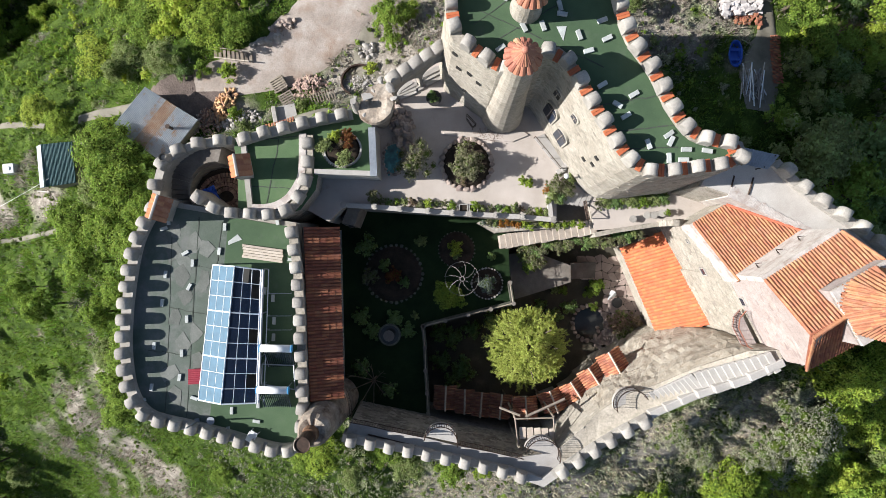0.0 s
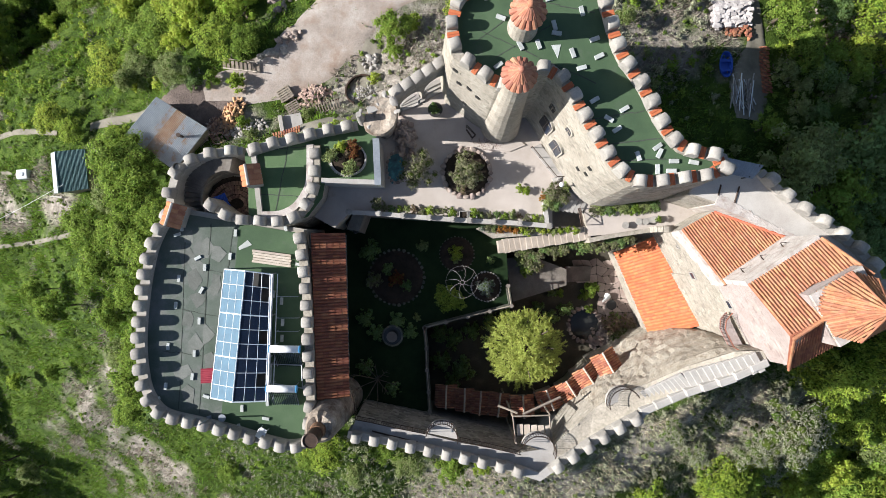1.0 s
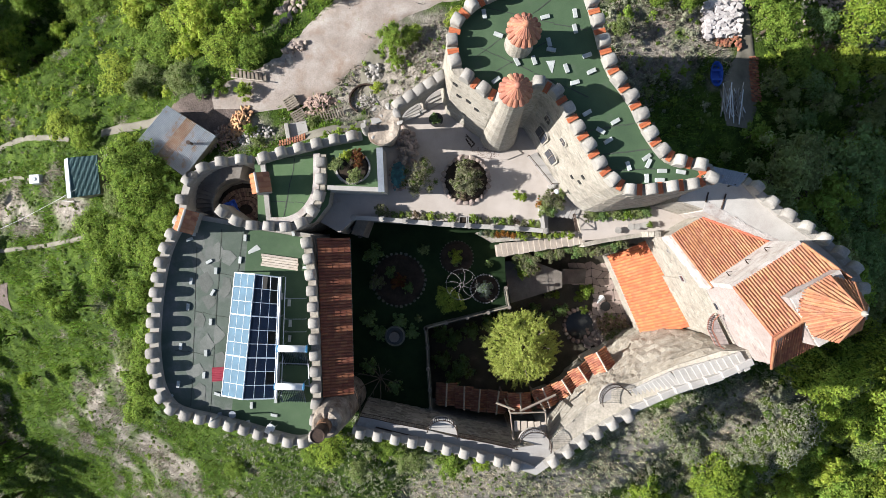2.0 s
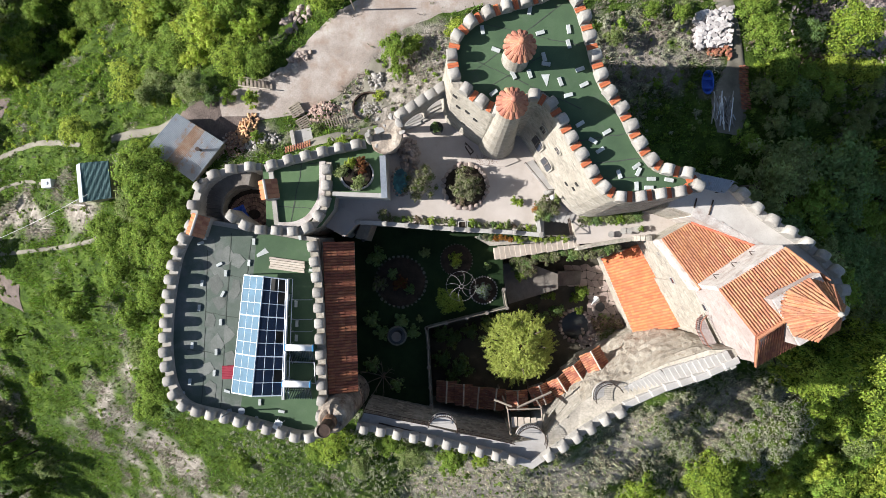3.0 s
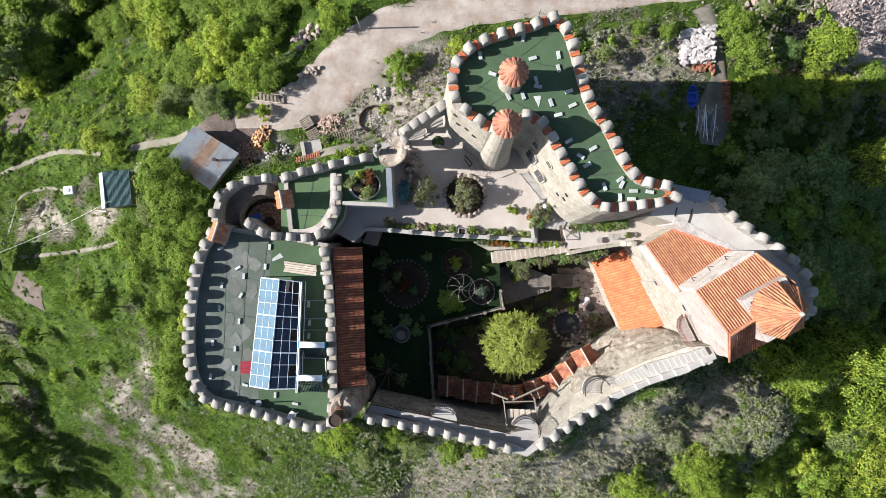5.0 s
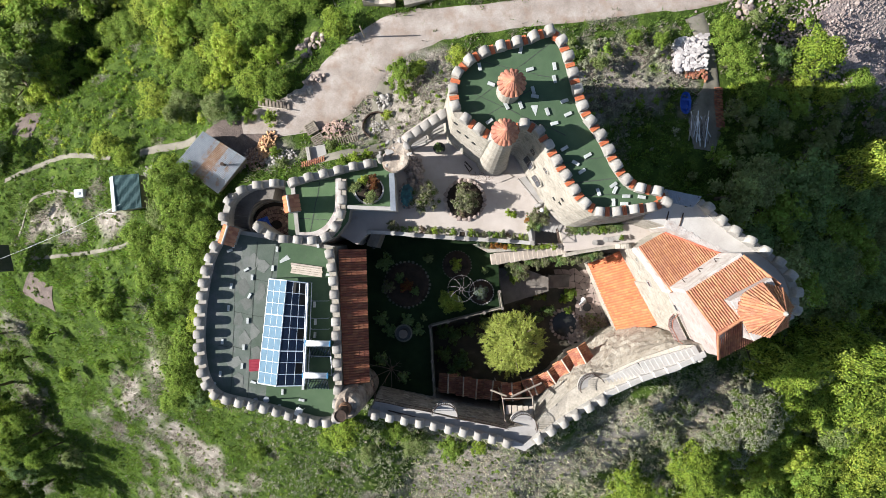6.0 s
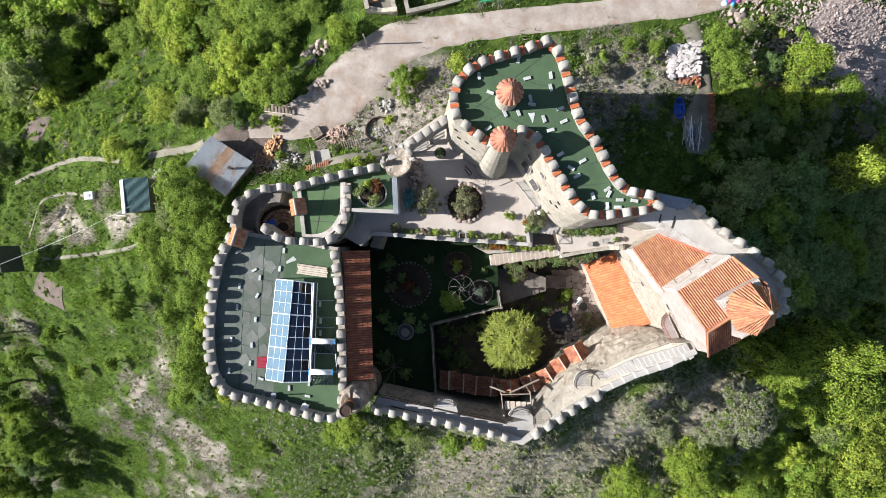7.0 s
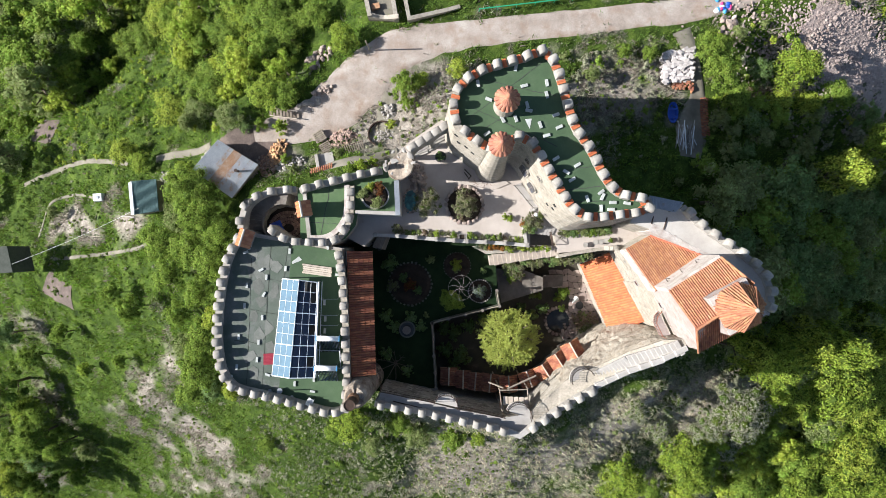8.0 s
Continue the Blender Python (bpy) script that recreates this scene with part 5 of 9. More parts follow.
def lay_many(x, y):
    u, v = (x + HALF_X) / STEP_G, (y + HALF_Y) / STEP_G
    i, j = u.astype(int), v.astype(int)
    f, g = u - i, v - j
    return (HEIGHT[j, i] * (1 - f) + HEIGHT[j, i + 1] * f) * (1 - g) + (HEIGHT[j + 1, i] * (1 - f) + HEIGHT[j + 1, i + 1] * f) * g


def low_growth(count, seed):
    """Grass and herbs: tufts of leaning blades in clumps along the fall of the slope, thin on dry ground."""
    r = np.random.RandomState(seed)
    dry = field(dryness)
    clump = field(lambda x, y: noise.noise((x * 0.3, y * 0.3, 50)) + 0.7 * noise.noise((x * 1.0, y * 1.0, 51)))
    hue = field(lambda x, y: 0.5 * in_plan((x, y), SLOPE) + noise.noise((x * 0.1, y * 0.1, 40)) + 0.5 * noise.noise((x * 0.4, y * 0.4, 41)) + 0.7 * math.exp(-((x + 43) ** 2 + (y + 3) ** 2) / 60))
    x, y = r.uniform(-76, 64, count * 4), r.uniform(-46, 38, count * 4)
    d = DISTG[((y + HALF_Y) / STEP_G + 0.5).astype(int), ((x + HALF_X) / STEP_G + 0.5).astype(int)]
    ok = (d > 0.4) & (clump(x, y) + r.normal(size=len(x)) * 0.35 > -0.2 + 0.08 * np.clip(dry(x, y), 0, 1))
    for a, b, h in BARE:
        dx, dy = b[0] - a[0], b[1] - a[1]
        t = np.clip(((x - a[0]) * dx + (y - a[1]) * dy) / (dx * dx + dy * dy + 1e-9), 0, 1)
        ok &= (np.hypot(x - a[0] - dx * t, y - a[1] - dy * t) > h * 0.95) | (r.rand(len(x)) < 0.04)
    x, y = x[ok][:count], y[ok][:count]
    n = len(x)
    w, cl = dry(x, y) + r.normal(size=n) * 0.16, clump(x, y)
    south = (y < -12) & (x > -24)
    u = r.rand(n)
    kind = np.where(w > 0.42, np.where(u < 0.62, 2, 3), np.where(south & (u < 0.42), 3, np.where(hue(x, y) + r.normal(size=n) * 0.22 > 0.04, 1, 0)))
    bare = (y < -12.5) & (x > -9)
    kind = np.where(bare & (kind > 1), kind + 2, np.where(bare & (u > 0.6), 5, kind))
    z = lay_many(x, y)
    tall = np.clip(0.2 + 0.22 * cl + (0.4 + 0.1 * bare) * r.rand(n) ** 4, 0.1, 0.95)
    for k, (nm, lab) in enumerate(TUFT_NAME):
        m = np.nonzero(kind == k)[0]
        m = np.repeat(m, 5)
        q = len(m)
        base = np.stack([x[m] + r.normal(size=q) * 0.1, y[m] + r.normal(size=q) * 0.1, z[m] - 0.03], 1)
        a = r.rand(q) * 6.2832
        h = tall[m] * (0.45 + 0.75 * r.rand(q))
        lean = h * (0.25 + 0.75 * r.rand(q)) + 0.03
        wd = (0.022 + 0.028 * r.rand(q)) * (1.0 + 0.5 * (tall[m] > 0.4)) * (1 - 0.3 * bare[m])
        side = np.stack([-np.sin(a) * wd, np.cos(a) * wd, np.zeros(q)], 1)
        tip = base + np.stack([np.cos(a) * lean, np.sin(a) * lean, h], 1)
        low = base + (tip - base) * 0.15
        tri = np.stack([low - side, low + side, tip], 1).reshape(-1, 3)
        me = bpy.data.meshes.new(nm)
        me.from_pydata(tri.tolist(), [], np.arange(q * 3).reshape(-1, 3).tolist())
        me.materials.append(TUFT[k])
        tagged(new(nm, me), lab, "grass", "", "stuff")

# ---- turret on the house ----
turret = thing("turret", (21.2, -2.66, 7), "square turret with an eight-sided clay tile roof", "tower")
TU, TV = Vector((0.5, -0.866)), Vector((0.866, 0.5))
tc = Vector((21.2, -2.66))
corner = [tc + TU * a * 1.55 + TV * b * 1.55 for a, b in ((-1, -1), (1, -1), (1, 1), (-1, 1))]
bm = bmesh.new()
prism(bm, [tuple(c) for c in corner], 5, 9.75)
part("wall", bm, PINK, turret)
bm = bmesh.new()
wall_line(bm, [(c.x, c.y, 9.95) for c in corner], 9.6, 0.3, True)
part("rim", bm, WHITEWASH, turret, "white plaster rim")
for i, c in enumerate(corner):
    bm = bmesh.new()
    a, b = corner[i - 1], corner[(i + 1) % 4]
    p, q = c.lerp(a, 0.32), c.lerp(b, 0.32)
    m = tc.lerp(c, 0.52)
    tile_field(bm, ((*p, 9.97), (*c, 9.97), (*q, 9.97), (*m, 10.5)), (m.x - c.x, m.y - c.y, 0.55), 0.17, 0.3)
    part("corner_tiles", bm, TILE, turret)
bm = bmesh.new()
prism(bm, [(tc.x + 1.4 * math.cos(i * math.pi / 4 + 0.13), tc.y + 1.4 * math.sin(i * math.pi / 4 + 0.13)) for i in range(8)], 9.7, 10.4)
part("drum", bm, WHITEWASH, turret)
bm = bmesh.new()
for i in range(8):
    a0, a1 = i * math.pi / 4 + 0.13, (i + 1) * math.pi / 4 + 0.13
    q = lambda a, r, z: (tc.x + r * math.cos(a), tc.y + r * math.sin(a), z)
    am = (a0 + a1) / 2
    tile_field(bm, (q(a0, 1.8, 10.3), q(a1, 1.8, 10.3), q(a1, 0.1, 12.7), q(a0, 0.1, 12.7)), (-math.cos(am), -math.sin(am), 1.4), 0.2, 0.5)
tagged(part("roof_tiles", bm, TILE, turret), kind="stuff")
bm = bmesh.new()
for i in range(8):
    a0 = i * math.pi / 4 + 0.13
    ridge_caps(bm, (tc.x + 1.8 * math.cos(a0), tc.y + 1.8 * math.sin(a0), 10.34), (tc.x + 0.1 * math.cos(a0), tc.y + 0.1 * math.sin(a0), 12.72), 0.07, 0.4)
part("hip_tiles", bm, TILE, turret)
bm = bmesh.new()
bmesh.ops.create_uvsphere(bm, u_segments=10, v_segments=7, radius=0.17, matrix=pose(tc.x, tc.y, 12.85))
rod(bm, (tc.x, tc.y, 12.9), (tc.x, tc.y, 13.15), 0.05, 6, 0.02)
part("finial", bm, PLASTER, turret, "pale stone finial", True)

# brackets on the strip between the roofs, windows and balcony of the house
for p in ((20.22, 0.03), (19.04, -0.70), (17.90, -1.46)):
    bm = bmesh.new()
    q = (p[0] - 0.62, p[1] + 0.66)
    rod(bm, (p[0], p[1], 5.9), (*q, 6.0), 0.025), rod(bm, (*q, 6.0), (q[0] + 0.36, q[1] + 0.03, 6.02), 0.022), rod(bm, (p[0], p[1], 5.5), (*q, 6.0), 0.016)
    part("bracket", bm, IRON, house, "thin dark iron bracket")


def window_in(parent, a, b, sill, head, depth=0.1):
    """A framed dark window set on the wall line a-b."""
    a, b = Vector(a), Vector(b)
    t = (b - a).normalized()
    nrm = Vector((-t.y, t.x))
    mid, w = (a + b) / 2, (b - a).length
    rz = math.degrees(math.atan2(t.y, t.x))
    h = head - sill
    win = tagged(new("window"), "small dark window")
    win.location = (mid.x, mid.y, sill)
    adopt(win, parent)
    bm = bmesh.new()
    for s in (-1, 1):
        box(bm, mid.x + t.x * s * w / 2, mid.y + t.y * s * w / 2, sill + h / 2, 0.07, 0.14, h, rz)
    for z in (sill, head):
        box(bm, mid.x, mid.y, z, w + 0.07, 0.14, 0.07, rz)
    part("frame", bm, PLASTER, win)
    bm = bmesh.new()
    box(bm, mid.x, mid.y, sill + h / 2, w, 0.06, h, rz)
    part("pane", bm, DARKPANE, win)
    return win


wl = Vector(E1[:2]) - Vector(A2[:2])
for f, z in ((0.16, 1.2), (0.30, 3.2), (0.42, 0.4)):
    c = Vector((A2[0] + 0.02, A2[1])) + wl * f
    d = wl.normalized() * 0.28
    window_in(house, tuple(c - d), tuple(c + d), z, z + 0.75)
for f, z, w2 in ((0.87, 0.4, 0.26), (0.5, -2.6, 0.14), (0.3, 0.6, 0.12)):
    c = Vector(A1[:2]).lerp(Vector(D1[:2]), f) + Vector((-0.07, -0.03))
    d = (Vector(D1[:2]) - Vector(A1[:2])).normalized() * w2
    window_in(house, tuple(c - d), tuple(c + d), z, z + 2.4 * w2)
bx = Vector((18.2, -4.75))
balcony = thing("balcony", (bx.x, bx.y, 3.3), "half-round iron balcony with a rusty railing on the house wall", "balcony")
bt = wl.normalized()
bn = Vector((bt.y, -bt.x))
if bn.x > 0:
    bn = -bn
bow = [bx + bt * (1.3 * math.cos(a)) + bn * (0.95 * math.sin(a)) for a in (0, 0.6, 1.1, 2.04, 2.54, math.pi)]
bm = bmesh.new()
prism(bm, [tuple(p) for p in bow], 3.3, 3.36)
part("slab", bm, PINK, balcony)
bm = bmesh.new()
for p, q in zip(bow, bow[1:]):
    rod(bm, (*p, 4.25), (*q, 4.25), 0.035), rod(bm, (*p, 3.5), (*q, 3.5), 0.02)
part("handrail", bm, BRICK, balcony, "rust-red handrail")
for p, q in zip(bow, bow[1:]):
    for k in range(4):
        c = p.lerp(q, k / 4)
        bm = bmesh.new()
        rod(bm, (*c, 3.36), (*c, 4.25), 0.018, 5)
        part("baluster", bm, IRON, balcony)

# ---- cone-roofed turrets of the tower ----
def cone_tower(x, y, z0, z1, r, ztip, roof_r, label):
    t = thing("round_turret", (x, y, z0), label, "tower", "cone-roofed turrets")
    bm = bmesh.new()
    bmesh.ops.create_cone(bm, cap_ends=True, segments=20, radius1=r * 1.35, radius2=r, depth=z1 - z0, matrix=pose(x, y, (z0 + z1) / 2))
    if z0 < 0:
        bm.free()
        bm = bmesh.new()
        ring = lambda z, f: [(x + 0.1 * f + (r + 0.78 * f ** 1.5) * math.cos(k * 0.3142) * (1 + 0.05 * noise.noise((k * 0.9, z * 0.7, 3))), y - 0.3 * f + (r + 0.62 * f ** 1.5) * math.sin(k * 0.3142), z) for k in range(20)]
        levels = [ring(z1 - (z1 - z0) * j / 9, j / 9) for j in range(10)]
        vr = [[bm.verts.new(p) for p in lv] for lv in levels]
        for a, b in zip(vr, vr[1:]):
            for k in range(20):
                bm.faces.new((b[k], b[(k + 1) % 20], a[(k + 1) % 20], a[k]))
        bm.faces.new(vr[0])
    part("wall", bm, STONE, t, smooth=False)
    bm = bmesh.new()
    bmesh.ops.create_cone(bm, cap_ends=True, segments=20, radius1=roof_r * 0.96, radius2=0.04, depth=ztip - z1, matrix=pose(x, y, (z1 + ztip) / 2))
    part("roof_core", bm, OLDTILE, t)
    n = 16
    slope = math.hypot(roof_r, ztip - z1)
    for half in (0, 1):
        bm = bmesh.new()
        L = slope * (1.0 if half == 0 else 0.62)
        wlo, whi = 0.17, 0.05
        rows = [[bm.verts.new((s * w * xx, -u, 0.02 + w * 0.75 * yy)) for xx, yy in ((-1, 0), (-0.7, 0.7), (0, 1), (0.7, 0.7), (1, 0))] for u, w, s in ((L + 0.03, wlo if half == 0 else 0.115, 1), (0.05, whi, 1))]
        for q in range(4):
            bm.faces.new((rows[0][q], rows[0][q + 1], rows[1][q + 1], rows[1][q]))
        bm.faces.new(rows[0][::-1])
        me = mesh_of(bm, CONETILE, "roof_tile")
        pitch = math.degrees(math.atan2(ztip - z1, roof_r))
        for i in range(n):
            a = (i + 0.5 * half) * 360 / n + rng.uniform(-2, 2)
            piece("roof_tile", me, pose(x, y, ztip + 0.02 * half, 0, 0, a) @ pose(0, 0, 0, pitch, 0, 0), t)
    bm = bmesh.new()
    bmesh.ops.create_uvsphere(bm, u_segments=10, v_segments=6, radius=0.2, matrix=pose(x, y, ztip + 0.05))
    part("cap", bm, CONETILE, t, "round clay cap", True)
    return t


CONETILE = material("cone_tile", [(0.3, (0.29, 0.11, 0.066)), (0.55, (0.36, 0.155, 0.1)), (0.75, (0.42, 0.24, 0.17))], 2.5, 14, 0.85, 0.25, 0.2, vary=0.2)
cone_tower(3.72, 8.95, -2, 11.5, 0.74, 12.5, 0.8, "round stair turret of pale stone with a clay tile cone roof")
cone_tower(4.2, 12.2, TOWER - 0.1, 11.2, 0.62, 12.25, 0.84, "short round turret with a clay tile cone roof")

# arched windows and small square holes in the tower's walls
def arch_window(mid, nrm, z0, w, h, label):
    t = thing("arched_window", (mid[0], mid[1], z0), label, "window", "arched windows of the tower", "structure")
    rz = math.degrees(math.atan2(nrm[1], nrm[0])) + 90
    prof = [(-w / 2, 0), (w / 2, 0)] + [(w / 2 * math.cos(k * math.pi / 8), h + w / 2 * math.sin(k * math.pi / 8)) for k in range(9)]
    for nm, mat, grow, th in (("frame", FACING, 0.1, 0.07), ("pane", DARKPANE, 0.0, 0.08)):
        bm = bmesh.new()
        ring2 = [(x * (1 + 2 * grow / w), z * (1 + grow / h) if z > 0 else z) for x, z in prof]
        fr = [bm.verts.new((x, -th, z)) for x, z in ring2]
        bk = [bm.verts.new((x, 0.3, z)) for x, z in ring2]
        bm.faces.new(fr), bm.faces.new(bk[::-1])
        for i in range(len(fr)):
            j = (i + 1) % len(fr)
            bm.faces.new((fr[i], bk[i], bk[j], fr[j]))
        bmesh.ops.transform(bm, verts=bm.verts, matrix=pose(mid[0], mid[1], z0, 0, 0, rz))
        part(nm, bm, mat, t)
    bm = bmesh.new()
    box(bm, 0, -0.09, h * 0.6, 0.05, 0.03, h * 1.2), box(bm, 0, -0.09, h, w, 0.03, 0.05)
    bmesh.ops.transform(bm, verts=bm.verts, matrix=pose(mid[0], mid[1], z0, 0, 0, rz))
    part("glazing_bar", bm, WOOD, t)
    return t


# stand-off of the battered wall at a height
def tower_face(i, f, z):
    a, b = Vector(tower_line[i]), Vector(tower_line[i + 1])
    t = (b - a).normalized()
    nrm = Vector((t.y, -t.x))
    out = 1.1 * (TOWER - z) / (TOWER + 13)
    return a.lerp(b, f) + nrm * out, nrm


def face_near(x, y):
    best = min(range(len(tower_line) - 1), key=lambda i: seg_len((x, y), tower_line[i], tower_line[i + 1]))
    a, b = Vector(tower_line[best]), Vector(tower_line[best + 1])
    d = b - a
    return best, min(1, max(0, (Vector((x, y)) - a).dot(d) / d.dot(d)))


def seg_len(p, a, b):
    p, a, b = Vector(p), Vector(a), Vector(b)
    d = b - a
    t = min(1, max(0, (p - a).dot(d) / d.dot(d)))
    return (p - a - d * t).length


for (px, z, w, h) in (((6.82, 8.35), 2.2, 1.0, 1.9), ((7.77, 7.16), 1.6, 0.95, 1.7), ((6.84, 8.84), 5.6, 0.5, 0.8), ((7.60, 7.35), 6.2, 0.5, 0.5)):
    i, f = face_near(*px)
    m, nrm = tower_face(i, f, z + 0.5)
    arch_window(m, nrm, z, w, h, "arched window with dark glass in the pale tower wall")
for px, z in (((0.62, 10.28), 7.6), ((0.68, 9.76), 5.9), ((2.05, 9.32), 5.9), ((1.35, 9.49), 6.3), ((0.94, 9.08), 3.0), ((8.75, 5.21), 6.2), ((8.50, 4.83), 5.0), ((8.04, 5.16), 4.2)):
    i, f = face_near(*px)
    m, nrm = tower_face(i, f, z)
    bm = bmesh.new()
    rz = math.degrees(math.atan2(nrm.y, nrm.x)) + 90
    # a solid near-black box paints the shade inside the opening
    box(bm, m.x - nrm.x * 0.1, m.y - nrm.y * 0.1, z, 0.3, 0.3, 0.36, rz)
    tagged(part("window_slit", bm, DARK), "small dark square opening in the tower wall", "window", "small openings of the tower", "structure")

# ---- blocks and scraps on the flat roofs ----
bm = bmesh.new()
box(bm, 0, 0, 0.06, 0.46, 0.2, 0.12, 0, 0.012)
BLOCK = mesh_of(bm, BLOCKS, "block")


def weight_block(x, y, z, rz, s=1.0):
    ob = new("weight_block", BLOCK)
    ob.matrix_basis = pose(x, y, z, 0, 0, rz) @ Matrix.Diagonal((s, s, 1, 1))
    return tagged(ob, "pale foam-concrete block holding down the roof felt", "block", "blocks on the roofs")


for (x, y), rz in (((-13.65, 1.38), 88), ((-14.00, -0.14), 84), ((-10.36, 1.73), 100), ((-16.12, -0.25), 30), ((-15.66, -0.88), 86), ((-15.88, -2.37), 60), ((-16.02, -4.38), 87), ((-16.34, -6.51), 88), ((-16.48, -8.03), 84), ((-17.18, 1.73), 95), ((-17.47, 1.27), 20), ((-17.36, -1.59), 86), ((-17.57, -3.36), 86), ((-18.07, -6.05), 84), ((-18.24, -8.66), 86), ((-18.81, -9.51), 30)):
    weight_block(x, y, WEST, rz)
for (x, y), rz in (((-13.22, -10.11), 88), ((-11.56, -9.72), 90), ((-11.67, -10.78), 170), ((-13.44, -11.35), 95), ((-10.64, -3.08), 88), ((-10.57, -4.49), 88), ((-10.61, -5.52), 86), ((-9.48, -0.67), 175), ((-11.17, -2.62), 85), ((-15.56, -9.33), 160)):
    weight_block(x, y, WEST, rz)
for (x, y), rz in (((4.09, 11.23), 118), ((5.06, 11.29), 110), ((6.03, 11.89), 170), ((6.89, 10.83), 110), ((8.31, 10.66), 25), ((7.37, 10.03), 15), ((8.06, 11.57), 20), ((2.91, 10.17), 35), ((8.06, 8.31), 30), ((9.66, 7.83), 30), ((8.83, 7.31), 150), ((9.26, 6.74), 32), ((11.43, 5.80), 35)):
    weight_block(x, y, TOWER, rz, 1.15)
for (x, y), rz in (((10.40, 5.31), 110), ((11.54, 5.46), 65), ((11.43, 4.60), 92), ((12.31, 5.03), 0), ((13.37, 4.97), 170), ((12.17, 4.51), 0), ((5.69, 13.74), 15), ((7.38, 13.95), 100), ((7.38, 13.07), 105), ((3.04, 12.73), 160), ((2.24, 13.91), 100), ((5.06, 15.09), 80), ((5.91, 12.31), 105)):
    weight_block(x, y, TOWER, rz, 1.15)
# torn felt patches
for pts, z, nm in (([(-13.47, 0.46), (-12.87, 0.92), (-12.59, 0.60), (-13.44, 0.25)], WEST + 0.012, "felt_scrap"), ([(5.74, 11.26), (6.26, 11.29), (6.09, 10.54)], TOWER + 0.012, "felt_scrap")):
    bm = bmesh.new()
    prism(bm, pts, z - 0.01, z + 0.01)
    single(nm, bm, BLOCKS, "pale torn scrap of roof felt lying on the deck", "felt")

# lighter worn patches of felt
PATCH = material("worn_felt", [(0.3, (0.09, 0.102, 0.092)), (0.7, (0.15, 0.158, 0.15))], 1.2, 12, 0.9, 0.2, 0.18, vary=0.2)
for k, c in enumerate(((-16.69, 1.03), (-16.94, -0.14), (-16.23, -0.67), (-16.48, -1.73), (-15.63, 0.39), (-16.05, -2.97), (-16.69, -4.21), (-15.52, -5.27), (-14.99, -2.09), (-16.48, -5.98), (-17.11, -7.74), (-16.76, -9.16), (-14.81, 0.04), (-15.42, -7.04))):
    m = 5 + k % 3
    bm = bmesh.new()
    prism(bm, [(c[0] + rng.uniform(0.25, 0.75) * math.cos(i * 6.283 / m), c[1] + rng.uniform(0.35, 0.9) * math.sin(i * 6.283 / m)) for i in range(m)], WEST - 0.004, WEST + 0.008 + 0.001 * k)
    single("felt_patch", bm, PATCH, "lighter worn patch of roof felt", "felt", "felt patches")

# seams of the roof felt: thin lapped strips
rs = random.Random(5)
def felt_seams(z, lines, mat):
    t = tagged(new("felt_seams"), "lapped seams of the roof felt", "roof felt", "", "structure")
    t.location = (*lines[0][0], z)
    for a, b in lines:
        a, b = Vector(a), Vector(b)
        n = 6
        for k in range(n):
            p, q = a.lerp(b, k / n), a.lerp(b, (k + 0.97) / n)
            p += Vector((rs.uniform(-0.05, 0.05), rs.uniform(-0.05, 0.05)))
            bm = bmesh.new()
            d = q - p
            box(bm, (p.x + q.x) / 2, (p.y + q.y) / 2, z + 0.006, d.length, rs.uniform(0.03, 0.07), 0.016, math.degrees(math.atan2(d.y, d.x)))
            part("seam", bm, mat, t)


SEAM = material("felt_seam", [(0.3, (0.03, 0.04, 0.032)), (0.7, (0.06, 0.07, 0.06))], 2, 12, 0.9, 0.1, 0.2)
felt_seams(WEST, [((-15.29, 1.98), (-16.07, -10.59)), ((-16.96, 0.74), (-17.42, -10.23)), ((-17.13, -3.68), (-14.13, -4.21)), ((-15.54, -1.03), (-13.77, -1.38)), ((-13.88, 1.63), (-14.59, -5.63)), ((-18.48, -6.34), (-15.90, -6.69))], SEAM)
felt_seams(TOWER, [((1.89, 12.05), (8.18, 9.19)), ((2.75, 10.62), (5.75, 12.33)), ((7.33, 7.18), (10.76, 7.75)), ((8.33, 5.89), (12.05, 6.32)), ((9.04, 5.04), (12.48, 5.18)), ((2.41, 14.26), (8.11, 12.99)), ((1.57, 11.31), (7.05, 15.53))], SEAM)
felt_seams(ND, [((-11.71, 6.60), (-8.43, 6.95)), ((-9.81, 7.81), (-10.85, 2.45)), ((-11.89, 3.84), (-8.26, 3.66))], SEAM)

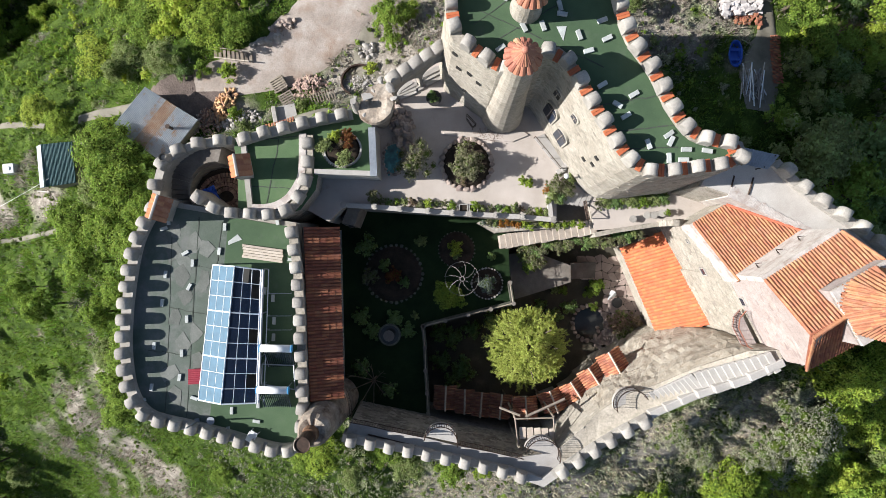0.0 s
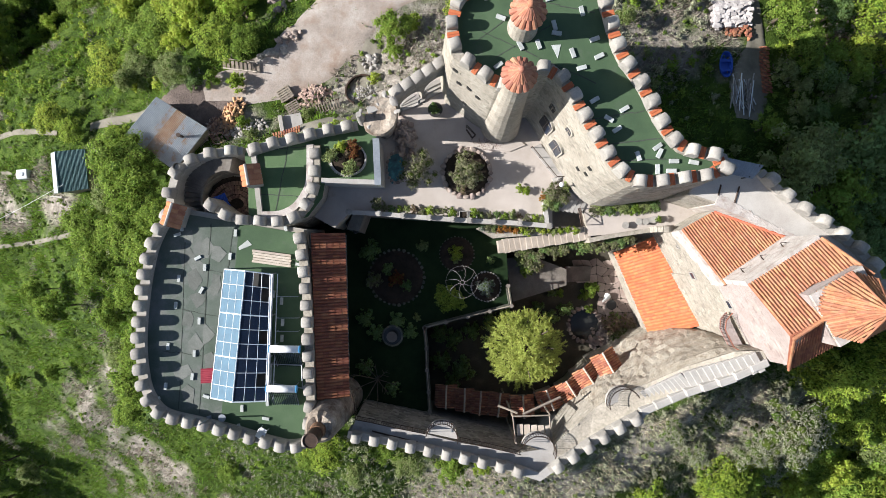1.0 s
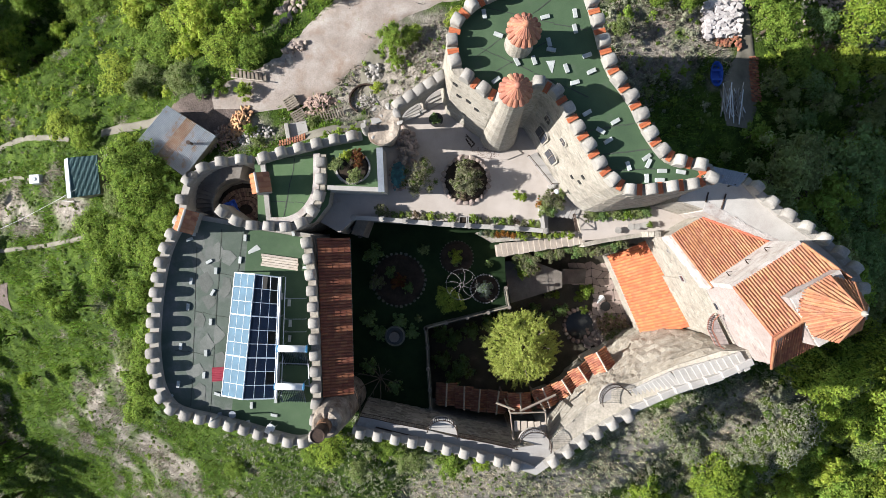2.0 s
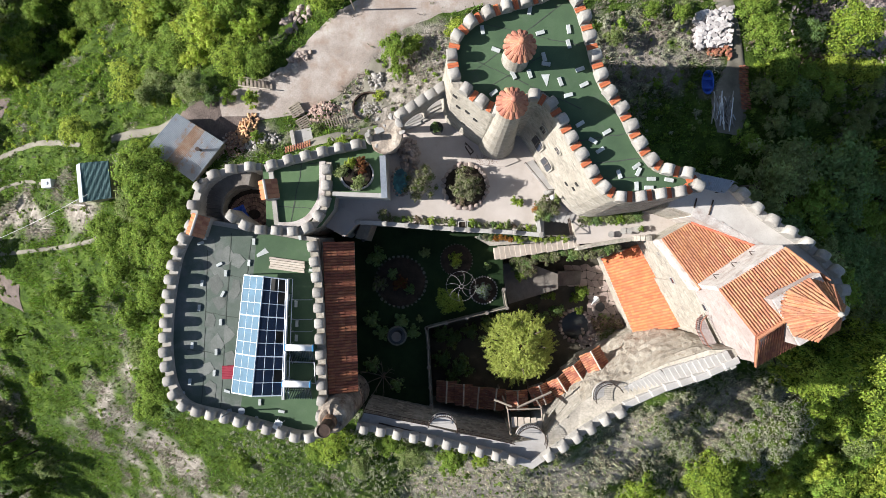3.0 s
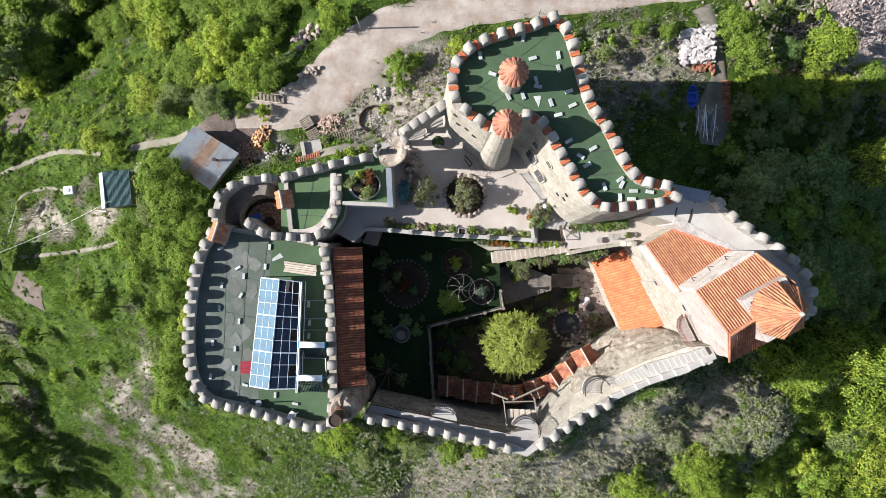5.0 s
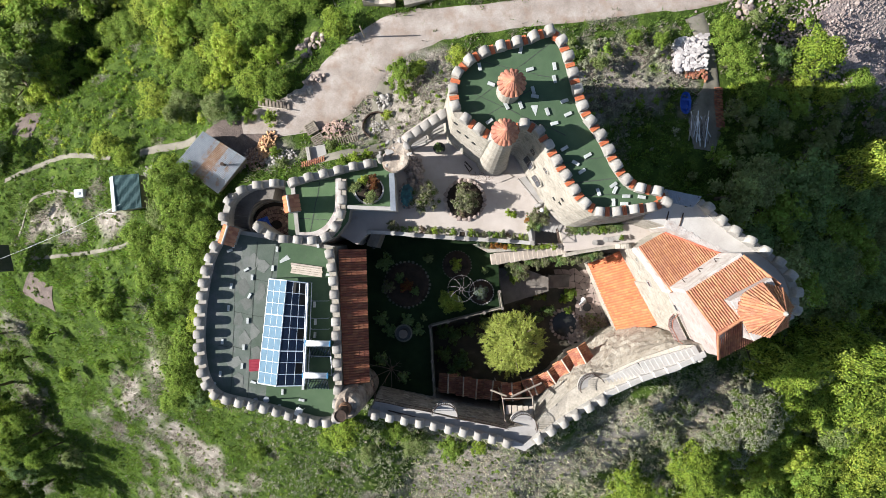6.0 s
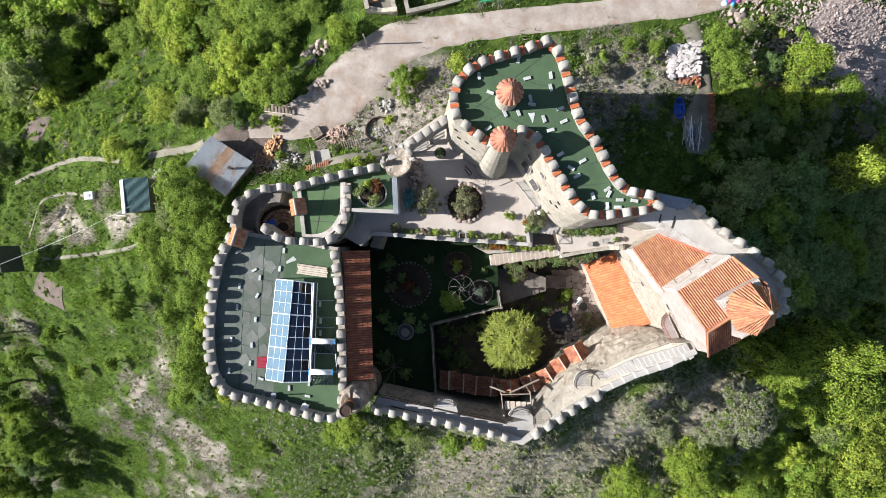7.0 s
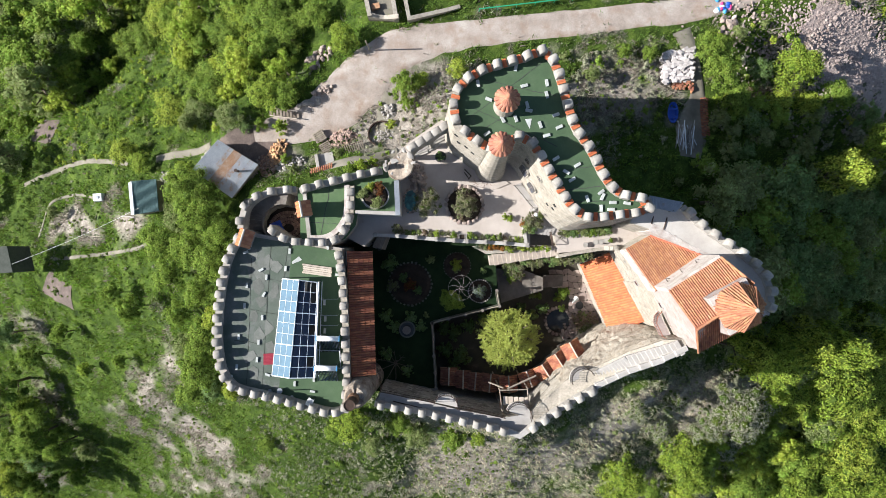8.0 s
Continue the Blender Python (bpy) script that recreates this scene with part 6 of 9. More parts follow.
# ---- glass roof lantern on the west deck ----
lantern = thing("roof_lantern", (*(-13.42, -5.27), WEST), "long gabled glass roof lantern with white bars", "roof lantern")
RA, RB = Vector((*(-12.40, -1.04), 3.35)), Vector((*(-13.21, -9.24), 3.35))
WA, WB = Vector((*(-13.99, -0.96), 2.5)), Vector((*(-14.88, -9.18), 2.5))
EA, EB = Vector((*(-11.00, -1.26), 2.75)), Vector((*(-11.30, -9.32), 2.75))
for lo_a, lo_b, mat, cols, barm in ((WA, WB, PANE, 3, GALVBAR), (EA, EB, DARKPANE, 3, GALVBAR)):
    rows_n = 9
    at = lambda u, v: (lo_a.lerp(lo_b, v)).lerp(RA.lerp(RB, v), u)
    for i in range(rows_n):
        for j in range(cols):
            if mat is DARKPANE and (i, j) in ((0, 0), (1, 0), (0, 1), (4, 0), (7, 0)):
                continue                      # panes taken out
            c = [at((j + 0.04) / cols, (i + 0.03) / rows_n), at((j + 0.96) / cols, (i + 0.03) / rows_n), at((j + 0.96) / cols, (i + 0.97) / rows_n), at((j + 0.04) / cols, (i + 0.97) / rows_n)]
            nrm = (c[1] - c[0]).cross(c[3] - c[0]).normalized() * 0.012
            bm = bmesh.new()
            hi = [bm.verts.new(p + nrm) for p in c]
            lo = [bm.verts.new(p - nrm) for p in c]
            bm.faces.new(hi), bm.faces.new(lo[::-1])
            for k in range(4):
                bm.faces.new((hi[k], lo[k], lo[(k + 1) % 4], hi[(k + 1) % 4]))
            part("pane", bm, mat, lantern)
    for i in range(rows_n + 1):
        bm = bmesh.new()
        rod(bm, at(0, i / rows_n), at(1, i / rows_n), 0.045 if i % 3 == 0 else 0.022, 5)
        part("rafter", bm, barm, lantern)
    for j in range(cols + 1):
        bm = bmesh.new()
        rod(bm, at(j / cols, 0), at(j / cols, 1), 0.045 if j in (0, cols) else 0.02, 5)
        part("purlin", bm, barm, lantern)
for k in range(4):
    for a, b in ((WA, WB), (EA, EB)):
        p = a.lerp(b, k / 3)
        bm = bmesh.new()
        rod(bm, (p.x, p.y, WEST), p, 0.045, 6)
        part("post", bm, GALV, lantern)
bm = bmesh.new()
rod(bm, EA + Vector((0.12, 0, -0.05)), EB + Vector((0.12, 0, -0.05)), 0.08, 8)
part("gutter", bm, GALV, lantern, "round grey gutter")
for k in range(12):                       # lattice under the open eaves
    p, q = EA.lerp(EB, k / 12), EA.lerp(EB, (k + 1) / 12)
    bm = bmesh.new()
    rod(bm, p - Vector((0, 0, 0.04 + 0.55 * (k % 2))), q - Vector((0, 0, 0.59 - 0.55 * (k % 2))), 0.018, 5)
    part("brace", bm, GALVBAR, lantern)
bm = bmesh.new()
rod(bm, EA - Vector((-0.3, 0, 0.6)), EB - Vector((-0.3, 0, 0.6)), 0.03, 6)
part("lower_rail", bm, GALVBAR, lantern)
# solid dark sheet on the deck: painted shade under the glass
bm = bmesh.new()
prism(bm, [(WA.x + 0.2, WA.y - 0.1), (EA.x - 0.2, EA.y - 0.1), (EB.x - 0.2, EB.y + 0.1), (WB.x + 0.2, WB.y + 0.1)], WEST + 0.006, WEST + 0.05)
part("well", bm, DARK, lantern, "dark sheet painted as the shade below the glass")

# ---- solar water heaters ----
def water_heater(x, y, rz):
    t = thing("solar_water_heater", (x, y, WEST), "solar water heater with a white tank over dark glass tubes", "water heater", "water heaters on the deck")
    M = pose(x, y, WEST, 0, 0, rz)
    bm = bmesh.new()
    rod(bm, (-0.93, 0, 1.55), (0.93, 0, 1.55), 0.23, 18)
    bmesh.ops.transform(bm, verts=bm.verts, matrix=M)
    part("tank", bm, TANK, t, "glossy white tank", True)
    for s in (-1, 1):
        bm = bmesh.new()
        rod(bm, (s * 0.93, 0, 1.55), (s * 0.98, 0, 1.55), 0.24, 18)
        bmesh.ops.transform(bm, verts=bm.verts, matrix=M)
        part("tank_cap", bm, BLUECAP, t)
        bm = bmesh.new()
        rod(bm, (s * 0.8, 0.15, 0), (s * 0.8, 0.05, 1.45), 0.025), rod(bm, (s * 0.8, -1.35, 0.12), (s * 0.8, 0.05, 1.4), 0.025), rod(bm, (s * 0.8, -1.35, 0.0), (s * 0.8, -1.35, 0.15), 0.025)
        bmesh.ops.transform(bm, verts=bm.verts, matrix=M)
        part("leg", bm, GALV, t)
    for k in range(15):
        bm = bmesh.new()
        rod(bm, (-0.84 + k * 0.12, -0.12, 1.42), (-0.84 + k * 0.12, -1.35, 0.15), 0.029, 6)
        bmesh.ops.transform(bm, verts=bm.verts, matrix=M)
        part("glass_tube", bm, DARKPANE, t)
    return t


BLUECAP = material("blue_cap", [(0.3, (0.05, 0.25, 0.5)), (0.7, (0.08, 0.34, 0.62))], 2, 10, 0.4, 0, 0.05)
water_heater(*(-10.07, -5.99), -1)
water_heater(*(-10.27, -8.50), -1)
# low frame between the heaters
bm = bmesh.new()
q = [(-11.20, -7.14), (-9.24, -7.21), (-9.17, -8.71), (-11.23, -8.37)]
for a, b in zip(q, q[1:] + q[:1]):
    rod(bm, (*a, 1.8), (*b, 1.8), 0.04, 6), rod(bm, (*a, WEST), (*a, 1.8), 0.04, 6)
single("low_pipe_rack", bm, GALV, "low frame of grey pipes beside the water heaters", "frame")
for k, p in enumerate(((-10.76, -2.75), (-10.76, -4.14), (-10.76, -5.01))):
    bm = bmesh.new()
    rod(bm, (p[0] - 0.1, p[1], WEST + 0.55), (p[0] + 1.3, p[1], WEST + 0.5), 0.025), rod(bm, (p[0] + 1.3, p[1], WEST), (p[0] + 1.3, p[1], WEST + 0.52), 0.025), rod(bm, (p[0] - 0.1, p[1], WEST), (p[0] - 0.1, p[1], WEST + 0.56), 0.025)
    single("pipe_rail", bm, GALV, "thin pipe rail across the green deck", "rail", "pipe rails")
# planks
planks = thing("plank_pile", (*(-11.28, -0.21), WEST), "pile of long pale planks on the green deck", "planks")
pa, pb = Vector((-12.55, -0.11)), Vector((-10.01, -0.46))
for k in range(5):
    d = (pb - pa)
    off = Vector((-d.y, d.x)).normalized() * (0.17 * (k - 2)) + d.normalized() * rs.uniform(-0.1, 0.1)
    c = (pa + pb) / 2 + off
    bm = bmesh.new()
    box(bm, c.x, c.y, WEST + 0.1 + (0.07 if k % 2 else 0), d.length * rs.uniform(0.96, 1.02), 0.15, 0.07, math.degrees(math.atan2(d.y, d.x)), 0.008)
    part("plank", bm, PALEWOOD, planks)
for f in (0.2, 0.8):
    c = pa.lerp(pb, f)
    bm = bmesh.new()
    box(bm, c.x, c.y, WEST + 0.035, 0.1, 0.8, 0.07, 98)
    part("bearer", bm, WOOD, planks)
# red corrugated sheet
bm = bmesh.new()
q = (-15.44, -7.95)
rows = []
for k in range(25):                        # one corrugated sheet
    h = WEST + 0.2 + 0.02 * math.sin(k * math.pi / 1.5)
    rows.append([bm.verts.new((q[0] + s * 0.45, q[1] + 0.48 - k * 0.04 + 0.02 * s, h + d)) for s, d in ((-1, 0), (1, 0), (1, -0.012), (-1, -0.012))])
for a, b in zip(rows, rows[1:]):
    for k in range(4):
        bm.faces.new((a[k], a[(k + 1) % 4], b[(k + 1) % 4], b[k]))
bm.faces.new(rows[0]), bm.faces.new(rows[-1][::-1])
sheet = thing("red_sheet", (*q, WEST), "dark red corrugated sheet lying on a box beside the glass roof", "sheet")
part("sheet", bm, REDSHEET, sheet)
bm = bmesh.new()
box(bm, q[0], q[1], WEST + 0.09, 0.6, 0.6, 0.17, 0, 0.01)
part("box", bm, DARK, sheet)
# plastic chair
def plastic_chair(x, y, z, rz):
    t = thing("plastic_chair", (x, y, z), "white plastic garden chair on the green deck", "chair")
    M = pose(x, y, z, 0, 0, rz)
    def add(name, f):
        bm = bmesh.new()
        f(bm)
        bmesh.ops.transform(bm, verts=bm.verts, matrix=M)
        part(name, bm, WHITE, t)
    add("seat", lambda b: box(b, 0, 0, 0.42, 0.46, 0.46, 0.03, 0, 0.01))
    add("backrest", lambda b: box(b, 0, 0.25, 0.66, 0.46, 0.03, 0.46, 0, 0.01, (-12, 0)))
    for s in (-1, 1):
        add("armrest", lambda b: box(b, s * 0.25, 0.03, 0.63, 0.05, 0.44, 0.03, 0, 0.008))
        for u in (-1, 1):
            add("leg", lambda b: rod(b, (s * 0.24, u * 0.22, 0), (s * 0.21, u * 0.2, 0.42), 0.022, 6))
    return t


plastic_chair(*(-11.79, -11.54), WEST, 150)
# posts and cable by the lantern's south end
bm = bmesh.new()
p = (-15.38, -10.75)
rod(bm, (*p, WEST), (p[0] + 0.05, p[1] + 0.05, WEST + 1.9), 0.05, 8), box(bm, p[0], p[1], WEST + 0.06, 0.3, 0.3, 0.12, 10, 0.02)
single("steel_post", bm, GALV, "grey steel post standing on the deck", "post")
bm = bmesh.new()
p = (-14.46, -10.69)
bmesh.ops.create_cone(bm, cap_ends=True, segments=14, radius1=0.12, radius2=0.25, depth=0.3, matrix=pose(p[0], p[1], WEST + 0.15))
single("bucket", bm, GALV, "grey metal bucket by the parapet", "bucket")

# ---- chimney tower at the south end of the west block ----
ct = thing("chimney_tower", (-7.6, -10.6, -5), "round grey stone corner tower with a rusty iron flue", "tower")
bm = bmesh.new()
n = 22
rows = [[bm.verts.new((cx + r * (1 + 0.06 * noise.noise((k * 0.8, z, 6))) * math.cos(k * 6.2832 / n), cy + r * math.sin(k * 6.2832 / n), z + (0.2 * noise.noise((k * 0.9, 3, 1)) if z > 3 else 0))) for k in range(n)] for r, z, cx, cy in ((1.5, -5.4, -7.45, -10.5), (1.35, -2, -7.5, -10.55), (1.18, 1.5, -7.58, -10.6), (1.0, 3.6, -7.65, -10.7), (0.8, 3.9, -7.68, -10.72), (0.3, 3.8, -7.7, -10.75))]
for a, b in zip(rows, rows[1:]):
    for k in range(n):
        bm.faces.new((a[k], a[(k + 1) % n], b[(k + 1) % n], b[k]))
bm.faces.new(rows[0][::-1]), bm.faces.new(rows[-1])
part("wall", bm, SOOTSTONE, ct)
RUST = material("rust_stain", [(0.3, (0.07, 0.035, 0.02)), (0.6, (0.17, 0.09, 0.05)), (0.75, (0.24, 0.18, 0.14))], 2.4, 12, 0.9, 0.3, 0.2)
bm = bmesh.new()
bmesh.ops.create_cone(bm, cap_ends=True, segments=18, radius1=0.52, radius2=0.43, depth=0.6, matrix=pose(-7.78, -10.85, 4.1))
part("flue_base", bm, RUST, ct, "rust-stained collar")
bm = bmesh.new()
bmesh.ops.create_cone(bm, cap_ends=False, segments=18, radius1=0.42, radius2=0.42, depth=1.5, matrix=pose(-7.85, -10.92, 5.0))
part("flue", bm, IRON, ct, "dark rusty iron flue")
bm = bmesh.new()
bmesh.ops.create_cone(bm, cap_ends=True, segments=18, radius1=0.4, radius2=0.4, depth=0.04, matrix=pose(-7.85, -10.92, 5.7))
part("flue_cap", bm, IRON, ct, "dark iron lid")
bm = bmesh.new()
for k in range(18):
    a0, a1 = k * 0.349, (k + 1) * 0.349
    rod(bm, (-7.85 + 0.44 * math.cos(a0), -10.92 + 0.44 * math.sin(a0), 5.75), (-7.85 + 0.44 * math.cos(a1), -10.92 + 0.44 * math.sin(a1), 5.75), 0.035, 5)
part("rim", bm, IRON, ct)

# ---- small tiled gables over the stair gates ----
def tiled_gable(a, b, z, half, drop, label, base):
    """A short gabled roof on a wall, ridge from a to b."""
    t = thing("tiled_gable", (*a, base), label, "roof", "tiled gables")
    a, b = Vector((*a, z)), Vector((*b, z))
    d = (b - a).normalized()
    s = Vector((d.y, -d.x, 0))
    # sunward slope in brighter orange, far slope duller: sun and shade painted into the tiles
    for k, mat, wide in ((1, ORANGE, 0.7), (-1, TILE, 1.2)):
        bm = bmesh.new()
        e = s * half * k - Vector((0, 0, drop))
        tile_roof(bm, a + e * wide, b + e * wide, b, a, 0.3, 0.45, 0.012)
        tagged(part("roof_tiles", bm, mat, t), kind="stuff")
    bm = bmesh.new()
    rod(bm, a, b, 0.09, 8)
    part("ridge", bm, STEP, t, "pale mortar ridge")
    bm = bmesh.new()
    c = (a + b) / 2
    box(bm, c.x, c.y, (base + z - drop) / 2, (b - a).length * 0.9, half * 1.3, z - drop - base, math.degrees(math.atan2(d.y, d.x)))
    part("wall", bm, PLASTER, t)
    return t


tiled_gable((-16.90, 3.21), (-17.36, 1.77), 3.55, 0.62, 0.42, "small gabled roof of orange clay tiles over the west gate", -0.5)
tiled_gable((-12.16, 5.52), (-11.93, 4.22), 4.3, 0.62, 0.45, "small gabled roof of orange clay tiles over the stair gate", 0.5)
# wall on the north deck's west side, below the second gable
bm = bmesh.new()
wall_line(bm, [(*(-12.01, 6.55), 2.55), (*(-11.50, 1.90), 2.55)], -1, -0.32)
tagged(part("wall_stair", bm, PLASTER), "low rendered wall between the stair court and the north deck", "wall", "", "structure")
# curved stair
cs = thing("curved_stair", (*(-14.61, 4.06), -0.6), "curved concrete stair round the sunk yard", "stair")
ctr = Vector((-14.24, 3.74))
for k in range(16):
    a0, a1 = radians(200 - k * 7.6), radians(200 - (k + 0.94) * 7.6)
    z = -0.3 + k * 0.155
    bm = bmesh.new()
    prism(bm, [(ctr.x + r * 1.16 * math.cos(a), ctr.y + r * 0.95 * math.sin(a)) for a, r in ((a0, 1.75), (a0, 3.35), (a1, 3.35), (a1, 1.75))], -0.8, z + 0.02)
    part("step", bm, LANDM, cs)
bm = bmesh.new()
pit = [(ctr.x + 1.95 * math.cos(radians(a)), ctr.y + 1.6 * math.sin(radians(a))) for a in range(0, 360, 24)]
prism(bm, pit, -0.75, -0.55)
tagged(part("yard_floor", bm, SOIL), "dark floor of the sunk yard", "floor", "", "structure")
bm = bmesh.new()
arcw = [(ctr.x + 1.95 * math.cos(radians(a)), ctr.y + 1.62 * math.sin(radians(a)), 0.5) for a in range(95, 335, 15)]
wall_line(bm, arcw, -0.8, -0.14)
tagged(part("wall_yard", bm, DULL_SHADE_FACE), "thin curved wall round the sunk yard", "wall", "", "structure")
# brick stacks in the yard
bm = bmesh.new()
box(bm, 0, 0, 0.05, 0.26, 0.13, 0.1, 0, 0.006)
BRICKM = mesh_of(bm, BRICK, "brick")
OLDBRICK = material("old_brick", [(0.3, (0.13, 0.075, 0.055)), (0.7, (0.26, 0.165, 0.125))], 2.5, 14, 0.9, 0.3, 0.25, vary=0.4)
bm = bmesh.new()
box(bm, 0, 0, 0.05, 0.26, 0.13, 0.1, 0, 0.006)
OLDBRICKM = mesh_of(bm, OLDBRICK, "brick")
yard = ctr + Vector((0.05, -0.3))
stack = thing("brick_stack", (ctr.x + 0.4, ctr.y, -0.55), "curved stacks of old bricks in the sunk yard", "bricks")
for r in range(4):
    n = 18 + r * 7
    for k in range(n):
        a = radians(150 - k * 265 / n + r * 3.7)
        for tier in range(1 + r % 2 + (k // 5 + r) % 2):
            piece("brick", OLDBRICKM, pose(yard.x + (0.62 + r * 0.33) * math.cos(a), yard.y + (0.5 + r * 0.3) * math.sin(a), -0.55 + tier * 0.11, 0, 0, math.degrees(a) + rs.uniform(-7, 7)), stack)
bm = bmesh.new()
bmesh.ops.create_grid(bm, x_segments=14, y_segments=10, size=0.5, matrix=pose(-15.15, 3.5, -0.2, 0, 0, 25))
for v in bm.verts:
    v.co.x += 0.14 * noise.noise((v.co.x * 2.5, v.co.y * 2.5, 1))
    v.co.z += 0.28 * abs(noise.noise((v.co.x * 4, v.co.y * 4, 2))) + 0.1 * noise.noise((v.co.x * 9, v.co.y * 9, 3))
bmesh.ops.solidify(bm, geom=bm.faces[:], thickness=0.01)
single("blue_tarpaulin", bm, BLUE, "crumpled blue tarpaulin over the bricks in the sunk yard", "tarpaulin")
# urn-like flue on the bastion
bm = bmesh.new()
p = (-17.01, 5.59)
bmesh.ops.create_cone(bm, cap_ends=False, segments=14, radius1=0.3, radius2=0.22, depth=1.0, matrix=pose(p[0], p[1], 2.2))
bmesh.ops.create_cone(bm, cap_ends=True, segments=14, radius1=0.16, radius2=0.16, depth=0.05, matrix=pose(p[0], p[1], 2.5))
single("stone_flue", bm, MERLON, "round stone flue on the bastion parapet", "chimney")

# ---- plants and stones ----
SHRUBS = {}


OLIVE = leafy("leaf_garden_olive", (0.15, 0.155, 0.09), (0.28, 0.28, 0.175))


def shrub_mesh(kind, v):
    if (kind, v) not in SHRUBS:
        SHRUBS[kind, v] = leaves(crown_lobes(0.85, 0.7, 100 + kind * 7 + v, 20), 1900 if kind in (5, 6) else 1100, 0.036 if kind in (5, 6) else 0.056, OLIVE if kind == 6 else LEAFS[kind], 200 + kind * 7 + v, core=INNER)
    return SHRUBS[kind, v]


bm = bmesh.new()
for i in range(6):
    rod(bm, (0, 0, -0.05), (0.45 * math.cos(i * 1.05), 0.45 * math.sin(i * 1.05), 0.7), 0.03, 5, 0.008)
STEMS = mesh_of(bm, BARK, "stem")
rp = random.Random(21)


def shrub(at, z, r, kind, label, category="shrub", group="", squash=1.0):
    x, y = at
    t = thing("shrub", (x, y, z), label, category, group)
    m = pose(x, y, z, 0, 0, rp.uniform(0, 360)) @ Matrix.Diagonal((r, r, r * squash, 1))
    piece("stem", STEMS, m, t)
    piece("foliage", shrub_mesh(kind, rp.randrange(3)), m, t)
    return t


def rock_mesh(seed, mat, sub=1):
    r = random.Random(seed)
    bm = bmesh.new()
    bmesh.ops.create_icosphere(bm, subdivisions=sub + 1 if sub > 1 else 2, radius=0.5)
    cut = [(Vector((r.gauss(0, 1), r.gauss(0, 1), r.gauss(0, 1))).normalized(), r.uniform(0.26, 0.38)) for _ in range(11)]
    for v in bm.verts:
        d = v.co.normalized()
        v.co = d * min([0.5] + [h / max(0.05, d.dot(c)) for c, h in cut if d.dot(c) > 0.3])
        v.co.z *= 0.75
    if sub == 1:
        bmesh.ops.dissolve_limit(bm, angle_limit=0.25, verts=bm.verts, edges=bm.edges)
    return mesh_of(bm, mat, "stone")


ROCKS = [rock_mesh(i, ROCK) for i in range(6)]
SHADED_ROCKS = [rock_mesh(40 + i, SHADED_STONE) for i in range(4)]
PALES = [rock_mesh(20 + i, PALEROCK) for i in range(5)]


def stone_heap(name, label, at, z, rx, ry, n, lo, hi, meshes, rz=0, rise=0.4, category="stones"):
    t = thing(name, (*at, z), label, category)
    for k in range(n):
        a, q = rp.uniform(0, 6.28), math.sqrt(rp.random())
        u, v = rx * q * math.cos(a), ry * q * math.sin(a)
        c, s = math.cos(radians(rz)), math.sin(radians(rz))
        sz = rp.uniform(lo, hi)
        piece("stone", rp.choice(meshes), pose(at[0] + u * c - v * s, at[1] + u * s + v * c, z + (1 - q) * rise + sz * 0.2, rp.uniform(-25, 25), rp.uniform(-25, 25), rp.uniform(0, 360)) @ Matrix.Diagonal((sz * rp.uniform(0.8, 1.3), sz, sz, 1)), t)
    return t


def ring_bed(at, z, r, label, n, size, meshes, soil=True, low=0.15):
    t = thing("round_bed", (*at, z), label, "flower bed")
    if soil:
        bm = bmesh.new()
        bmesh.ops.create_cone(bm, cap_ends=True, segments=24, radius1=r, radius2=r * 0.8, depth=low * 2, matrix=pose(*at, z + low * 0.8))
        part("soil", bm, SOIL, t)
    for k in range(n):
        a = k * 6.2832 / n
        s = size * rp.uniform(0.8, 1.25)
        piece("stone", rp.choice(meshes), pose(at[0] + r * math.cos(a), at[1] + r * math.sin(a), z + s * 0.25, rp.uniform(-15, 15), rp.uniform(-15, 15), math.degrees(a) + 90) @ Matrix.Diagonal((s * 1.25, s, s * 0.9, 1)), t)
    return t


# ---- plaza ----
ring_bed((1.53, 5.48), 0, 1.62, "round plaza bed edged with pinkish boulders", 24, 0.44, ROCKS)
shrub((1.51, 5.60), 0.2, 1.6, 6, "dense grey-olive shrub in the round plaza bed", squash=1.1)
shrub((1.51, 5.17), 0.2, 1.3, 6, "dense grey-olive shrub in the round plaza bed", squash=0.9)
shrub((1.59, 4.93), 0.15, 0.9, 8, "dry brown undergrowth in the round plaza bed", squash=0.5)
shrub((-1.74, 5.60), 0, 1.65, 6, "loose grey-green olive bush on the plaza", squash=1.2)
shrub((5.49, 4.25), 0, 0.45, 0, "small bright green bush on the plaza")
shrub((5.12, 4.40), 0, 0.4, 0, "small bright green bush on the plaza")
bm = bmesh.new()
bmesh.ops.create_cone(bm, cap_ends=True, segments=20, radius1=0.42, radius2=0.5, depth=0.5, matrix=pose(*(-0.58, 9.67), 0.25))
single("round_planter", bm, DARK, "round black planter on the plaza", "planter")
shrub((-0.65, 9.70), 0.4, 0.5, 2, "dark clipped shrub in a black planter", squash=0.6)
stone_heap("rockery", "rockery of brown boulders beside the pool", (-2.63, 7.85), 0, 0.72, 1.55, 62, 0.3, 0.62, ROCKS, 14, 0.7)
bm = bmesh.new()
prism(bm, [(-3.72, 6.54), (-2.88, 6.90), (-2.63, 6.06), (-2.85, 5.15), (-3.51, 4.71), (-3.80, 5.51)], 0.01, 0.16)
pool = thing("garden_pool", (*(-3.25, 5.88), 0), "small turquoise-painted garden pool among rocks", "pool")
part("basin", bm, POOL, pool)
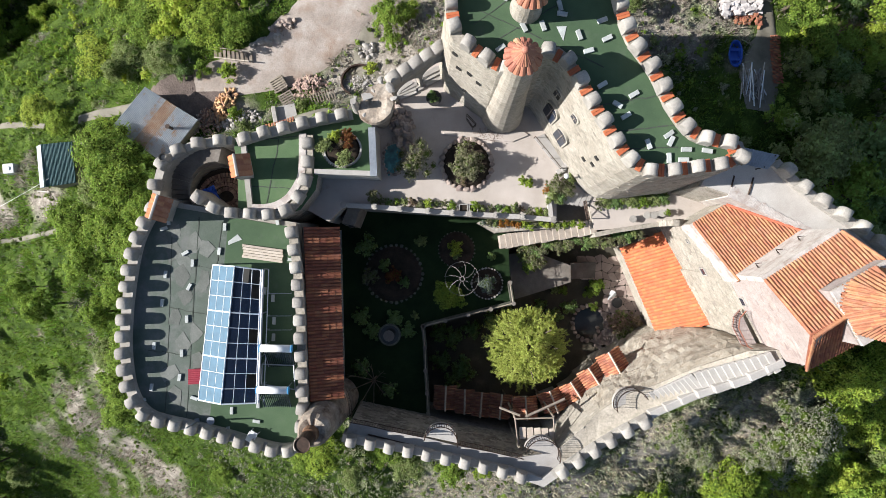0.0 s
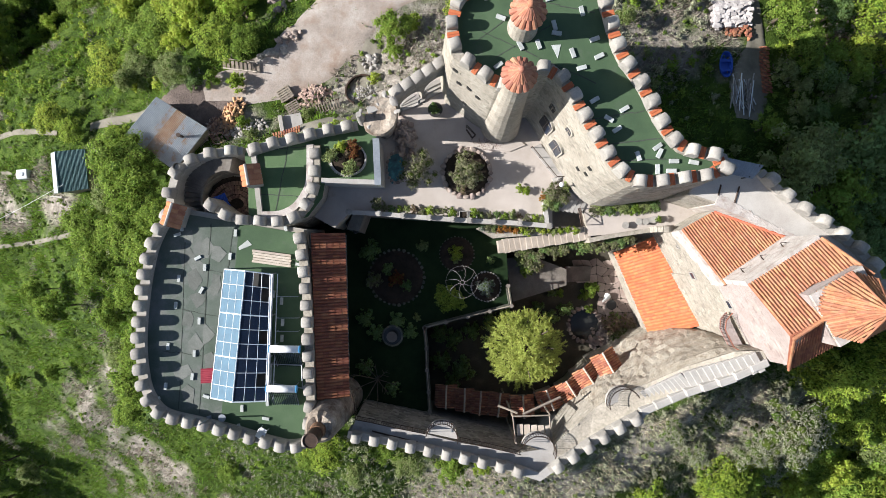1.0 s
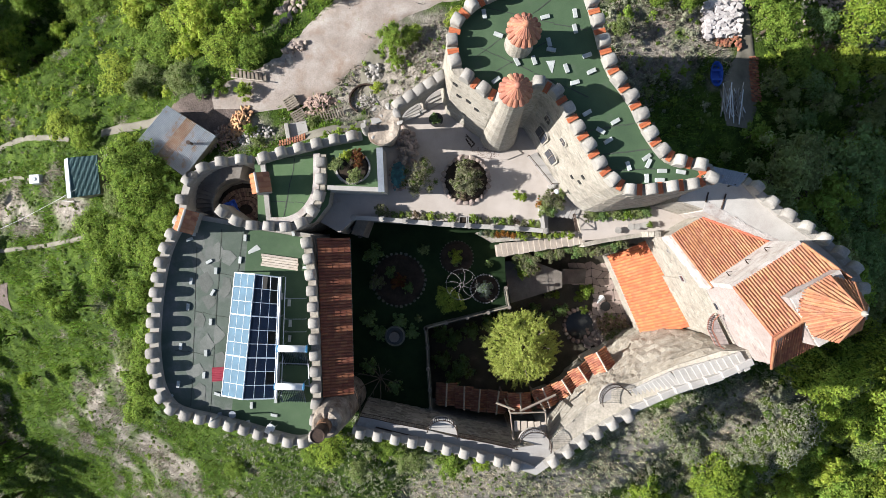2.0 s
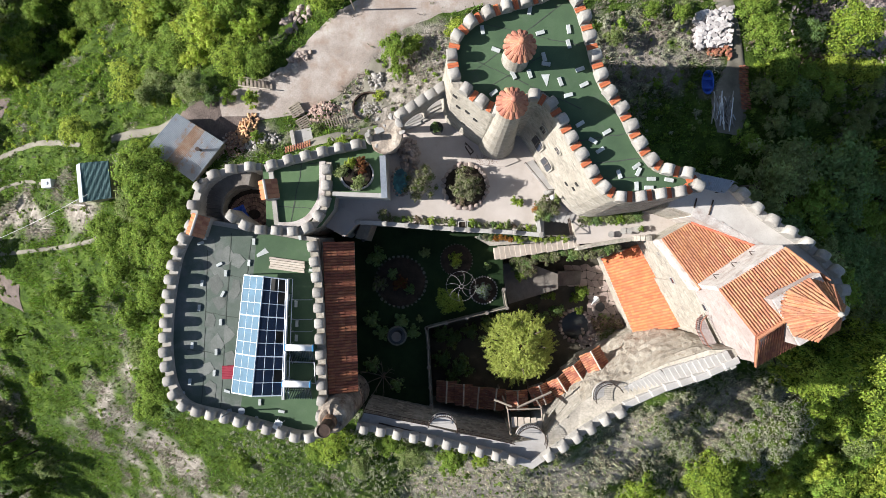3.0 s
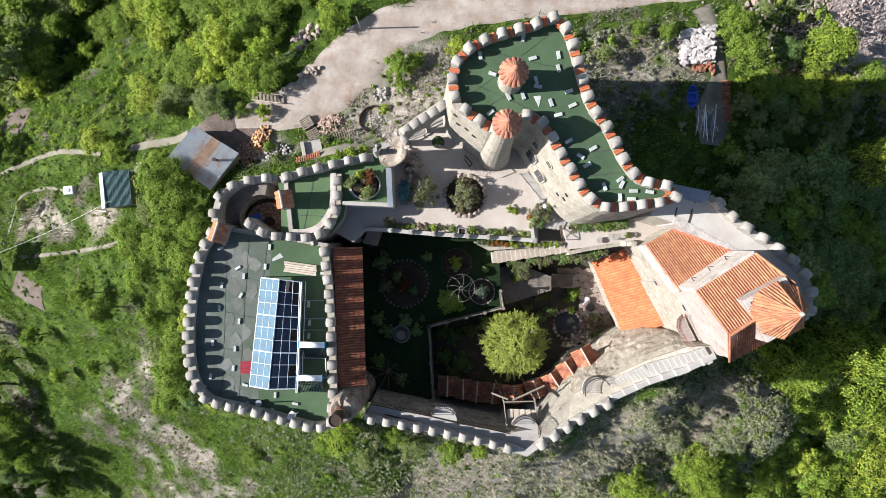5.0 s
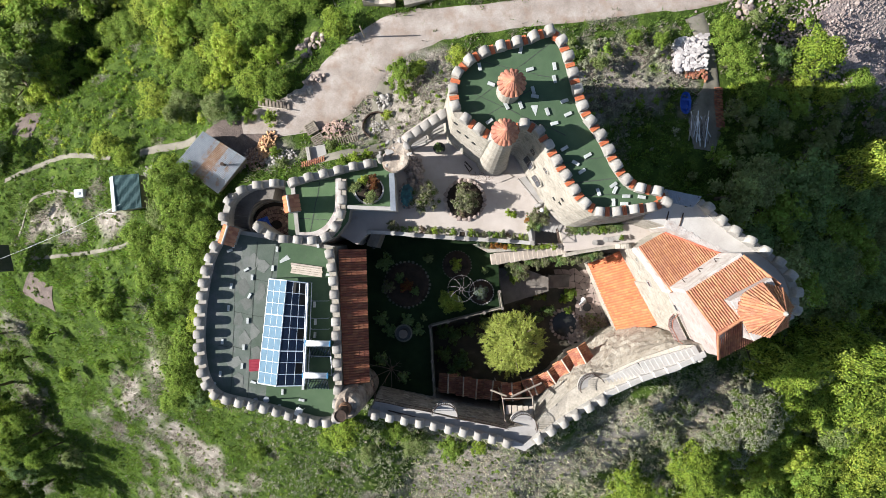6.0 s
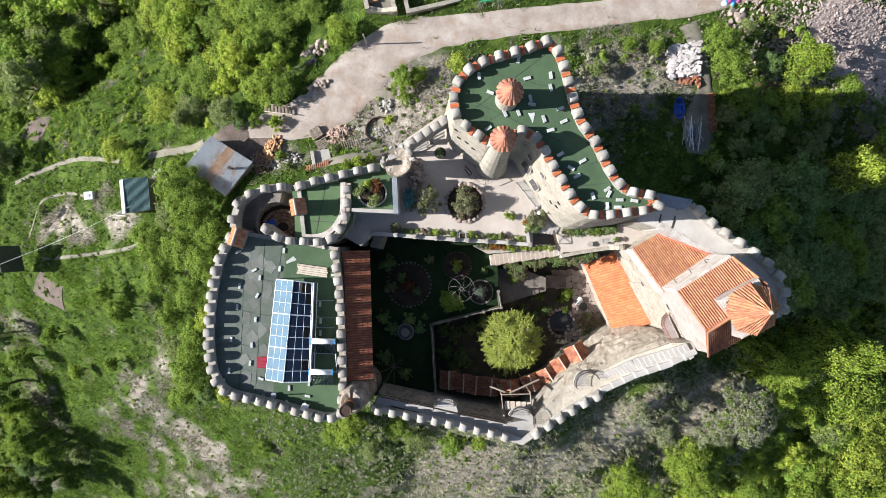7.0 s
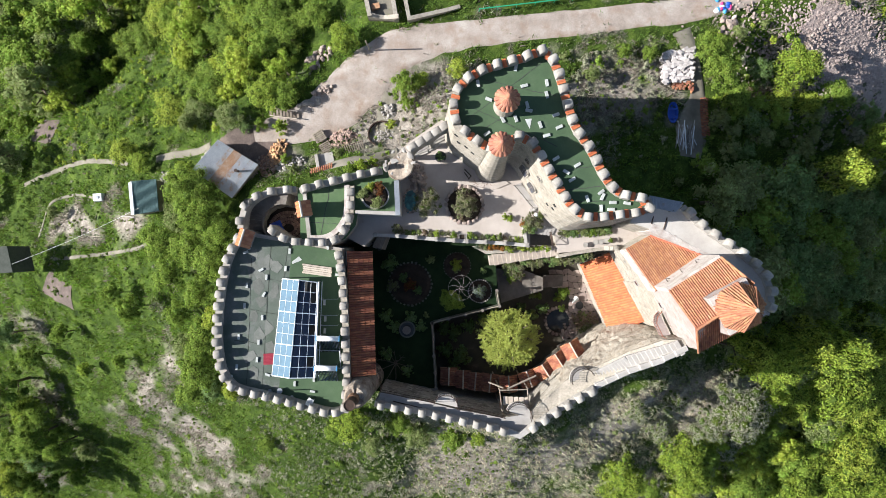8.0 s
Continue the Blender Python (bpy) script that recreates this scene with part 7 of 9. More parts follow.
for k in range(18):
    a = k * 0.349
    c = (-3.21, 5.84)
    piece("stone", rp.choice(ROCKS), pose(c[0] + 0.62 * math.cos(a), c[1] + 1.05 * math.sin(a), 0.12, 10, 0, k * 50) @ Matrix.Diagonal((0.34, 0.3, 0.3, 1)), pool)
# pale slabs and rubble along the north wall
for c, rz, sx in (((-2.36, 10.21), 30, 1.5), ((-0.76, 11.16), 34, 1.6), ((-1.53, 10.60), 34, 0.6)):
    t = thing("stone_slab_pile", (*c, 0), "pile of pale broken slabs against the gate wall", "slabs", "slab piles")
    for k in range(5):
        bm = bmesh.new()
        box(bm, c[0] + rp.uniform(-0.15, 0.15), c[1] + rp.uniform(-0.1, 0.1) + 0.12 * (k - 2), 0.05 + k * 0.055, sx * rp.uniform(0.6, 1), 0.3, 0.1, rz + rp.uniform(-9, 9), 0.02)
        part("slab", bm, PALEROCK if k % 2 else MERLON, t)
# raised step before the tower, gravel patch and stair
bm = bmesh.new()
prism(bm, [(0.07, 7.65), (2.42, 7.43), (5.16, 7.65), (5.53, 7.36), (4.43, 6.92), (0.07, 7.36)], -0.02, 0.1)
tagged(part("plaza_step", bm, PLAZA), "low paved step before the tower", "step", "", "structure")
stone_heap("gravel_patch", "patch of grey gravel at the tower's foot", (3.1, 7.42), 0.06, 1.15, 0.42, 170, 0.07, 0.12, ROCKS, -4, 0.02)
for k in range(5):
    a = Vector((7.85, 5.01)).lerp(Vector((8.87, 5.89)), k / 4)
    bm = bmesh.new()
    box(bm, a[0], a[1] + 0.15, 0.1 + k * 0.09, 1.1, 0.34, 0.2 + k * 0.18, 24, 0.015)
    tagged(part("step_tower", bm, STEP), "pale stone step at the tower's side", "step", "steps at the tower", "structure")
ramp = [(5.89, 7.17), (6.52, 7.43), (8.20, 5.16), (7.54, 5.16)]
bm = bmesh.new()
prism(bm, ramp, -0.02, 0.18)
tagged(part("ramp_kerb", bm, CONCRETE), "paved ramp along the tower wall", "ramp", "", "structure")
bm = bmesh.new()
for a, b in zip(ramp[:1] + ramp[3:], [ramp[3], ramp[2]]):
    rod(bm, (*a, 0.75), (*b, 0.75), 0.025, 6)
    for f in (0, 0.33, 0.66, 1):
        c = Vector(a).lerp(Vector(b), f)
        rod(bm, (*c, 0), (*c, 0.75), 0.02, 5)
single("ramp_rail", bm, IRON, "thin dark iron rail along the ramp", "rail")
bm = bmesh.new()
q = [(1.52, 8.55), (2.10, 7.94), (1.89, 7.72), (1.49, 8.30)]
for a, b in zip(q, q[1:]):
    rod(bm, (*a, 0.9), (*b, 0.9), 0.03, 5), rod(bm, (*a, 0.5), (*b, 0.5), 0.02, 5), rod(bm, (*a, 0), (*a, 0.9), 0.03, 5)
single("iron_rail", bm, IRON, "dark iron rail at the tower's foot", "rail")
# planting and lamp at the tower's corner
for c, r, k in (((7.25, 4.18), 0.9, 6), ((7.02, 3.47), 0.7, 3), ((7.90, 3.82), 0.8, 6), ((7.54, 3.30), 0.6, 2), ((8.15, 4.44), 0.6, 3), ((6.74, 3.84), 0.45, 7)):
    shrub(c, 0, r, k, "mixed shrubs in the corner bed by the tower", group="corner bed shrubs")
bm = bmesh.new()
p = (7.61, 4.50)
rod(bm, (*p, 0), (*p, 1.9), 0.04, 8)
lamp_post = thing("garden_lamp", (*p, 0), "garden lamp with a white globe on a dark post", "lamp")
part("post", bm, IRON, lamp_post)
bm = bmesh.new()
bmesh.ops.create_uvsphere(bm, u_segments=12, v_segments=8, radius=0.17, matrix=pose(*p, 2.0))
part("globe", bm, WHITE, lamp_post, "white globe", True)
for k in range(14):
    c = Vector((10.2, 3.1)).lerp(Vector((14.1, 3.3)), k / 13)
    shrub((c.x, c.y + 0.2 * (k % 3 - 1)), 0, 0.55 + 0.1 * (k % 2), (6, 3, 3, 2, 1)[k % 5], "trailing hedge plants at the foot of the tower wall", group="wall foot hedge", squash=0.6)

# balustrade along the plaza's south edge
edge = [(-6.35, 2.81), (-4.36, 2.71), (-2.74, 2.56), (-0.97, 2.42), (0.58, 2.31), (1.73, 2.24), (3.35, 2.16), (5.09, 2.06), (7.07, 1.88)]
par = thing("plaza_parapet", (*edge[0], 0), "low white-capped parapet with round posts along the plaza edge", "parapet")
for a, b in zip(edge, edge[1:]):
    a, b = Vector(a), Vector(b)
    d = b - a
    c = (a + b) / 2
    bm = bmesh.new()
    box(bm, c.x, c.y, 0.16, d.length, 0.24, 0.36, math.degrees(math.atan2(d.y, d.x)))
    part("wall", bm, PLASTER, par)
    bm = bmesh.new()
    box(bm, c.x, c.y, 0.385, d.length - 0.3, 0.32, 0.08, math.degrees(math.atan2(d.y, d.x)), 0.015)
    part("coping", bm, STEP, par)
for a in edge:
    bm = bmesh.new()
    rod(bm, (*a, -0.1), (*a, 0.7), 0.17, 12), rod(bm, (*a, 0.7), (*a, 0.78), 0.21, 12), rod(bm, (*a, 0.78), (*a, 0.86), 0.1, 10)
    part("post", bm, MERLON, par, "round stone post")
bm = bmesh.new()
wall_line(bm, [(*(6.92, 3.48), 0.4), (*(7.10, 1.89), 0.4)], -4, -0.28)
part("end_wall", bm, STEP, par)
kinds = [3, 6, 2, 1, 3, 8, 6, 0, 3, 6, 1, 2, 7, 1]
for k in range(23):
    f = k / 22
    c = Vector((-4.51, 3.09)).lerp(Vector((6.61, 2.36)), f)
    if 0.46 < f < 0.56:
        continue
    c = (c.x, c.y + rp.uniform(-0.08, 0.12))
    shrub(c, 0, rp.uniform(0.28, 0.5), kinds[k % 14], "garden plant along the plaza parapet", "plant", "plants along the parapet")
shrub((-4.46, 3.35), 0, 0.62, 6, "tall feathery grey-green plant by the parapet", squash=1.5)
for c in ((1.31, 2.62), (1.96, 2.62)):
    t = thing("planter_box", (*c, 0), "square pale planter box by the parapet", "planter", "planter boxes")
    for i in range(4):
        a = i * math.pi / 2
        bm = bmesh.new()
        box(bm, c[0] + 0.26 * math.cos(a), c[1] + 0.26 * math.sin(a), 0.17, 0.05, 0.56, 0.34, math.degrees(a), 0.008)
        part("board", bm, STEP, t)
    bm = bmesh.new()
    box(bm, c[0], c[1], 0.12, 0.48, 0.48, 0.24)
    part("soil", bm, SOIL, t)

# rubble pier with slots at the parapet's west end
pier = thing("stone_pier", (*(-6.27, 2.51), GARDEN), "rubble pier with two slots below the parapet's end", "pier")
bm = bmesh.new()
prism(bm, [(-6.77, 1.72), (-6.30, 2.91), (-5.46, 2.81), (-5.93, 1.57)], GARDEN - 0.2, -1.2, 0.1)
# the dull tone here paints the shade that should lie on the pier
part("wall", bm, DULL_SHADE_FACE, pier)
for c in ((-6.69, 2.08), (-6.20, 1.60)):
    bm = bmesh.new()
    # near-black box: the slot's inner shade as colour
    box(bm, c[0], c[1], -1.9, 0.3, 0.3, 0.7, -68)
    part("slot", bm, DARK, pier)
# stair down to the garden and its flower strip
PATHSTEP = material("sandy_steps", [(0.3, (0.25, 0.215, 0.185)), (0.7, (0.37, 0.325, 0.285))], 1.1, 14, 0.92, 0.25, 0.14, mottle=((0.19, 0.16, 0.13), 1.6, 0.55, 0.8))
stair = thing("garden_stair", (*(6.97, 0.98), GARDEN), "long flight of pale stone steps down to the garden", "stair")
sa, sb = Vector((9.96, 1.35)), Vector((3.97, 0.35))
for k in range(16):
    f0, f1 = k / 16, (k + 1) / 16
    a, b = sa.lerp(sb, f0), sa.lerp(sb, f1)
    d = b - a
    c = (a + b) / 2
    z = -0.18 * (k + 1)
    bm = bmesh.new()
    box(bm, c.x, c.y + 0.12, (z - 5) / 2, d.length + 0.02, 0.92 + 0.06 * (k % 3), z + 5, math.degrees(math.atan2(d.y, d.x)) + (k * 37 % 5 - 2), 0.02)
    part("step", bm, PATHSTEP, stair)
strip = [(2.38, 1.82), (7.39, 1.69), (7.95, 1.43), (3.65, 1.10)]
bm = bmesh.new()
prism(bm, strip, -5, -0.9)
tagged(part("flower_terrace", bm, STONE), "narrow planted terrace beside the stair", "wall", "", "structure")
for k in range(15):
    c = Vector((2.67, 1.63)).lerp(Vector((7.98, 1.52)), k / 14)
    shrub((c.x, c.y + rp.uniform(-0.12, 0.12)), -0.9, rp.uniform(0.26, 0.4), (5, 6, 3, 7, 7, 7, 7, 4, 0, 6, 0, 4, 4, 3, 0)[k], "flowering plant on the narrow terrace", "plant", "terrace flowers")
for c, r in (((8.87, 1.58), 0.4), ((8.39, 1.66), 0.36)):
    shrub(c, -0.05, r, 0, "bright green clipped bush by the landing", group="terrace flowers")
# landing well with a trellis gate
bm = bmesh.new()
q = [(7.43, 1.89), (7.43, 3.47), (9.54, 3.47), (9.91, 1.33)]
prism(bm, q, -5, -1.35)
tagged(part("landing", bm, LANDM), "sunk concrete landing between plaza and path", "floor", "", "structure")
gate = thing("trellis_gate", (*(9.74, 2.78), 0), "iron gate with crossed bars beside the landing", "gate")
ga, gb = Vector((*(9.09, 3.05), -0.1)), Vector((*(9.3, 1.95), -0.1))
for a, b, z0, z1 in ((ga, ga, 0, 0.8), (gb, gb, 0, 0.8), (ga, gb, 0.8, 0.8), (ga, gb, 0.08, 0.08), (ga, gb, 0.08, 0.8), (gb, ga, 0.08, 0.8)):
    bm = bmesh.new()
    rod(bm, (a.x, a.y, z0), (b.x, b.y, z1), 0.032, 6)
    part("bar", bm, IRON, gate)
for k in range(6):
    bm = bmesh.new()
    c = Vector((7.91, 3.33)).lerp(Vector((9.37, 3.15)), k / 5)
    box(bm, c.x, c.y, 0.05, 0.26, 0.9, 0.1 + 0.001 * k, -30 + k)
    tagged(part("plaza_stepstone", bm, CONCRETE), "weathered slab step by the landing", "step", "slab steps", "structure")

# wall with pots and hedge along the path to the house
hw = [(9.74, 1.05), (11.12, 1.34), (12.57, 1.56), (14.03, 1.78), (14.97, 1.93)]
bm = bmesh.new()
wall_line(bm, [(x, y, 0.35) for x, y in hw], -9, -0.3)
tagged(part("wall_path", bm, STONE), "stone wall along the path to the house", "wall", "", "structure")
for k in range(22):
    c = Vector((5.41, 0.35)).lerp(Vector((12.84, 1.23)), k / 21)
    zz = -3.4 + k * 0.14
    shrub((c.x, c.y - rp.uniform(0.1, 0.7)), zz, rp.uniform(0.4, 0.68), (6, 3, 6, 2, 6, 2, 3)[k % 7], "overgrown hedge below the path", "shrub", "hedge below the path")
for c, nm in (((13.12, 2.18), 0), ((13.55, 2.18), 1), ((12.21, 1.93), 0), ((14.10, 2.29), 0)):
    bm = bmesh.new()
    bmesh.ops.create_cone(bm, cap_ends=True, segments=14, radius1=0.16, radius2=0.24, depth=0.36, matrix=pose(*c, 0.19))
    single("flower_pot", bm, MERLON, "round stone flower pot on the path wall", "pot", "pots along the path")
bm = bmesh.new()
c = (14.10, 2.22)
box(bm, c[0], c[1] + 0.1, 0.18, 0.8, 0.34, 0.36, 10, 0.03)
single("stone_trough", bm, MERLON, "stone trough with moss on the path wall", "trough")
shrub((c[0] + 0.3, c[1] + 0.1), 0.3, 0.3, 1, "small plant growing in the stone trough", "plant")
# arch-topped wall end by the house
arch_c = (14.57, 1.73)
arch = thing("stone_arch", (*arch_c, 0), "small rough stone arch at the end of the path", "arch")
for k in range(7):
    a = math.pi * k / 6
    bm = bmesh.new()
    box(bm, arch_c[0] + 0.55 * math.cos(a), arch_c[1] - 0.1, 0.8 + 0.55 * math.sin(a), 0.34, 0.4, 0.34, 0, 0.02, (0, -math.degrees(a)))
    part("arch_stone", bm, STONE, arch)
for s in (-1, 1):
    bm = bmesh.new()
    box(bm, arch_c[0] + 0.55 * s, arch_c[1] - 0.1, 0.4, 0.3, 0.4, 0.85)
    part("jamb", bm, STONE, arch)

# sheet canopy between the tower's end and the east terrace
can = thing("sheet_canopy", (*(17.63, 5.24), 4.2), "folded blue-grey sheet canopy beside the tower's end", "canopy")
qa, qb, qc, qd = (Vector(p) for p in ((16.23, 5.87), (19.09, 5.32), (18.41, 4.51), (16.32, 4.92)))
for k in range(4):
    bm = bmesh.new()
    prism(bm, [tuple(qa.lerp(qb, k / 4)), tuple(qa.lerp(qb, (k + 0.97) / 4)), tuple(qd.lerp(qc, (k + 0.97) / 4)), tuple(qd.lerp(qc, k / 4))], 5.3 - 0.06 * k, 5.34 - 0.06 * k)
    for j in range(1, 5):
        u = (k + j / 5) / 4
        rod(bm, (*qa.lerp(qb, u), 5.35 - 0.06 * k), (*qd.lerp(qc, u), 5.35 - 0.06 * k), 0.03, 5)
    part("roof_sheet", bm, GALV, can)
for p in (qa.lerp(qc, 0.1), qb.lerp(qd, 0.1), qc.lerp(qa, 0.1), qd.lerp(qb, 0.1)):
    bm = bmesh.new()
    rod(bm, (*p, 4.0), (*p, 5.2), 0.04, 6)
    part("post", bm, IRON, can)

for a, b in (((18.04, 4.15), (17.74, 3.15)), ((16.92, 4.26), (16.75, 3.6))):
    bm = bmesh.new()
    rod(bm, (*a, TERR + 0.05), (*b, TERR + 0.05), 0.05, 6)
    single("iron_bar", bm, IRON, "dark iron bar lying on the terrace floor", "bar", "bars on the terrace")

# ---- bartizan and gate wall in the north ----
bz = thing("bartizan", (-3.95, 8.4, 0), "tapering half-round watch turret of rough pale render", "tower")
bm = bmesh.new()
prof = [(0.45, -3, 0), (0.62, 0.6, 0), (0.88, 2.4, 0), (1.12, 4.2, 0.3), (1.22, 4.75, 0.5), (1.14, 4.95, 0.5), (0.8, 4.93, 0.5), (0.3, 4.85, 0.5)]
n = 30
rows = [[bm.verts.new((-3.95 + r * (1 - 0.4 * max(0, math.cos(k * 6.2832 / n - 2.4)) * (z > 1)) * (1 + 0.05 * noise.noise((3 * math.cos(k * 6.2832 / n), 3 * math.sin(k * 6.2832 / n), z * 0.4))) * math.cos(k * 6.2832 / n), 8.4 + r * (1 - 0.4 * max(0, math.cos(k * 6.2832 / n - 2.4)) * (z > 1)) * math.sin(k * 6.2832 / n), z + up * (0.3 * noise.noise((2 * r * math.cos(k * 6.2832 / n), 2 * r * math.sin(k * 6.2832 / n), 4)) + 1.1 * r / 1.3 * math.cos(k * 6.2832 / n - 0.8)))) for k in range(n)] for r, z, up in prof]
for a, b in zip(rows, rows[1:]):
    for k in range(n):
        bm.faces.new((a[k], a[(k + 1) % n], b[(k + 1) % n], b[k]))
bm.faces.new(rows[0][::-1]), bm.faces.new(rows[-1])
part("wall", bm, SOOTSTONE, bz)
for a, q, s in ((1.2, 1.15, 0.5), (0.6, 1.2, 0.55), (2.0, 1.1, 0.4), (0.1, 1.15, 0.4), (1.6, 0.6, 0.34), (4.0, 0.9, 0.3), (2.9, 1.1, 0.34)):
    piece("stone", rp.choice(PALES), pose(-3.95 + q * math.cos(a), 8.4 + q * math.sin(a), 4.95 + 0.42 * q * math.cos(a - 0.8), rp.uniform(-20, 20), 0, rp.uniform(0, 360)) @ Matrix.Diagonal((s * 1.3, s, s * 0.6, 1)), bz)
bm = bmesh.new()
box(bm, -4.25, 8.75, 4.95, 0.75, 0.42, 0.1, 20, 0.02)
part("lid", bm, CONCRETE, bz)
bm = bmesh.new()
c = (-5.28, 8.30)
rod(bm, (c[0] + 0.25, c[1] - 0.05, 3.6), (c[0] + 0.25, c[1] - 0.05, 5.7), 0.3, 10, 0.17)
part("pinnacle", bm, MERLON, bz)
gl = [(-3.04, 9.41), (-2.20, 10.12), (-1.10, 10.96), (0.19, 11.51)]
gw = tagged(new("wall_gate"), "gate wall with an open arch and worn merlons between turret and tower", "wall", "", "structure")
gw.location = (*gl[0], 0)
ga3, gb3 = Vector(gl[0]), Vector(gl[3])
gd = gb3 - ga3
gang = math.degrees(math.atan2(gd.y, gd.x))
glen = gd.length
bm = bmesh.new()
prof3 = [(0, -9), (0, 4.3), (glen, 4.3), (glen, -9), (glen * 0.97, -9), (glen * 0.97, 1.9)]
for mid in (0.755, 0.275):
    prof3 += [(glen * (mid + 0.215 * math.cos(k * math.pi / 10)), 1.9 + 1.2 * math.sin(k * math.pi / 10)) for k in range(1, 10)]
    prof3 += [(glen * (mid - 0.215), 1.9), (glen * (mid - 0.215), -9)]
    if mid > 0.5:
        prof3 += [(glen * 0.49, -9), (glen * 0.49, 1.9)]
fr = [bm.verts.new((x, 0, z)) for x, z in prof3]
bk = [bm.verts.new((x, 0.42, z)) for x, z in prof3]
bm.faces.new(fr), bm.faces.new(bk[::-1])
for i in range(len(fr)):
    j = (i + 1) % len(fr)
    bm.faces.new((fr[i], bk[i], bk[j], fr[j]))
bm.normal_update()
bmesh.ops.triangulate(bm, faces=[q for q in bm.faces if len(q.verts) > 4])
bmesh.ops.transform(bm, verts=bm.verts, matrix=pose(ga3.x, ga3.y, 0, 0, 0, gang))
part("wall", bm, STONE, gw)
for k in range(5):
    p = ga3.lerp(gb3, (k + 0.5) / 5) + Vector((-gd.y, gd.x)).normalized() * 0.27
    piece("merlon", MERLONS[k % 4], pose(p.x, p.y, 4.3, 0, 0, gang + rp.uniform(-5, 5)) @ Matrix.Diagonal((1.25, 1, 0.95, 1)), gw)

# ---- planted terrace beside the north deck ----
bm = bmesh.new()
wall_line(bm, [(*(-7.80, 4.55), 2.75), (*(-3.97, 4.41), 2.75), (*(-4.10, 7.35), 2.75)], -1, 0.3)
tagged(part("wall_terrace", bm, STEP), "white-capped low wall round the planted terrace", "wall", "", "structure")
bm = bmesh.new()
wall_line(bm, [(*(-3.97, 4.41), 2.84), (*(-4.10, 7.35), 2.84)], 2.5, 0.42)
tagged(part("terrace_coping", bm, GALV), "grey coping on the terrace wall", "wall", "", "structure")
bc = (-6.12, 6.08)
bed = thing("round_bed", (*bc, ND), "round bed on the terrace inside a thin pale kerb", "flower bed")
bm = bmesh.new()
bmesh.ops.create_cone(bm, cap_ends=True, segments=28, radius1=1.1, radius2=0.95, depth=0.3, matrix=pose(*bc, ND + 0.1))
part("soil", bm, SOIL, bed)
bm = bmesh.new()
wall_line(bm, [(bc[0] + 1.18 * math.cos(k * 0.2244), bc[1] + 1.1 * math.sin(k * 0.2244), ND + 0.3) for k in range(28)], ND - 0.02, 0.1, True)
part("kerb", bm, STEP, bed, "thin pale curved kerb")
for k in range(13):
    a = 3.3 + k * 0.13
    piece("stone", rp.choice(PALES), pose(bc[0] + 1.2 * math.cos(a), bc[1] + 1.12 * math.sin(a), ND + 0.25, 0, 0, rp.uniform(0, 360)) @ Matrix.Diagonal((0.17, 0.14, 0.16, 1)), bed)
for c, r, k in (((-7.15, 6.2), 0.62, 3), ((-6.5, 6.86), 0.5, 4), ((-5.9, 5.42), 0.66, 3), ((-5.75, 6.9), 0.5, 9), ((-5.74, 6.3), 0.4, 9), ((-6.2, 6.35), 0.35, 8)):
    shrub(c, ND + 0.2, r * 1.15, k, "garden shrub in the round terrace bed", "shrub", "terrace bed shrubs")

# ---- upper garden ----
G = GARDEN
for c, r, n, sz, ms, lab in (((-3.51, -1.78), 2.05, 34, 0.24, SHADED_ROCKS, "large shaded round bed edged with stones"), ((0.97, -0.04), 1.3, 30, 0.13, SHADED_ROCKS, "round bed with a thin stone edge in the turf"), ((3.15, -2.46), 1.1, 30, 0.17, PALES, "round bed with a pale kerb in the turf")):
    ring_bed(c, G, r, lab, n, sz, ms, low=0.06)
shrub((0.88, 0.04), G, 0.72, 4, "clipped green bush in a round garden bed", squash=1.1)
shrub((0.96, -0.36), G, 0.5, 3, "clipped green bush in a round garden bed")
shrub((3.03, -2.35), G, 0.85, 5, "silvery spiky shrub in the pale-kerbed bed", squash=1.1)
shrub((3.19, -2.75), G, 0.6, 5, "silvery spiky shrub in the pale-kerbed bed")
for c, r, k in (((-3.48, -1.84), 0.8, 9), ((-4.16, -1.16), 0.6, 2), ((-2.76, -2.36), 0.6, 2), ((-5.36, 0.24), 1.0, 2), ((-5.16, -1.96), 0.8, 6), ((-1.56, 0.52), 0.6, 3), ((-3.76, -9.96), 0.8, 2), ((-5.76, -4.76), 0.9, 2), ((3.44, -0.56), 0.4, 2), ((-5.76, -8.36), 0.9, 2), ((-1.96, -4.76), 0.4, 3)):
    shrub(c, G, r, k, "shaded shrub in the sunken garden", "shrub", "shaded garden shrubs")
for c, s in (((0.24, -3.10), 0.42), ((0.94, -3.50), 0.3)):
    tree(*c, s, 0, G, 0.7, "small_tree")
# wire pergola
perg = thing("wire_pergola", (*(1.34, -2.08), G), "round pergola of thin white curved iron ribs", "pergola")
pc = Vector((1.30, -2.03))
for i in range(8):
    a = i * 0.7854 + 0.2
    pts = [Vector((pc.x + r * math.cos(a + tw), pc.y + r * math.sin(a + tw), z)) for r, tw, z in ((0.1, 0, -1.75), (0.45, 0.12, -1.8), (0.85, 0.32, -2.0), (1.15, 0.5, -2.4), (1.2, 0.55, -4.2))]
    bm = bmesh.new()
    for p, q in zip(pts, pts[1:]):
        rod(bm, p, q, 0.011, 5)
    part("rib", bm, CONCRETE, perg)
bm = bmesh.new()
cir = [(pc.x + 1.16 * math.cos(i * 0.2618), pc.y + 1.16 * math.sin(i * 0.2618), -2.4) for i in range(25)]
for p, q in zip(cir, cir[1:]):
    rod(bm, p, q, 0.011, 5)
part("ring", bm, CONCRETE, perg)
bm = bmesh.new()
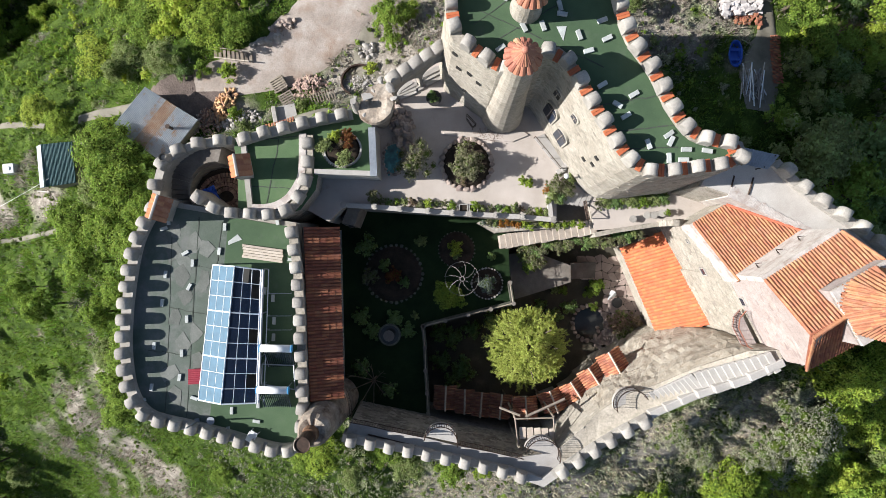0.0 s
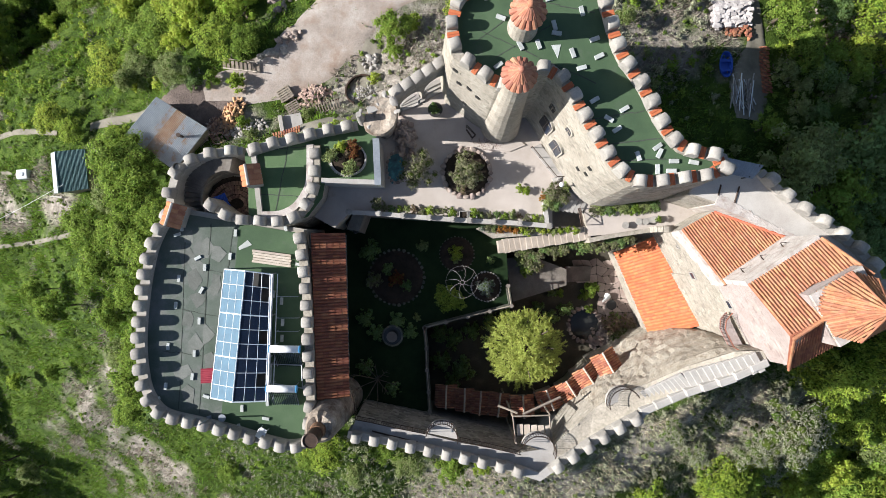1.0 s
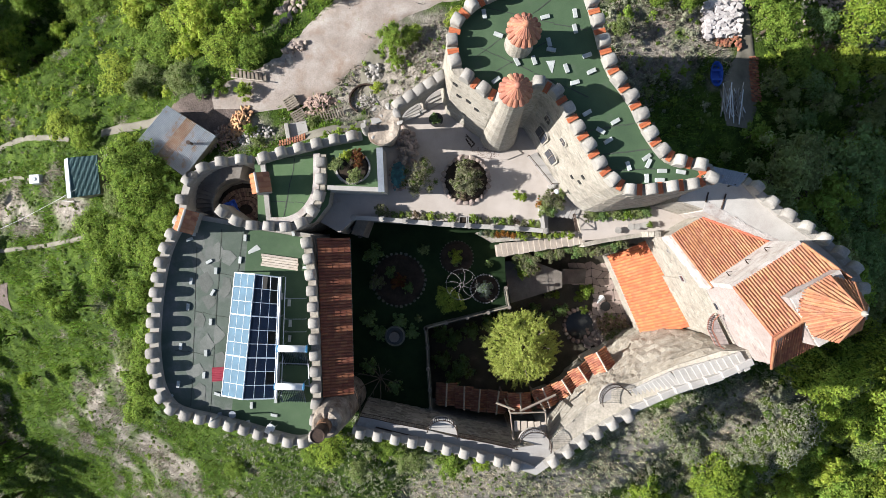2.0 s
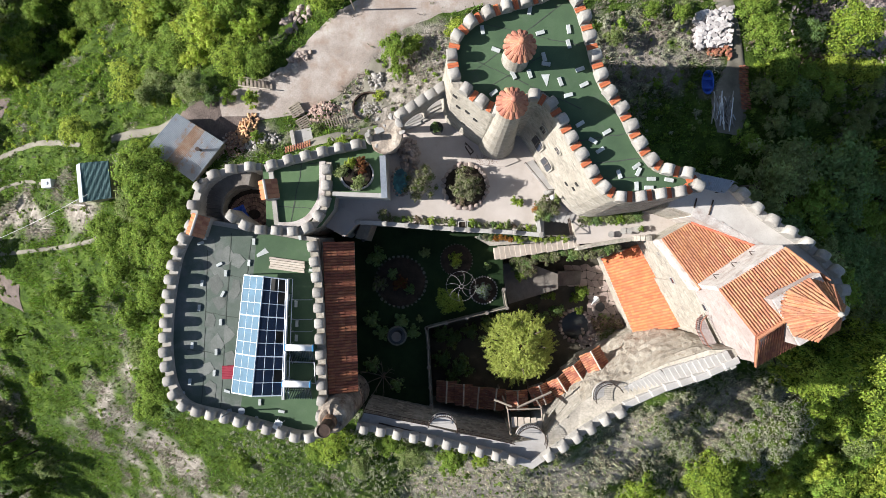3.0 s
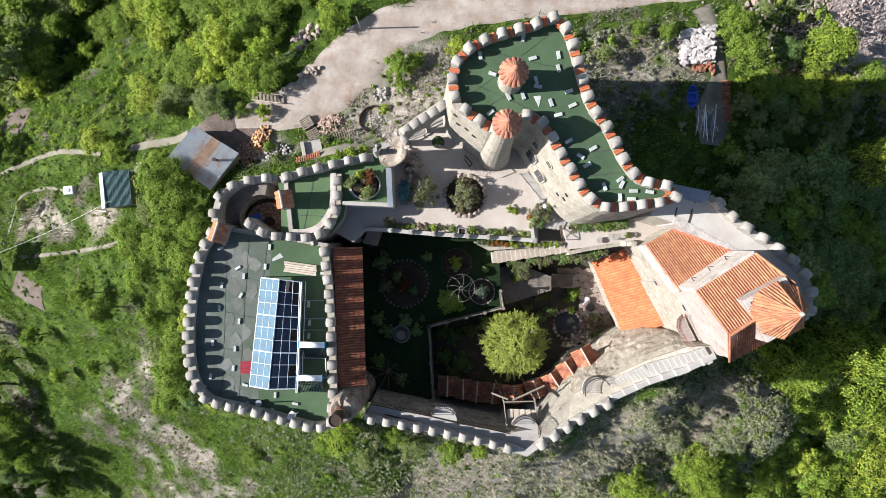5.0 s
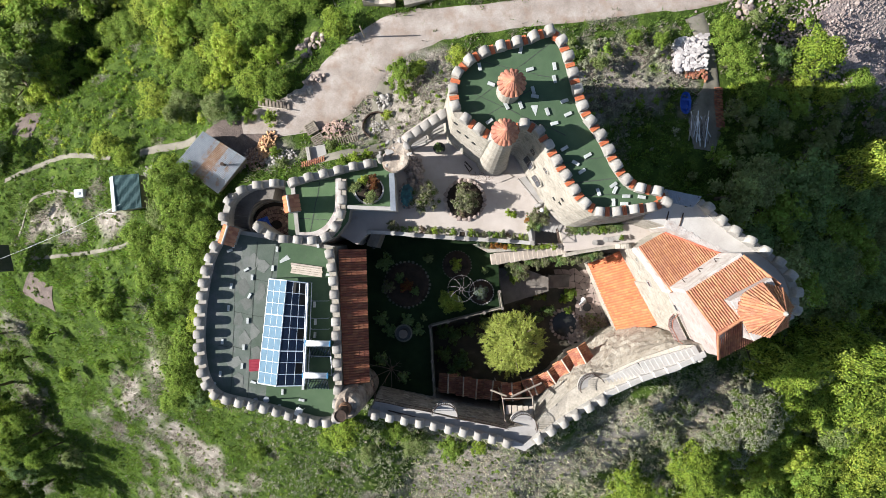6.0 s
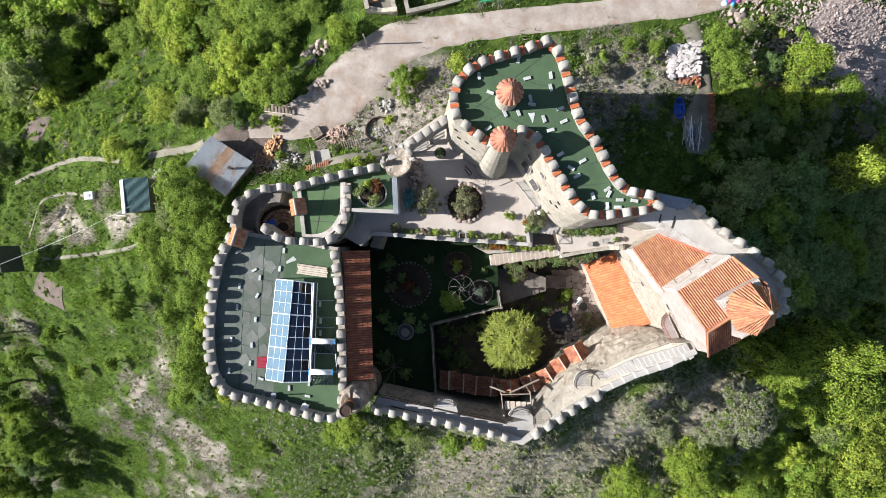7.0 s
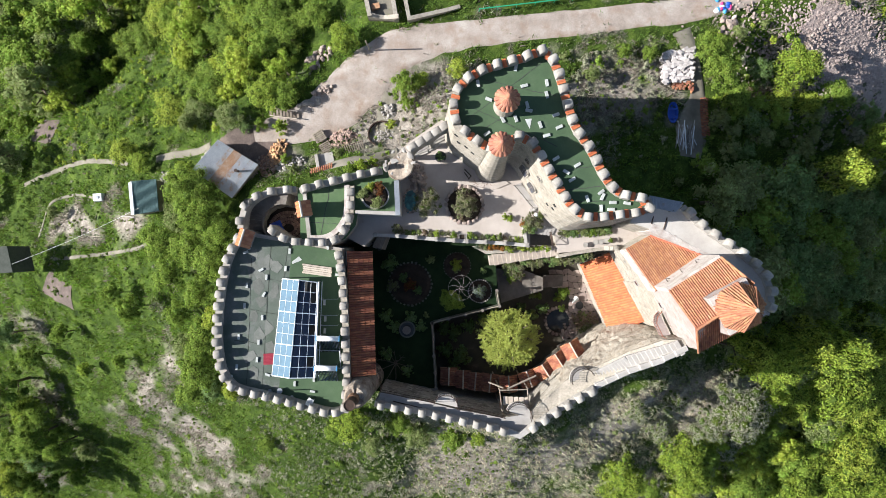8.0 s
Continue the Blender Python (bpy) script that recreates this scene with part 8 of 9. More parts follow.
cir = [(pc.x + 0.16 * math.cos(i * 0.5236), pc.y + 0.16 * math.sin(i * 0.5236), -1.74) for i in range(13)]
for p, q in zip(cir, cir[1:]):
    rod(bm, p, q, 0.018, 5)
part("hub", bm, MERLON, perg)
# fence between the two garden levels
def post_fence(pts, z, label, h=0.9):
    t = thing("garden_fence", (*pts[0], z), label, "fence", "garden fences")
    for p in pts:
        bm = bmesh.new()
        rod(bm, (*p, z), (*p, z + h), 0.09, 10), rod(bm, (*p, z + h), (*p, z + h + 0.1), 0.15, 10)
        part("post", bm, LANDM, t)
    for a, b in zip(pts, pts[1:]):
        bm = bmesh.new()
        a2, b2 = Vector(a), Vector(b)
        d, c = b2 - a2, (a2 + b2) / 2
        box(bm, c.x, c.y, z + 0.2, d.length, 0.26, 0.4, math.degrees(math.atan2(d.y, d.x)))
        part("wall", bm, SHADED_STONE, t)
        for hh in (0.55, 0.8):
            bm = bmesh.new()
            rod(bm, (*a, z + hh), (*b, z + hh), 0.03, 6)
            part("rail", bm, WOOD, t)
    return t


post_fence([(-1.35, -5.42), (0.16, -5.02), (1.75, -4.62), (3.35, -4.22), (4.94, -3.82), (4.70, -2.35)], G, "low stone fence with round posts above the lower garden")
post_fence([(-1.43, -5.42), (-1.27, -6.93), (-1.23, -8.52), (-1.11, -10.11), (-1.04, -11.51)], G, "grey stone fence with round posts across the garden")
# fountain with a pale pedestal
ft = thing("fountain", (*(-3.86, -5.99), G), "round fountain basin with a pale stone pedestal", "fountain")
fc = (-3.78, -6.07)
bm = bmesh.new()
bmesh.ops.create_cone(bm, cap_ends=True, segments=22, radius1=0.75, radius2=0.8, depth=0.4, matrix=pose(*fc, G + 0.2))
part("basin", bm, SHADED_STONE, ft)
bm = bmesh.new()
bmesh.ops.create_cone(bm, cap_ends=True, segments=22, radius1=0.66, radius2=0.66, depth=0.03, matrix=pose(*fc, G + 0.42))
part("water", bm, WATER, ft)
bm = bmesh.new()
rod(bm, (*fc, G), (*fc, G + 0.9), 0.22, 10, 0.12), rod(bm, (*fc, G + 0.9), (*fc, G + 1.05), 0.34, 12, 0.4)
part("pedestal", bm, LANDM, ft)
# a darker leaf kind stands in for the shade on these bushes
for dx, dy in ((-1.2, 0.2), (1.3, 0.3), (0.3, 1.1)):
    shrub((fc[0] + dx, fc[1] + dy), G, 0.8, 2, "dark bush beside the fountain", "shrub", "fountain bushes", 0.6)
# bare tree and table in the shade
bt2 = thing("bare_tree", (*(-4.78, -9.20), G), "leafless pale-barked small tree in the shaded garden", "tree")
bcn = (-4.78, -9.12)
bm = bmesh.new()
rod(bm, (*bcn, G), (*bcn, G + 1.6), 0.09, 7, 0.07)
part("trunk", bm, BARK, bt2)
for i in range(9):
    a = i * 0.7 + rp.uniform(-0.2, 0.2)
    l = rp.uniform(1.0, 1.9)
    bm = bmesh.new()
    e = Vector((bcn[0] + l * math.cos(a), bcn[1] + l * math.sin(a), G + 2.1 + rp.uniform(0, 0.7)))
    s = Vector((*bcn, G + 1.2))
    rod(bm, s, e, 0.05, 5, 0.012)
    for k in range(3):
        rod(bm, s.lerp(e, 0.5 + k * 0.15), s.lerp(e, 0.7 + k * 0.2) + Vector((rp.uniform(-0.4, 0.4), rp.uniform(-0.4, 0.4), 0.3)), 0.02, 4, 0.006)
    part("branch", bm, BARK, bt2)
tb = thing("garden_table", (*(-4.46, -11.63), G), "square pale-topped table against the south wall", "table")
q = (-4.45, -11.60)
bm = bmesh.new()
box(bm, q[0], q[1], G + 0.74, 1.1, 0.85, 0.05, -12, 0.01)
part("tabletop", bm, BLOCKS, tb)
for sx in (-0.45, 0.45):
    for sy in (-0.33, 0.33):
        bm = bmesh.new()
        box(bm, q[0] + sx, q[1] + sy, G + 0.36, 0.07, 0.07, 0.72)
        part("leg", bm, WOOD, tb)

# ---- lower garden ----
PAVE = material("flag_stone", [(0.3, (0.24, 0.185, 0.165)), (0.7, (0.37, 0.30, 0.27))], 1.2, 10, 0.9, 0.3, 0.16, vary=0.2)
pv = thing("stone_paving", (*(13.82, -1.71), LOWER), "irregular pinkish flagstone paving in the lower garden", "paving", "", "structure")
net = [[(10.3 + i * 0.62 + rp.uniform(-0.2, 0.2) + 0.3 * (j % 2), -0.5 - j * 0.62 + rp.uniform(-0.2, 0.2)) for i in range(11)] for j in range(12)]
for j in range(11):
    for i in range(10):
        q4 = [Vector(p) for p in (net[j][i], net[j + 1][i], net[j + 1][i + 1], net[j][i + 1])]
        c = sum(q4, Vector((0, 0))) / 4
        if c.x > 13.75 - c.y * 0.42 or (c.x < 12.2 and c.y < -2.4):
            continue
        ring = []
        for p, q in zip(q4, q4[1:] + q4[:1]):
            ring += [p.lerp(q, 0.12).lerp(c, 0.05), p.lerp(q, 0.88).lerp(c, 0.05)]
        bm = bmesh.new()
        prism(bm, [tuple(p) for p in ring], LOWER - 0.02, LOWER + 0.03 + rp.uniform(0, 0.02))
        part("flagstone", bm, PAVE, pv)
bm = bmesh.new()
prism(bm, [(4.74, -0.37), (6.91, -0.29), (9.40, -1.21), (9.40, -2.45), (5.33, -3.70), (5.03, -2.45)], -9, -5.6)
tagged(part("garden_landing", bm, LANDM), "grey concrete landing between the garden levels", "floor", "", "structure")
for k in range(8):
    c = Vector((9.53, -1.63)).lerp(Vector((11.59, -1.61)), k / 7)
    bm = bmesh.new()
    box(bm, c.x, c.y, -5.9 - k * 0.26 - 0.9, 0.3, 1.2, 1.8, -4)
    tagged(part("garden_step", bm, LANDM), "concrete step to the lower garden", "step", "lower garden steps", "structure")
for c, r, k in (((13.46, -5.61), 1.15, 8), ((13.89, -6.39), 1.0, 6), ((6.76, -0.88), 1.0, 6), ((5.92, -0.59), 0.8, 3), ((7.39, -1.43), 0.6, 6), ((11.74, -2.87), 0.85, 1), ((11.19, -3.39), 0.6, 1), ((8.61, -3.17), 0.5, 3), ((6.26, -1.24), 0.7, 1), ((6.69, -0.60), 0.85, 3), ((6.04, -0.39), 0.7, 6), ((9.26, -3.17), 0.5, 1), ((14.61, -5.53), 0.9, 8), ((13.76, -5.10), 0.6, 3), ((9.69, -4.46), 0.8, 2), ((8.40, -5.10), 0.9, 2), ((11.61, -4.46), 0.5, 1), ((7.54, -4.24), 0.6, 2)):
    shrub(c, LOWER if c[0] > 7.3 else -5.7, r, k, "shrub of the lower garden", "shrub", "lower garden shrubs")
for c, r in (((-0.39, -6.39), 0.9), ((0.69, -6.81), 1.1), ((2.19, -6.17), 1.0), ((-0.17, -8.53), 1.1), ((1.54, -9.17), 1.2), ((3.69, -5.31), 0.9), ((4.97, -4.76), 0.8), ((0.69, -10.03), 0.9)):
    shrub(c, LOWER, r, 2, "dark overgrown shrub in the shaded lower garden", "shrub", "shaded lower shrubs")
pond = thing("pond", (*(11.29, -5.86), LOWER), "dark pond rimmed with boulders", "pond")
bm = bmesh.new()
bmesh.ops.create_cone(bm, cap_ends=True, segments=24, radius1=1.15, radius2=1.15, depth=0.06, matrix=pose(*(11.29, -5.73), LOWER + 0.04))
part("water", bm, WATER, pond)
for k in range(22):
    a = k * 0.2856
    c = (11.29, -5.73)
    sz = rp.uniform(0.3, 0.6)
    piece("stone", rp.choice(ROCKS), pose(c[0] + 1.3 * math.cos(a), c[1] + 1.35 * math.sin(a), LOWER + 0.12, rp.uniform(-20, 20), 0, k * 77) @ Matrix.Diagonal((sz, sz, sz, 1)), pond)
stone_heap("rockery", "rockery of dark boulders by the pond", (12.51, -6.96), LOWER, 0.8, 1.1, 40, 0.25, 0.5, ROCKS, 20, 0.4)
bm = bmesh.new()
c = (13.42, -4.14)
bmesh.ops.create_cone(bm, cap_ends=True, segments=14, radius1=0.38, radius2=0.4, depth=0.3, matrix=pose(*c, LOWER + 0.15))
single("dark_basin", bm, DARK, "dark round basin on the paving", "basin")
bm = bmesh.new()
bmesh.ops.create_cone(bm, cap_ends=True, segments=8, radius1=0.28, radius2=0.02, depth=0.9, matrix=pose(*(12.84, -3.65), LOWER + 0.5, 55, 0, -50))
single("white_sculpture", bm, WHITE, "pointed white garden ornament by the pond", "ornament")

# willow
wt = thing("willow_tree", (5.7, -6.9, LOWER), "big willow with feathery yellow-green spring foliage", "tree")
bm = bmesh.new()
rod(bm, (5.7, -6.9, LOWER - 0.3), (5.8, -6.9, -4.6), 0.24, 9, 0.17)
for i in range(9):
    a = i * 0.7
    rod(bm, (5.8, -6.9, -5.0), (5.8 + 2.2 * math.cos(a), -6.9 + 2.1 * math.sin(a), -2.9 + 0.5 * math.sin(i * 2.1)), 0.1, 6, 0.03)
part("trunk", bm, BARK, wt)
WILLOW = leafy("leaf_willow", (0.30, 0.355, 0.075), (0.45, 0.50, 0.14), 0.3)
rw = np.random.RandomState(31)
co = []
for k in range(1050):
    a, q = rw.rand() * 6.2832, 2.5 * rw.rand() ** 0.58
    lump = 0.35 * math.sin(2.3 * q * math.cos(a) + 1) * math.cos(2.1 * q * math.sin(a))
    root = np.array((5.85 + q * math.cos(a), -6.95 + q * math.sin(a), -2.6 - 0.19 * q * q + lump + rw.uniform(-0.5, 0.2)))
    b = a + rw.normal() * 0.9
    out, length = np.array((math.cos(b), math.sin(b), 0)), rw.uniform(0.4, 1.0) * (1 + 0.25 * math.sin(3 * a + 0.6) + 0.15 * math.sin(7 * a))
    for t in np.linspace(0.05, 1, 20):
        c = root + out * length * 0.8 * t + np.array((0, 0, 0.35 * t - 0.8 * length * t * t)) + rw.normal(size=3) * 0.035
        g = b + rw.choice((-1, 1)) * rw.uniform(0.3, 1.3)
        tip = c + np.array((math.cos(g) * 0.13, math.sin(g) * 0.13, rw.uniform(-0.1, 0.06)))
        w = np.array((-math.sin(g), math.cos(g), rw.uniform(-0.5, 0.5))) * 0.032
        co += [c - w, c + w, tip]
me = bpy.data.meshes.new("crown")
me.from_pydata([tuple(v) for v in co], [], [(i, i + 1, i + 2) for i in range(0, len(co), 3)])
me.materials.append(WILLOW)
adopt(new("crown", me), wt)

BAYTILE = material("weathered_bay_tile", [(0.3, (0.22, 0.075, 0.042)), (0.5, (0.31, 0.12, 0.07)), (0.7, (0.37, 0.2, 0.135))], 2.0, 14, 0.88, 0.25, 0.22, vary=0.28, per="island")
# old clay tile darkened: the shade on the western roofs painted into it
SHADETILE = material("shaded_clay_tile", [(0.3, (0.10, 0.042, 0.028)), (0.55, (0.155, 0.064, 0.04)), (0.75, (0.19, 0.10, 0.068))], 1.6, 14, 0.9, 0.2, 0.2, vary=0.25, per="island")
# small gabled roofs stepping up along the garden's south wall: ridge ends, ridge height, half width
ridges = [((0.2, -9.75), (0.15, -11.35), -3.8, 0.78), ((1.55, -10.0), (1.5, -11.6), -3.75, 0.66), ((2.75, -10.2), (2.6, -11.8), -3.7, 0.62), ((4.17, -10.3), (3.95, -11.9), -3.6, 0.72), ((5.8, -10.45), (5.85, -11.95), -3.5, 0.82), ((7.49, -10.0), (7.98, -11.35), -3.3, 0.82), ((8.9, -9.3), (9.72, -10.62), -3.0, 0.84), ((10.05, -8.25), (10.95, -9.68), -2.6, 0.84), ((11.32, -7.1), (12.15, -8.68), -2.2, 0.86)]
for i, (a, b, z, half) in enumerate(ridges):
    t = thing("gabled_roof", (*a, LOWER), "small stepped gable roof of old clay tiles on the garden wall", "roof", "stepped tiled roofs")
    a, b = Vector((*a, z)), Vector((*b, z + 0.35))
    run = (b - a).normalized()
    out = Vector((run.y, -run.x, 0)).normalized() * half
    drop = Vector((0, 0, half * 0.72))
    for k in (-1, 1):
        bm = bmesh.new()
        tile_roof(bm, a + out * k - drop, b + out * k - drop, b, a, 0.17, 0.34, 0.05)
        tagged(part("roof_tiles", bm, BAYTILE if i > 3 else SHADETILE, t), kind="stuff")
    bm = bmesh.new()
    rod(bm, a + Vector((0, 0, 0.07)) - run * 0.08, b + Vector((0, 0, 0.07)) + run * 0.05, 0.075, 6)
    # greyer boards in the west carry the shade in their colour
    part("ridge_board", bm, PALEWOOD if i > 4 else WOOD, t, "weathered ridge board")
    bm = bmesh.new()
    m = [a + out * 0.85 + run * 0.95, b + out * 0.85, b - out * 0.85, a - out * 0.85 + run * 0.95]
    prism(bm, [(p.x, p.y) for p in m], LOWER - 0.5, z - half * 0.8)
    part("wall", bm, STONE, t)
# added dark bar that stands in for a shadow gap along the walk
bm = bmesh.new()
rod(bm, (-4.75, -11.7, 1.05), (6.28, -14.46, 1.05), 0.05, 6, 0.09)
single("shadow_gap_bar", bm, IRON, "long dark bar added in place of a shadow gap along the foot of the parapet", "pipe")
# timber frame over the south gate
tf = thing("timber_frame", (*(6.22, -12.15), -3), "weathered timber frame with a small platform by the south walk", "frame")
for a, b, z0, z1, r in (((4.64, -10.91), (4.86, -12.72), 0.3, 0.3, 0.06), ((7.10, -10.77), (7.25, -12.65), 0.3, 0.3, 0.06), ((3.66, -10.29), (4.98, -10.76), -0.1, 0.1, 0.08), ((5.32, -10.82), (7.87, -9.65), 0.2, 0.2, 0.09), ((4.64, -10.91), (7.10, -10.84), 0.35, 0.35, 0.05)):
    bm = bmesh.new()
    rod(bm, (*a, z0), (*b, z1), r, 6)
    part("beam", bm, WOOD, tf)
for k in range(5):
    c = (5.15 + k * 0.48, -11.88 - k * 0.02)
    bm = bmesh.new()
    box(bm, c[0], c[1], 0.12, 0.4, 0.75, 0.05, 2 + k)
    part("board", bm, PALEWOOD, tf)
for c in ((4.64, -10.91), (7.10, -10.77), (4.86, -12.72), (7.25, -12.65)):
    bm = bmesh.new()
    rod(bm, (*c, LOWER), (*c, 0.35), 0.07, 6)
    part("post", bm, WOOD, tf)

# ---- south walk: bays, railings, steps ----
def tube(bm, pts, r, n=6):
    """One round bar bent along a line."""
    rows = []
    for i, p in enumerate(pts):
        d = (Vector(pts[min(i + 1, len(pts) - 1)]) - Vector(pts[max(i - 1, 0)])).normalized()
        s = d.cross(Vector((0, 0, 1))).normalized()
        u = s.cross(d)
        rows.append([bm.verts.new(Vector(p) + s * r * math.cos(k * 6.2832 / n) + u * r * math.sin(k * 6.2832 / n)) for k in range(n)])
    for a, b in zip(rows, rows[1:]):
        for k in range(n):
            bm.faces.new((a[k], a[(k + 1) % n], b[(k + 1) % n], b[k]))
    bm.faces.new(rows[0]), bm.faces.new(rows[-1][::-1])


def iron_rail(pts, z, label, closed=False, h=0.95, gap=0.16):
    t = thing("iron_railing", (*pts[0], z), label, "railing", "iron railings")
    for nm, hh, rr in (("handrail", h, 0.03), ("bottom_rail", 0.12, 0.022)):
        bm = bmesh.new()
        tube(bm, [(x, y, z + hh) for x, y in pts], rr)
        part(nm, bm, IRON, t)
    for p, a in along([(x, y, z) for x, y in pts], gap):
        bm = bmesh.new()
        rod(bm, (p.x, p.y, z), (p.x, p.y, z + h + 0.06), 0.018, 4)
        part("baluster", bm, IRON, t)
    return t


def bay(c, r, a0, a1, z, label):
    arcp = [(c[0] + r * math.cos(radians(a0 + (a1 - a0) * k / 14)), c[1] + r * math.sin(radians(a0 + (a1 - a0) * k / 14))) for k in range(15)]
    bm = bmesh.new()
    prism(bm, arcp, z - 0.3, z + 0.012)
    tagged(part("bay_floor", bm, STEP), "half-round pale viewing bay of the walk", "floor", "viewing bays", "structure")
    return iron_rail(arcp, z, label)


iron_rail([(-5.73, -10.71), (-4.74, -10.89), (-3.32, -11.21), (-1.20, -11.63)], 1.0, "dark iron railing along the south walk")
iron_rail([(0.85, -12.06), (2.69, -12.45), (4.99, -12.98)], 1.0, "dark iron railing along the south walk")
iron_rail([(-6.08, -8.80), (-5.80, -9.69), (-5.73, -10.71)], 1.0, "dark iron railing along the south walk")
bay((-0.14, -12.04), 1.05, -12, 168, 1.0, "curved iron railing round a viewing bay")
bay((6.18, -12.89), 1.1, -20, 160, 1.0, "curved iron railing round a viewing bay")
bay((11.57, -9.60), 1.0, 25, 200, 1.62, "curved iron railing round a viewing bay")
bm = bmesh.new()
cab = [(-4.95, -11.90), (-1.57, -12.65), (2.35, -13.50), (4.84, -14.21), (6.09, -14.64)]
for a, b in zip(cab, cab[1:]):
    rod(bm, (*a, 1.06), (*b, 1.06), 0.06, 6)
single("drain_pipe", bm, IRON, "dark pipe lying along the south walk", "pipe")
st2 = thing("rising_stair", (*(15.81, -7.60), 1.6), "long flight of pale steps climbing to the house", "stair")
s0, s1, s2 = Vector((*(12.83, -9.50), 1.75)), Vector((*(15.22, -7.93), 3.2)), Vector((*(18.93, -6.41), 4.95))
for k in range(22):
    f = k / 22 * 2
    a = s0.lerp(s1, f) if f < 1 else s1.lerp(s2, f - 1)
    f2 = (k + 1.05) / 22 * 2
    b = s0.lerp(s1, f2) if f2 < 1 else s1.lerp(s2, f2 - 1)
    d = b - a
    c = (a + b) / 2
    bm = bmesh.new()
    box(bm, c.x, c.y, b.z - 0.35, Vector((d.x, d.y)).length, 1.25, 0.9, math.degrees(math.atan2(d.y, d.x)) + 8, 0.015)
    part("step", bm, STEP, st2)

# ---- things outside the walls ----
def shed(corners, z_hi, z_lo, mat, label, wall_mat, ribs=True, low=3.0):
    """A shed with a sloping roof of ribbed sheet; corners: high a, high b, low c, low d."""
    a, b, c, d = (Vector(p) for p in corners)
    t = thing("shed", (*((a + c) / 2), lay(*((a + c) / 2))), label, "shed")
    g = min(lay(*p) for p in (a, b, c, d))
    bm = bmesh.new()
    ins = [tuple(p.lerp((a + b + c + d) / 4, 0.07)) for p in (a, b, c, d)]
    prism(bm, ins, g - 0.5, min(z_hi, z_lo) - 0.1)
    part("wall", bm, wall_mat, t)
    n = max(6, round((b - a).length / 0.5))
    for k in range(n):
        bm = bmesh.new()
        f0, f1 = k / n, (k + 1.04) / n
        rows = []
        for j in range(9):
            f = f0 + (f1 - f0) * j / 8
            h = (0.05 if j % 2 else 0.0) + 0.006 * (k % 2)
            p, q = a.lerp(b, f), d.lerp(c, f)
            rows.append((bm.verts.new((*p, z_hi + h)), bm.verts.new((*q, z_lo + h)), bm.verts.new((*q, z_lo - 0.05)), bm.verts.new((*p, z_hi - 0.05))))
        for r0, r1 in zip(rows, rows[1:]):
            bm.faces.new((r0[0], r1[0], r1[1], r0[1])), bm.faces.new((r0[3], r0[2], r1[2], r1[3]))
        bm.faces.new(rows[0]), bm.faces.new(rows[-1][::-1])
        part("roof_sheet", bm, mat[k % len(mat)], t)
    return t


RUSTY = material("rusty_sheet", [(0.3, (0.2, 0.105, 0.06)), (0.5, (0.27, 0.175, 0.12)), (0.7, (0.3, 0.275, 0.265))], 1.3, 10, 0.7, 0.15, 0.18, metal=0.2)
STREAK = material("streaked_sheet", [(0.3, (0.204, 0.225, 0.26)), (0.55, (0.285, 0.31, 0.35)), (0.75, (0.33, 0.36, 0.4))], 0.8, 10, 0.5, 0.15, 0.14, metal=0.4, mottle=((0.25, 0.15, 0.09), 1.4, 0.5, 0.66))
wshed = shed([(-23.75, 12.92), (-19.53, 10.29), (-22.42, 6.86), (-26.54, 9.87)], -9.4, -9.8, [GALV, GALV, GALV, STREAK, RUSTY, RUSTY, STREAK, GALV, STREAK, GALV, GALV, GALV], "shed with a grey corrugated roof streaked with rust", WOOD)
bm = bmesh.new()
p = (-21.63, 9.62)
rod(bm, (*p, -10.2), (*p, -8.7), 0.12, 10), rod(bm, (*p, -8.7), (*p, -8.62), 0.18, 10)
part("flue", bm, IRON, wshed, "short dark flue pipe")
gsh = shed([(-34.88, 9.06), (-32.13, 9.31), (-31.91, 5.76), (-34.67, 5.38)], -13.8, -14.0, [TEAL], "small shed with a teal sheet roof and pale edge", WOOD, False)
bm = bmesh.new()
a, b = (-35.18, 8.88), (-34.87, 5.31)
c, d = (-34.83, 9.05), (-34.52, 5.37)
prism(bm, [a, c, d, b], -14.05, -13.74)
part("edge_sheet", bm, GALVBAR, gsh, "pale sheet edge")
# cabin tone taken down to near-black to paint in the shadow over it
bm = bmesh.new()
prism(bm, [(-56.49, 1.76), (-53.46, 1.90), (-52.77, -1.27), (-56.49, -1.54)], -25, -20.8)
single("dark_cabin", bm, SEAM, "dark blue-grey cabin on the western slope, its shadow painted into the colour", "cabin")
wtank = thing("water_tank", (*(-42.38, 7.92), lay(*(-42.38, 7.92))), "white box-shaped water tank on the slope", "tank")
p = (-42.38, 7.85)
bm = bmesh.new()
box(bm, *p, lay(*p) + 0.55, 1.1, 0.95, 1.3, 5, 0.06)
part("body", bm, WHITE, wtank)
bm = bmesh.new()
rod(bm, (*p, lay(*p) + 1.2), (*p, lay(*p) + 1.27), 0.2, 12)
part("lid", bm, GALV, wtank)
# cable, posts and pole
a, b = Vector((*(-52.02, -0.26), -19.5)), Vector((*(-33.87, 6.07), -13.4))
bm = bmesh.new()
tube(bm, [a.lerp(b, k / 10) - Vector((0, 0, 1.0 * math.sin(math.pi * k / 10))) for k in range(11)], 0.016, 5)
single("cable", bm, WHITE, "pale sagging cable between cabin and shed", "cable")
bm = bmesh.new()
a, b = (-38.03, 5.43), (-36.09, 5.23)
rod(bm, (*a, lay(*a) + 0.4), (*b, lay(*b) + 0.5), 0.07, 6)
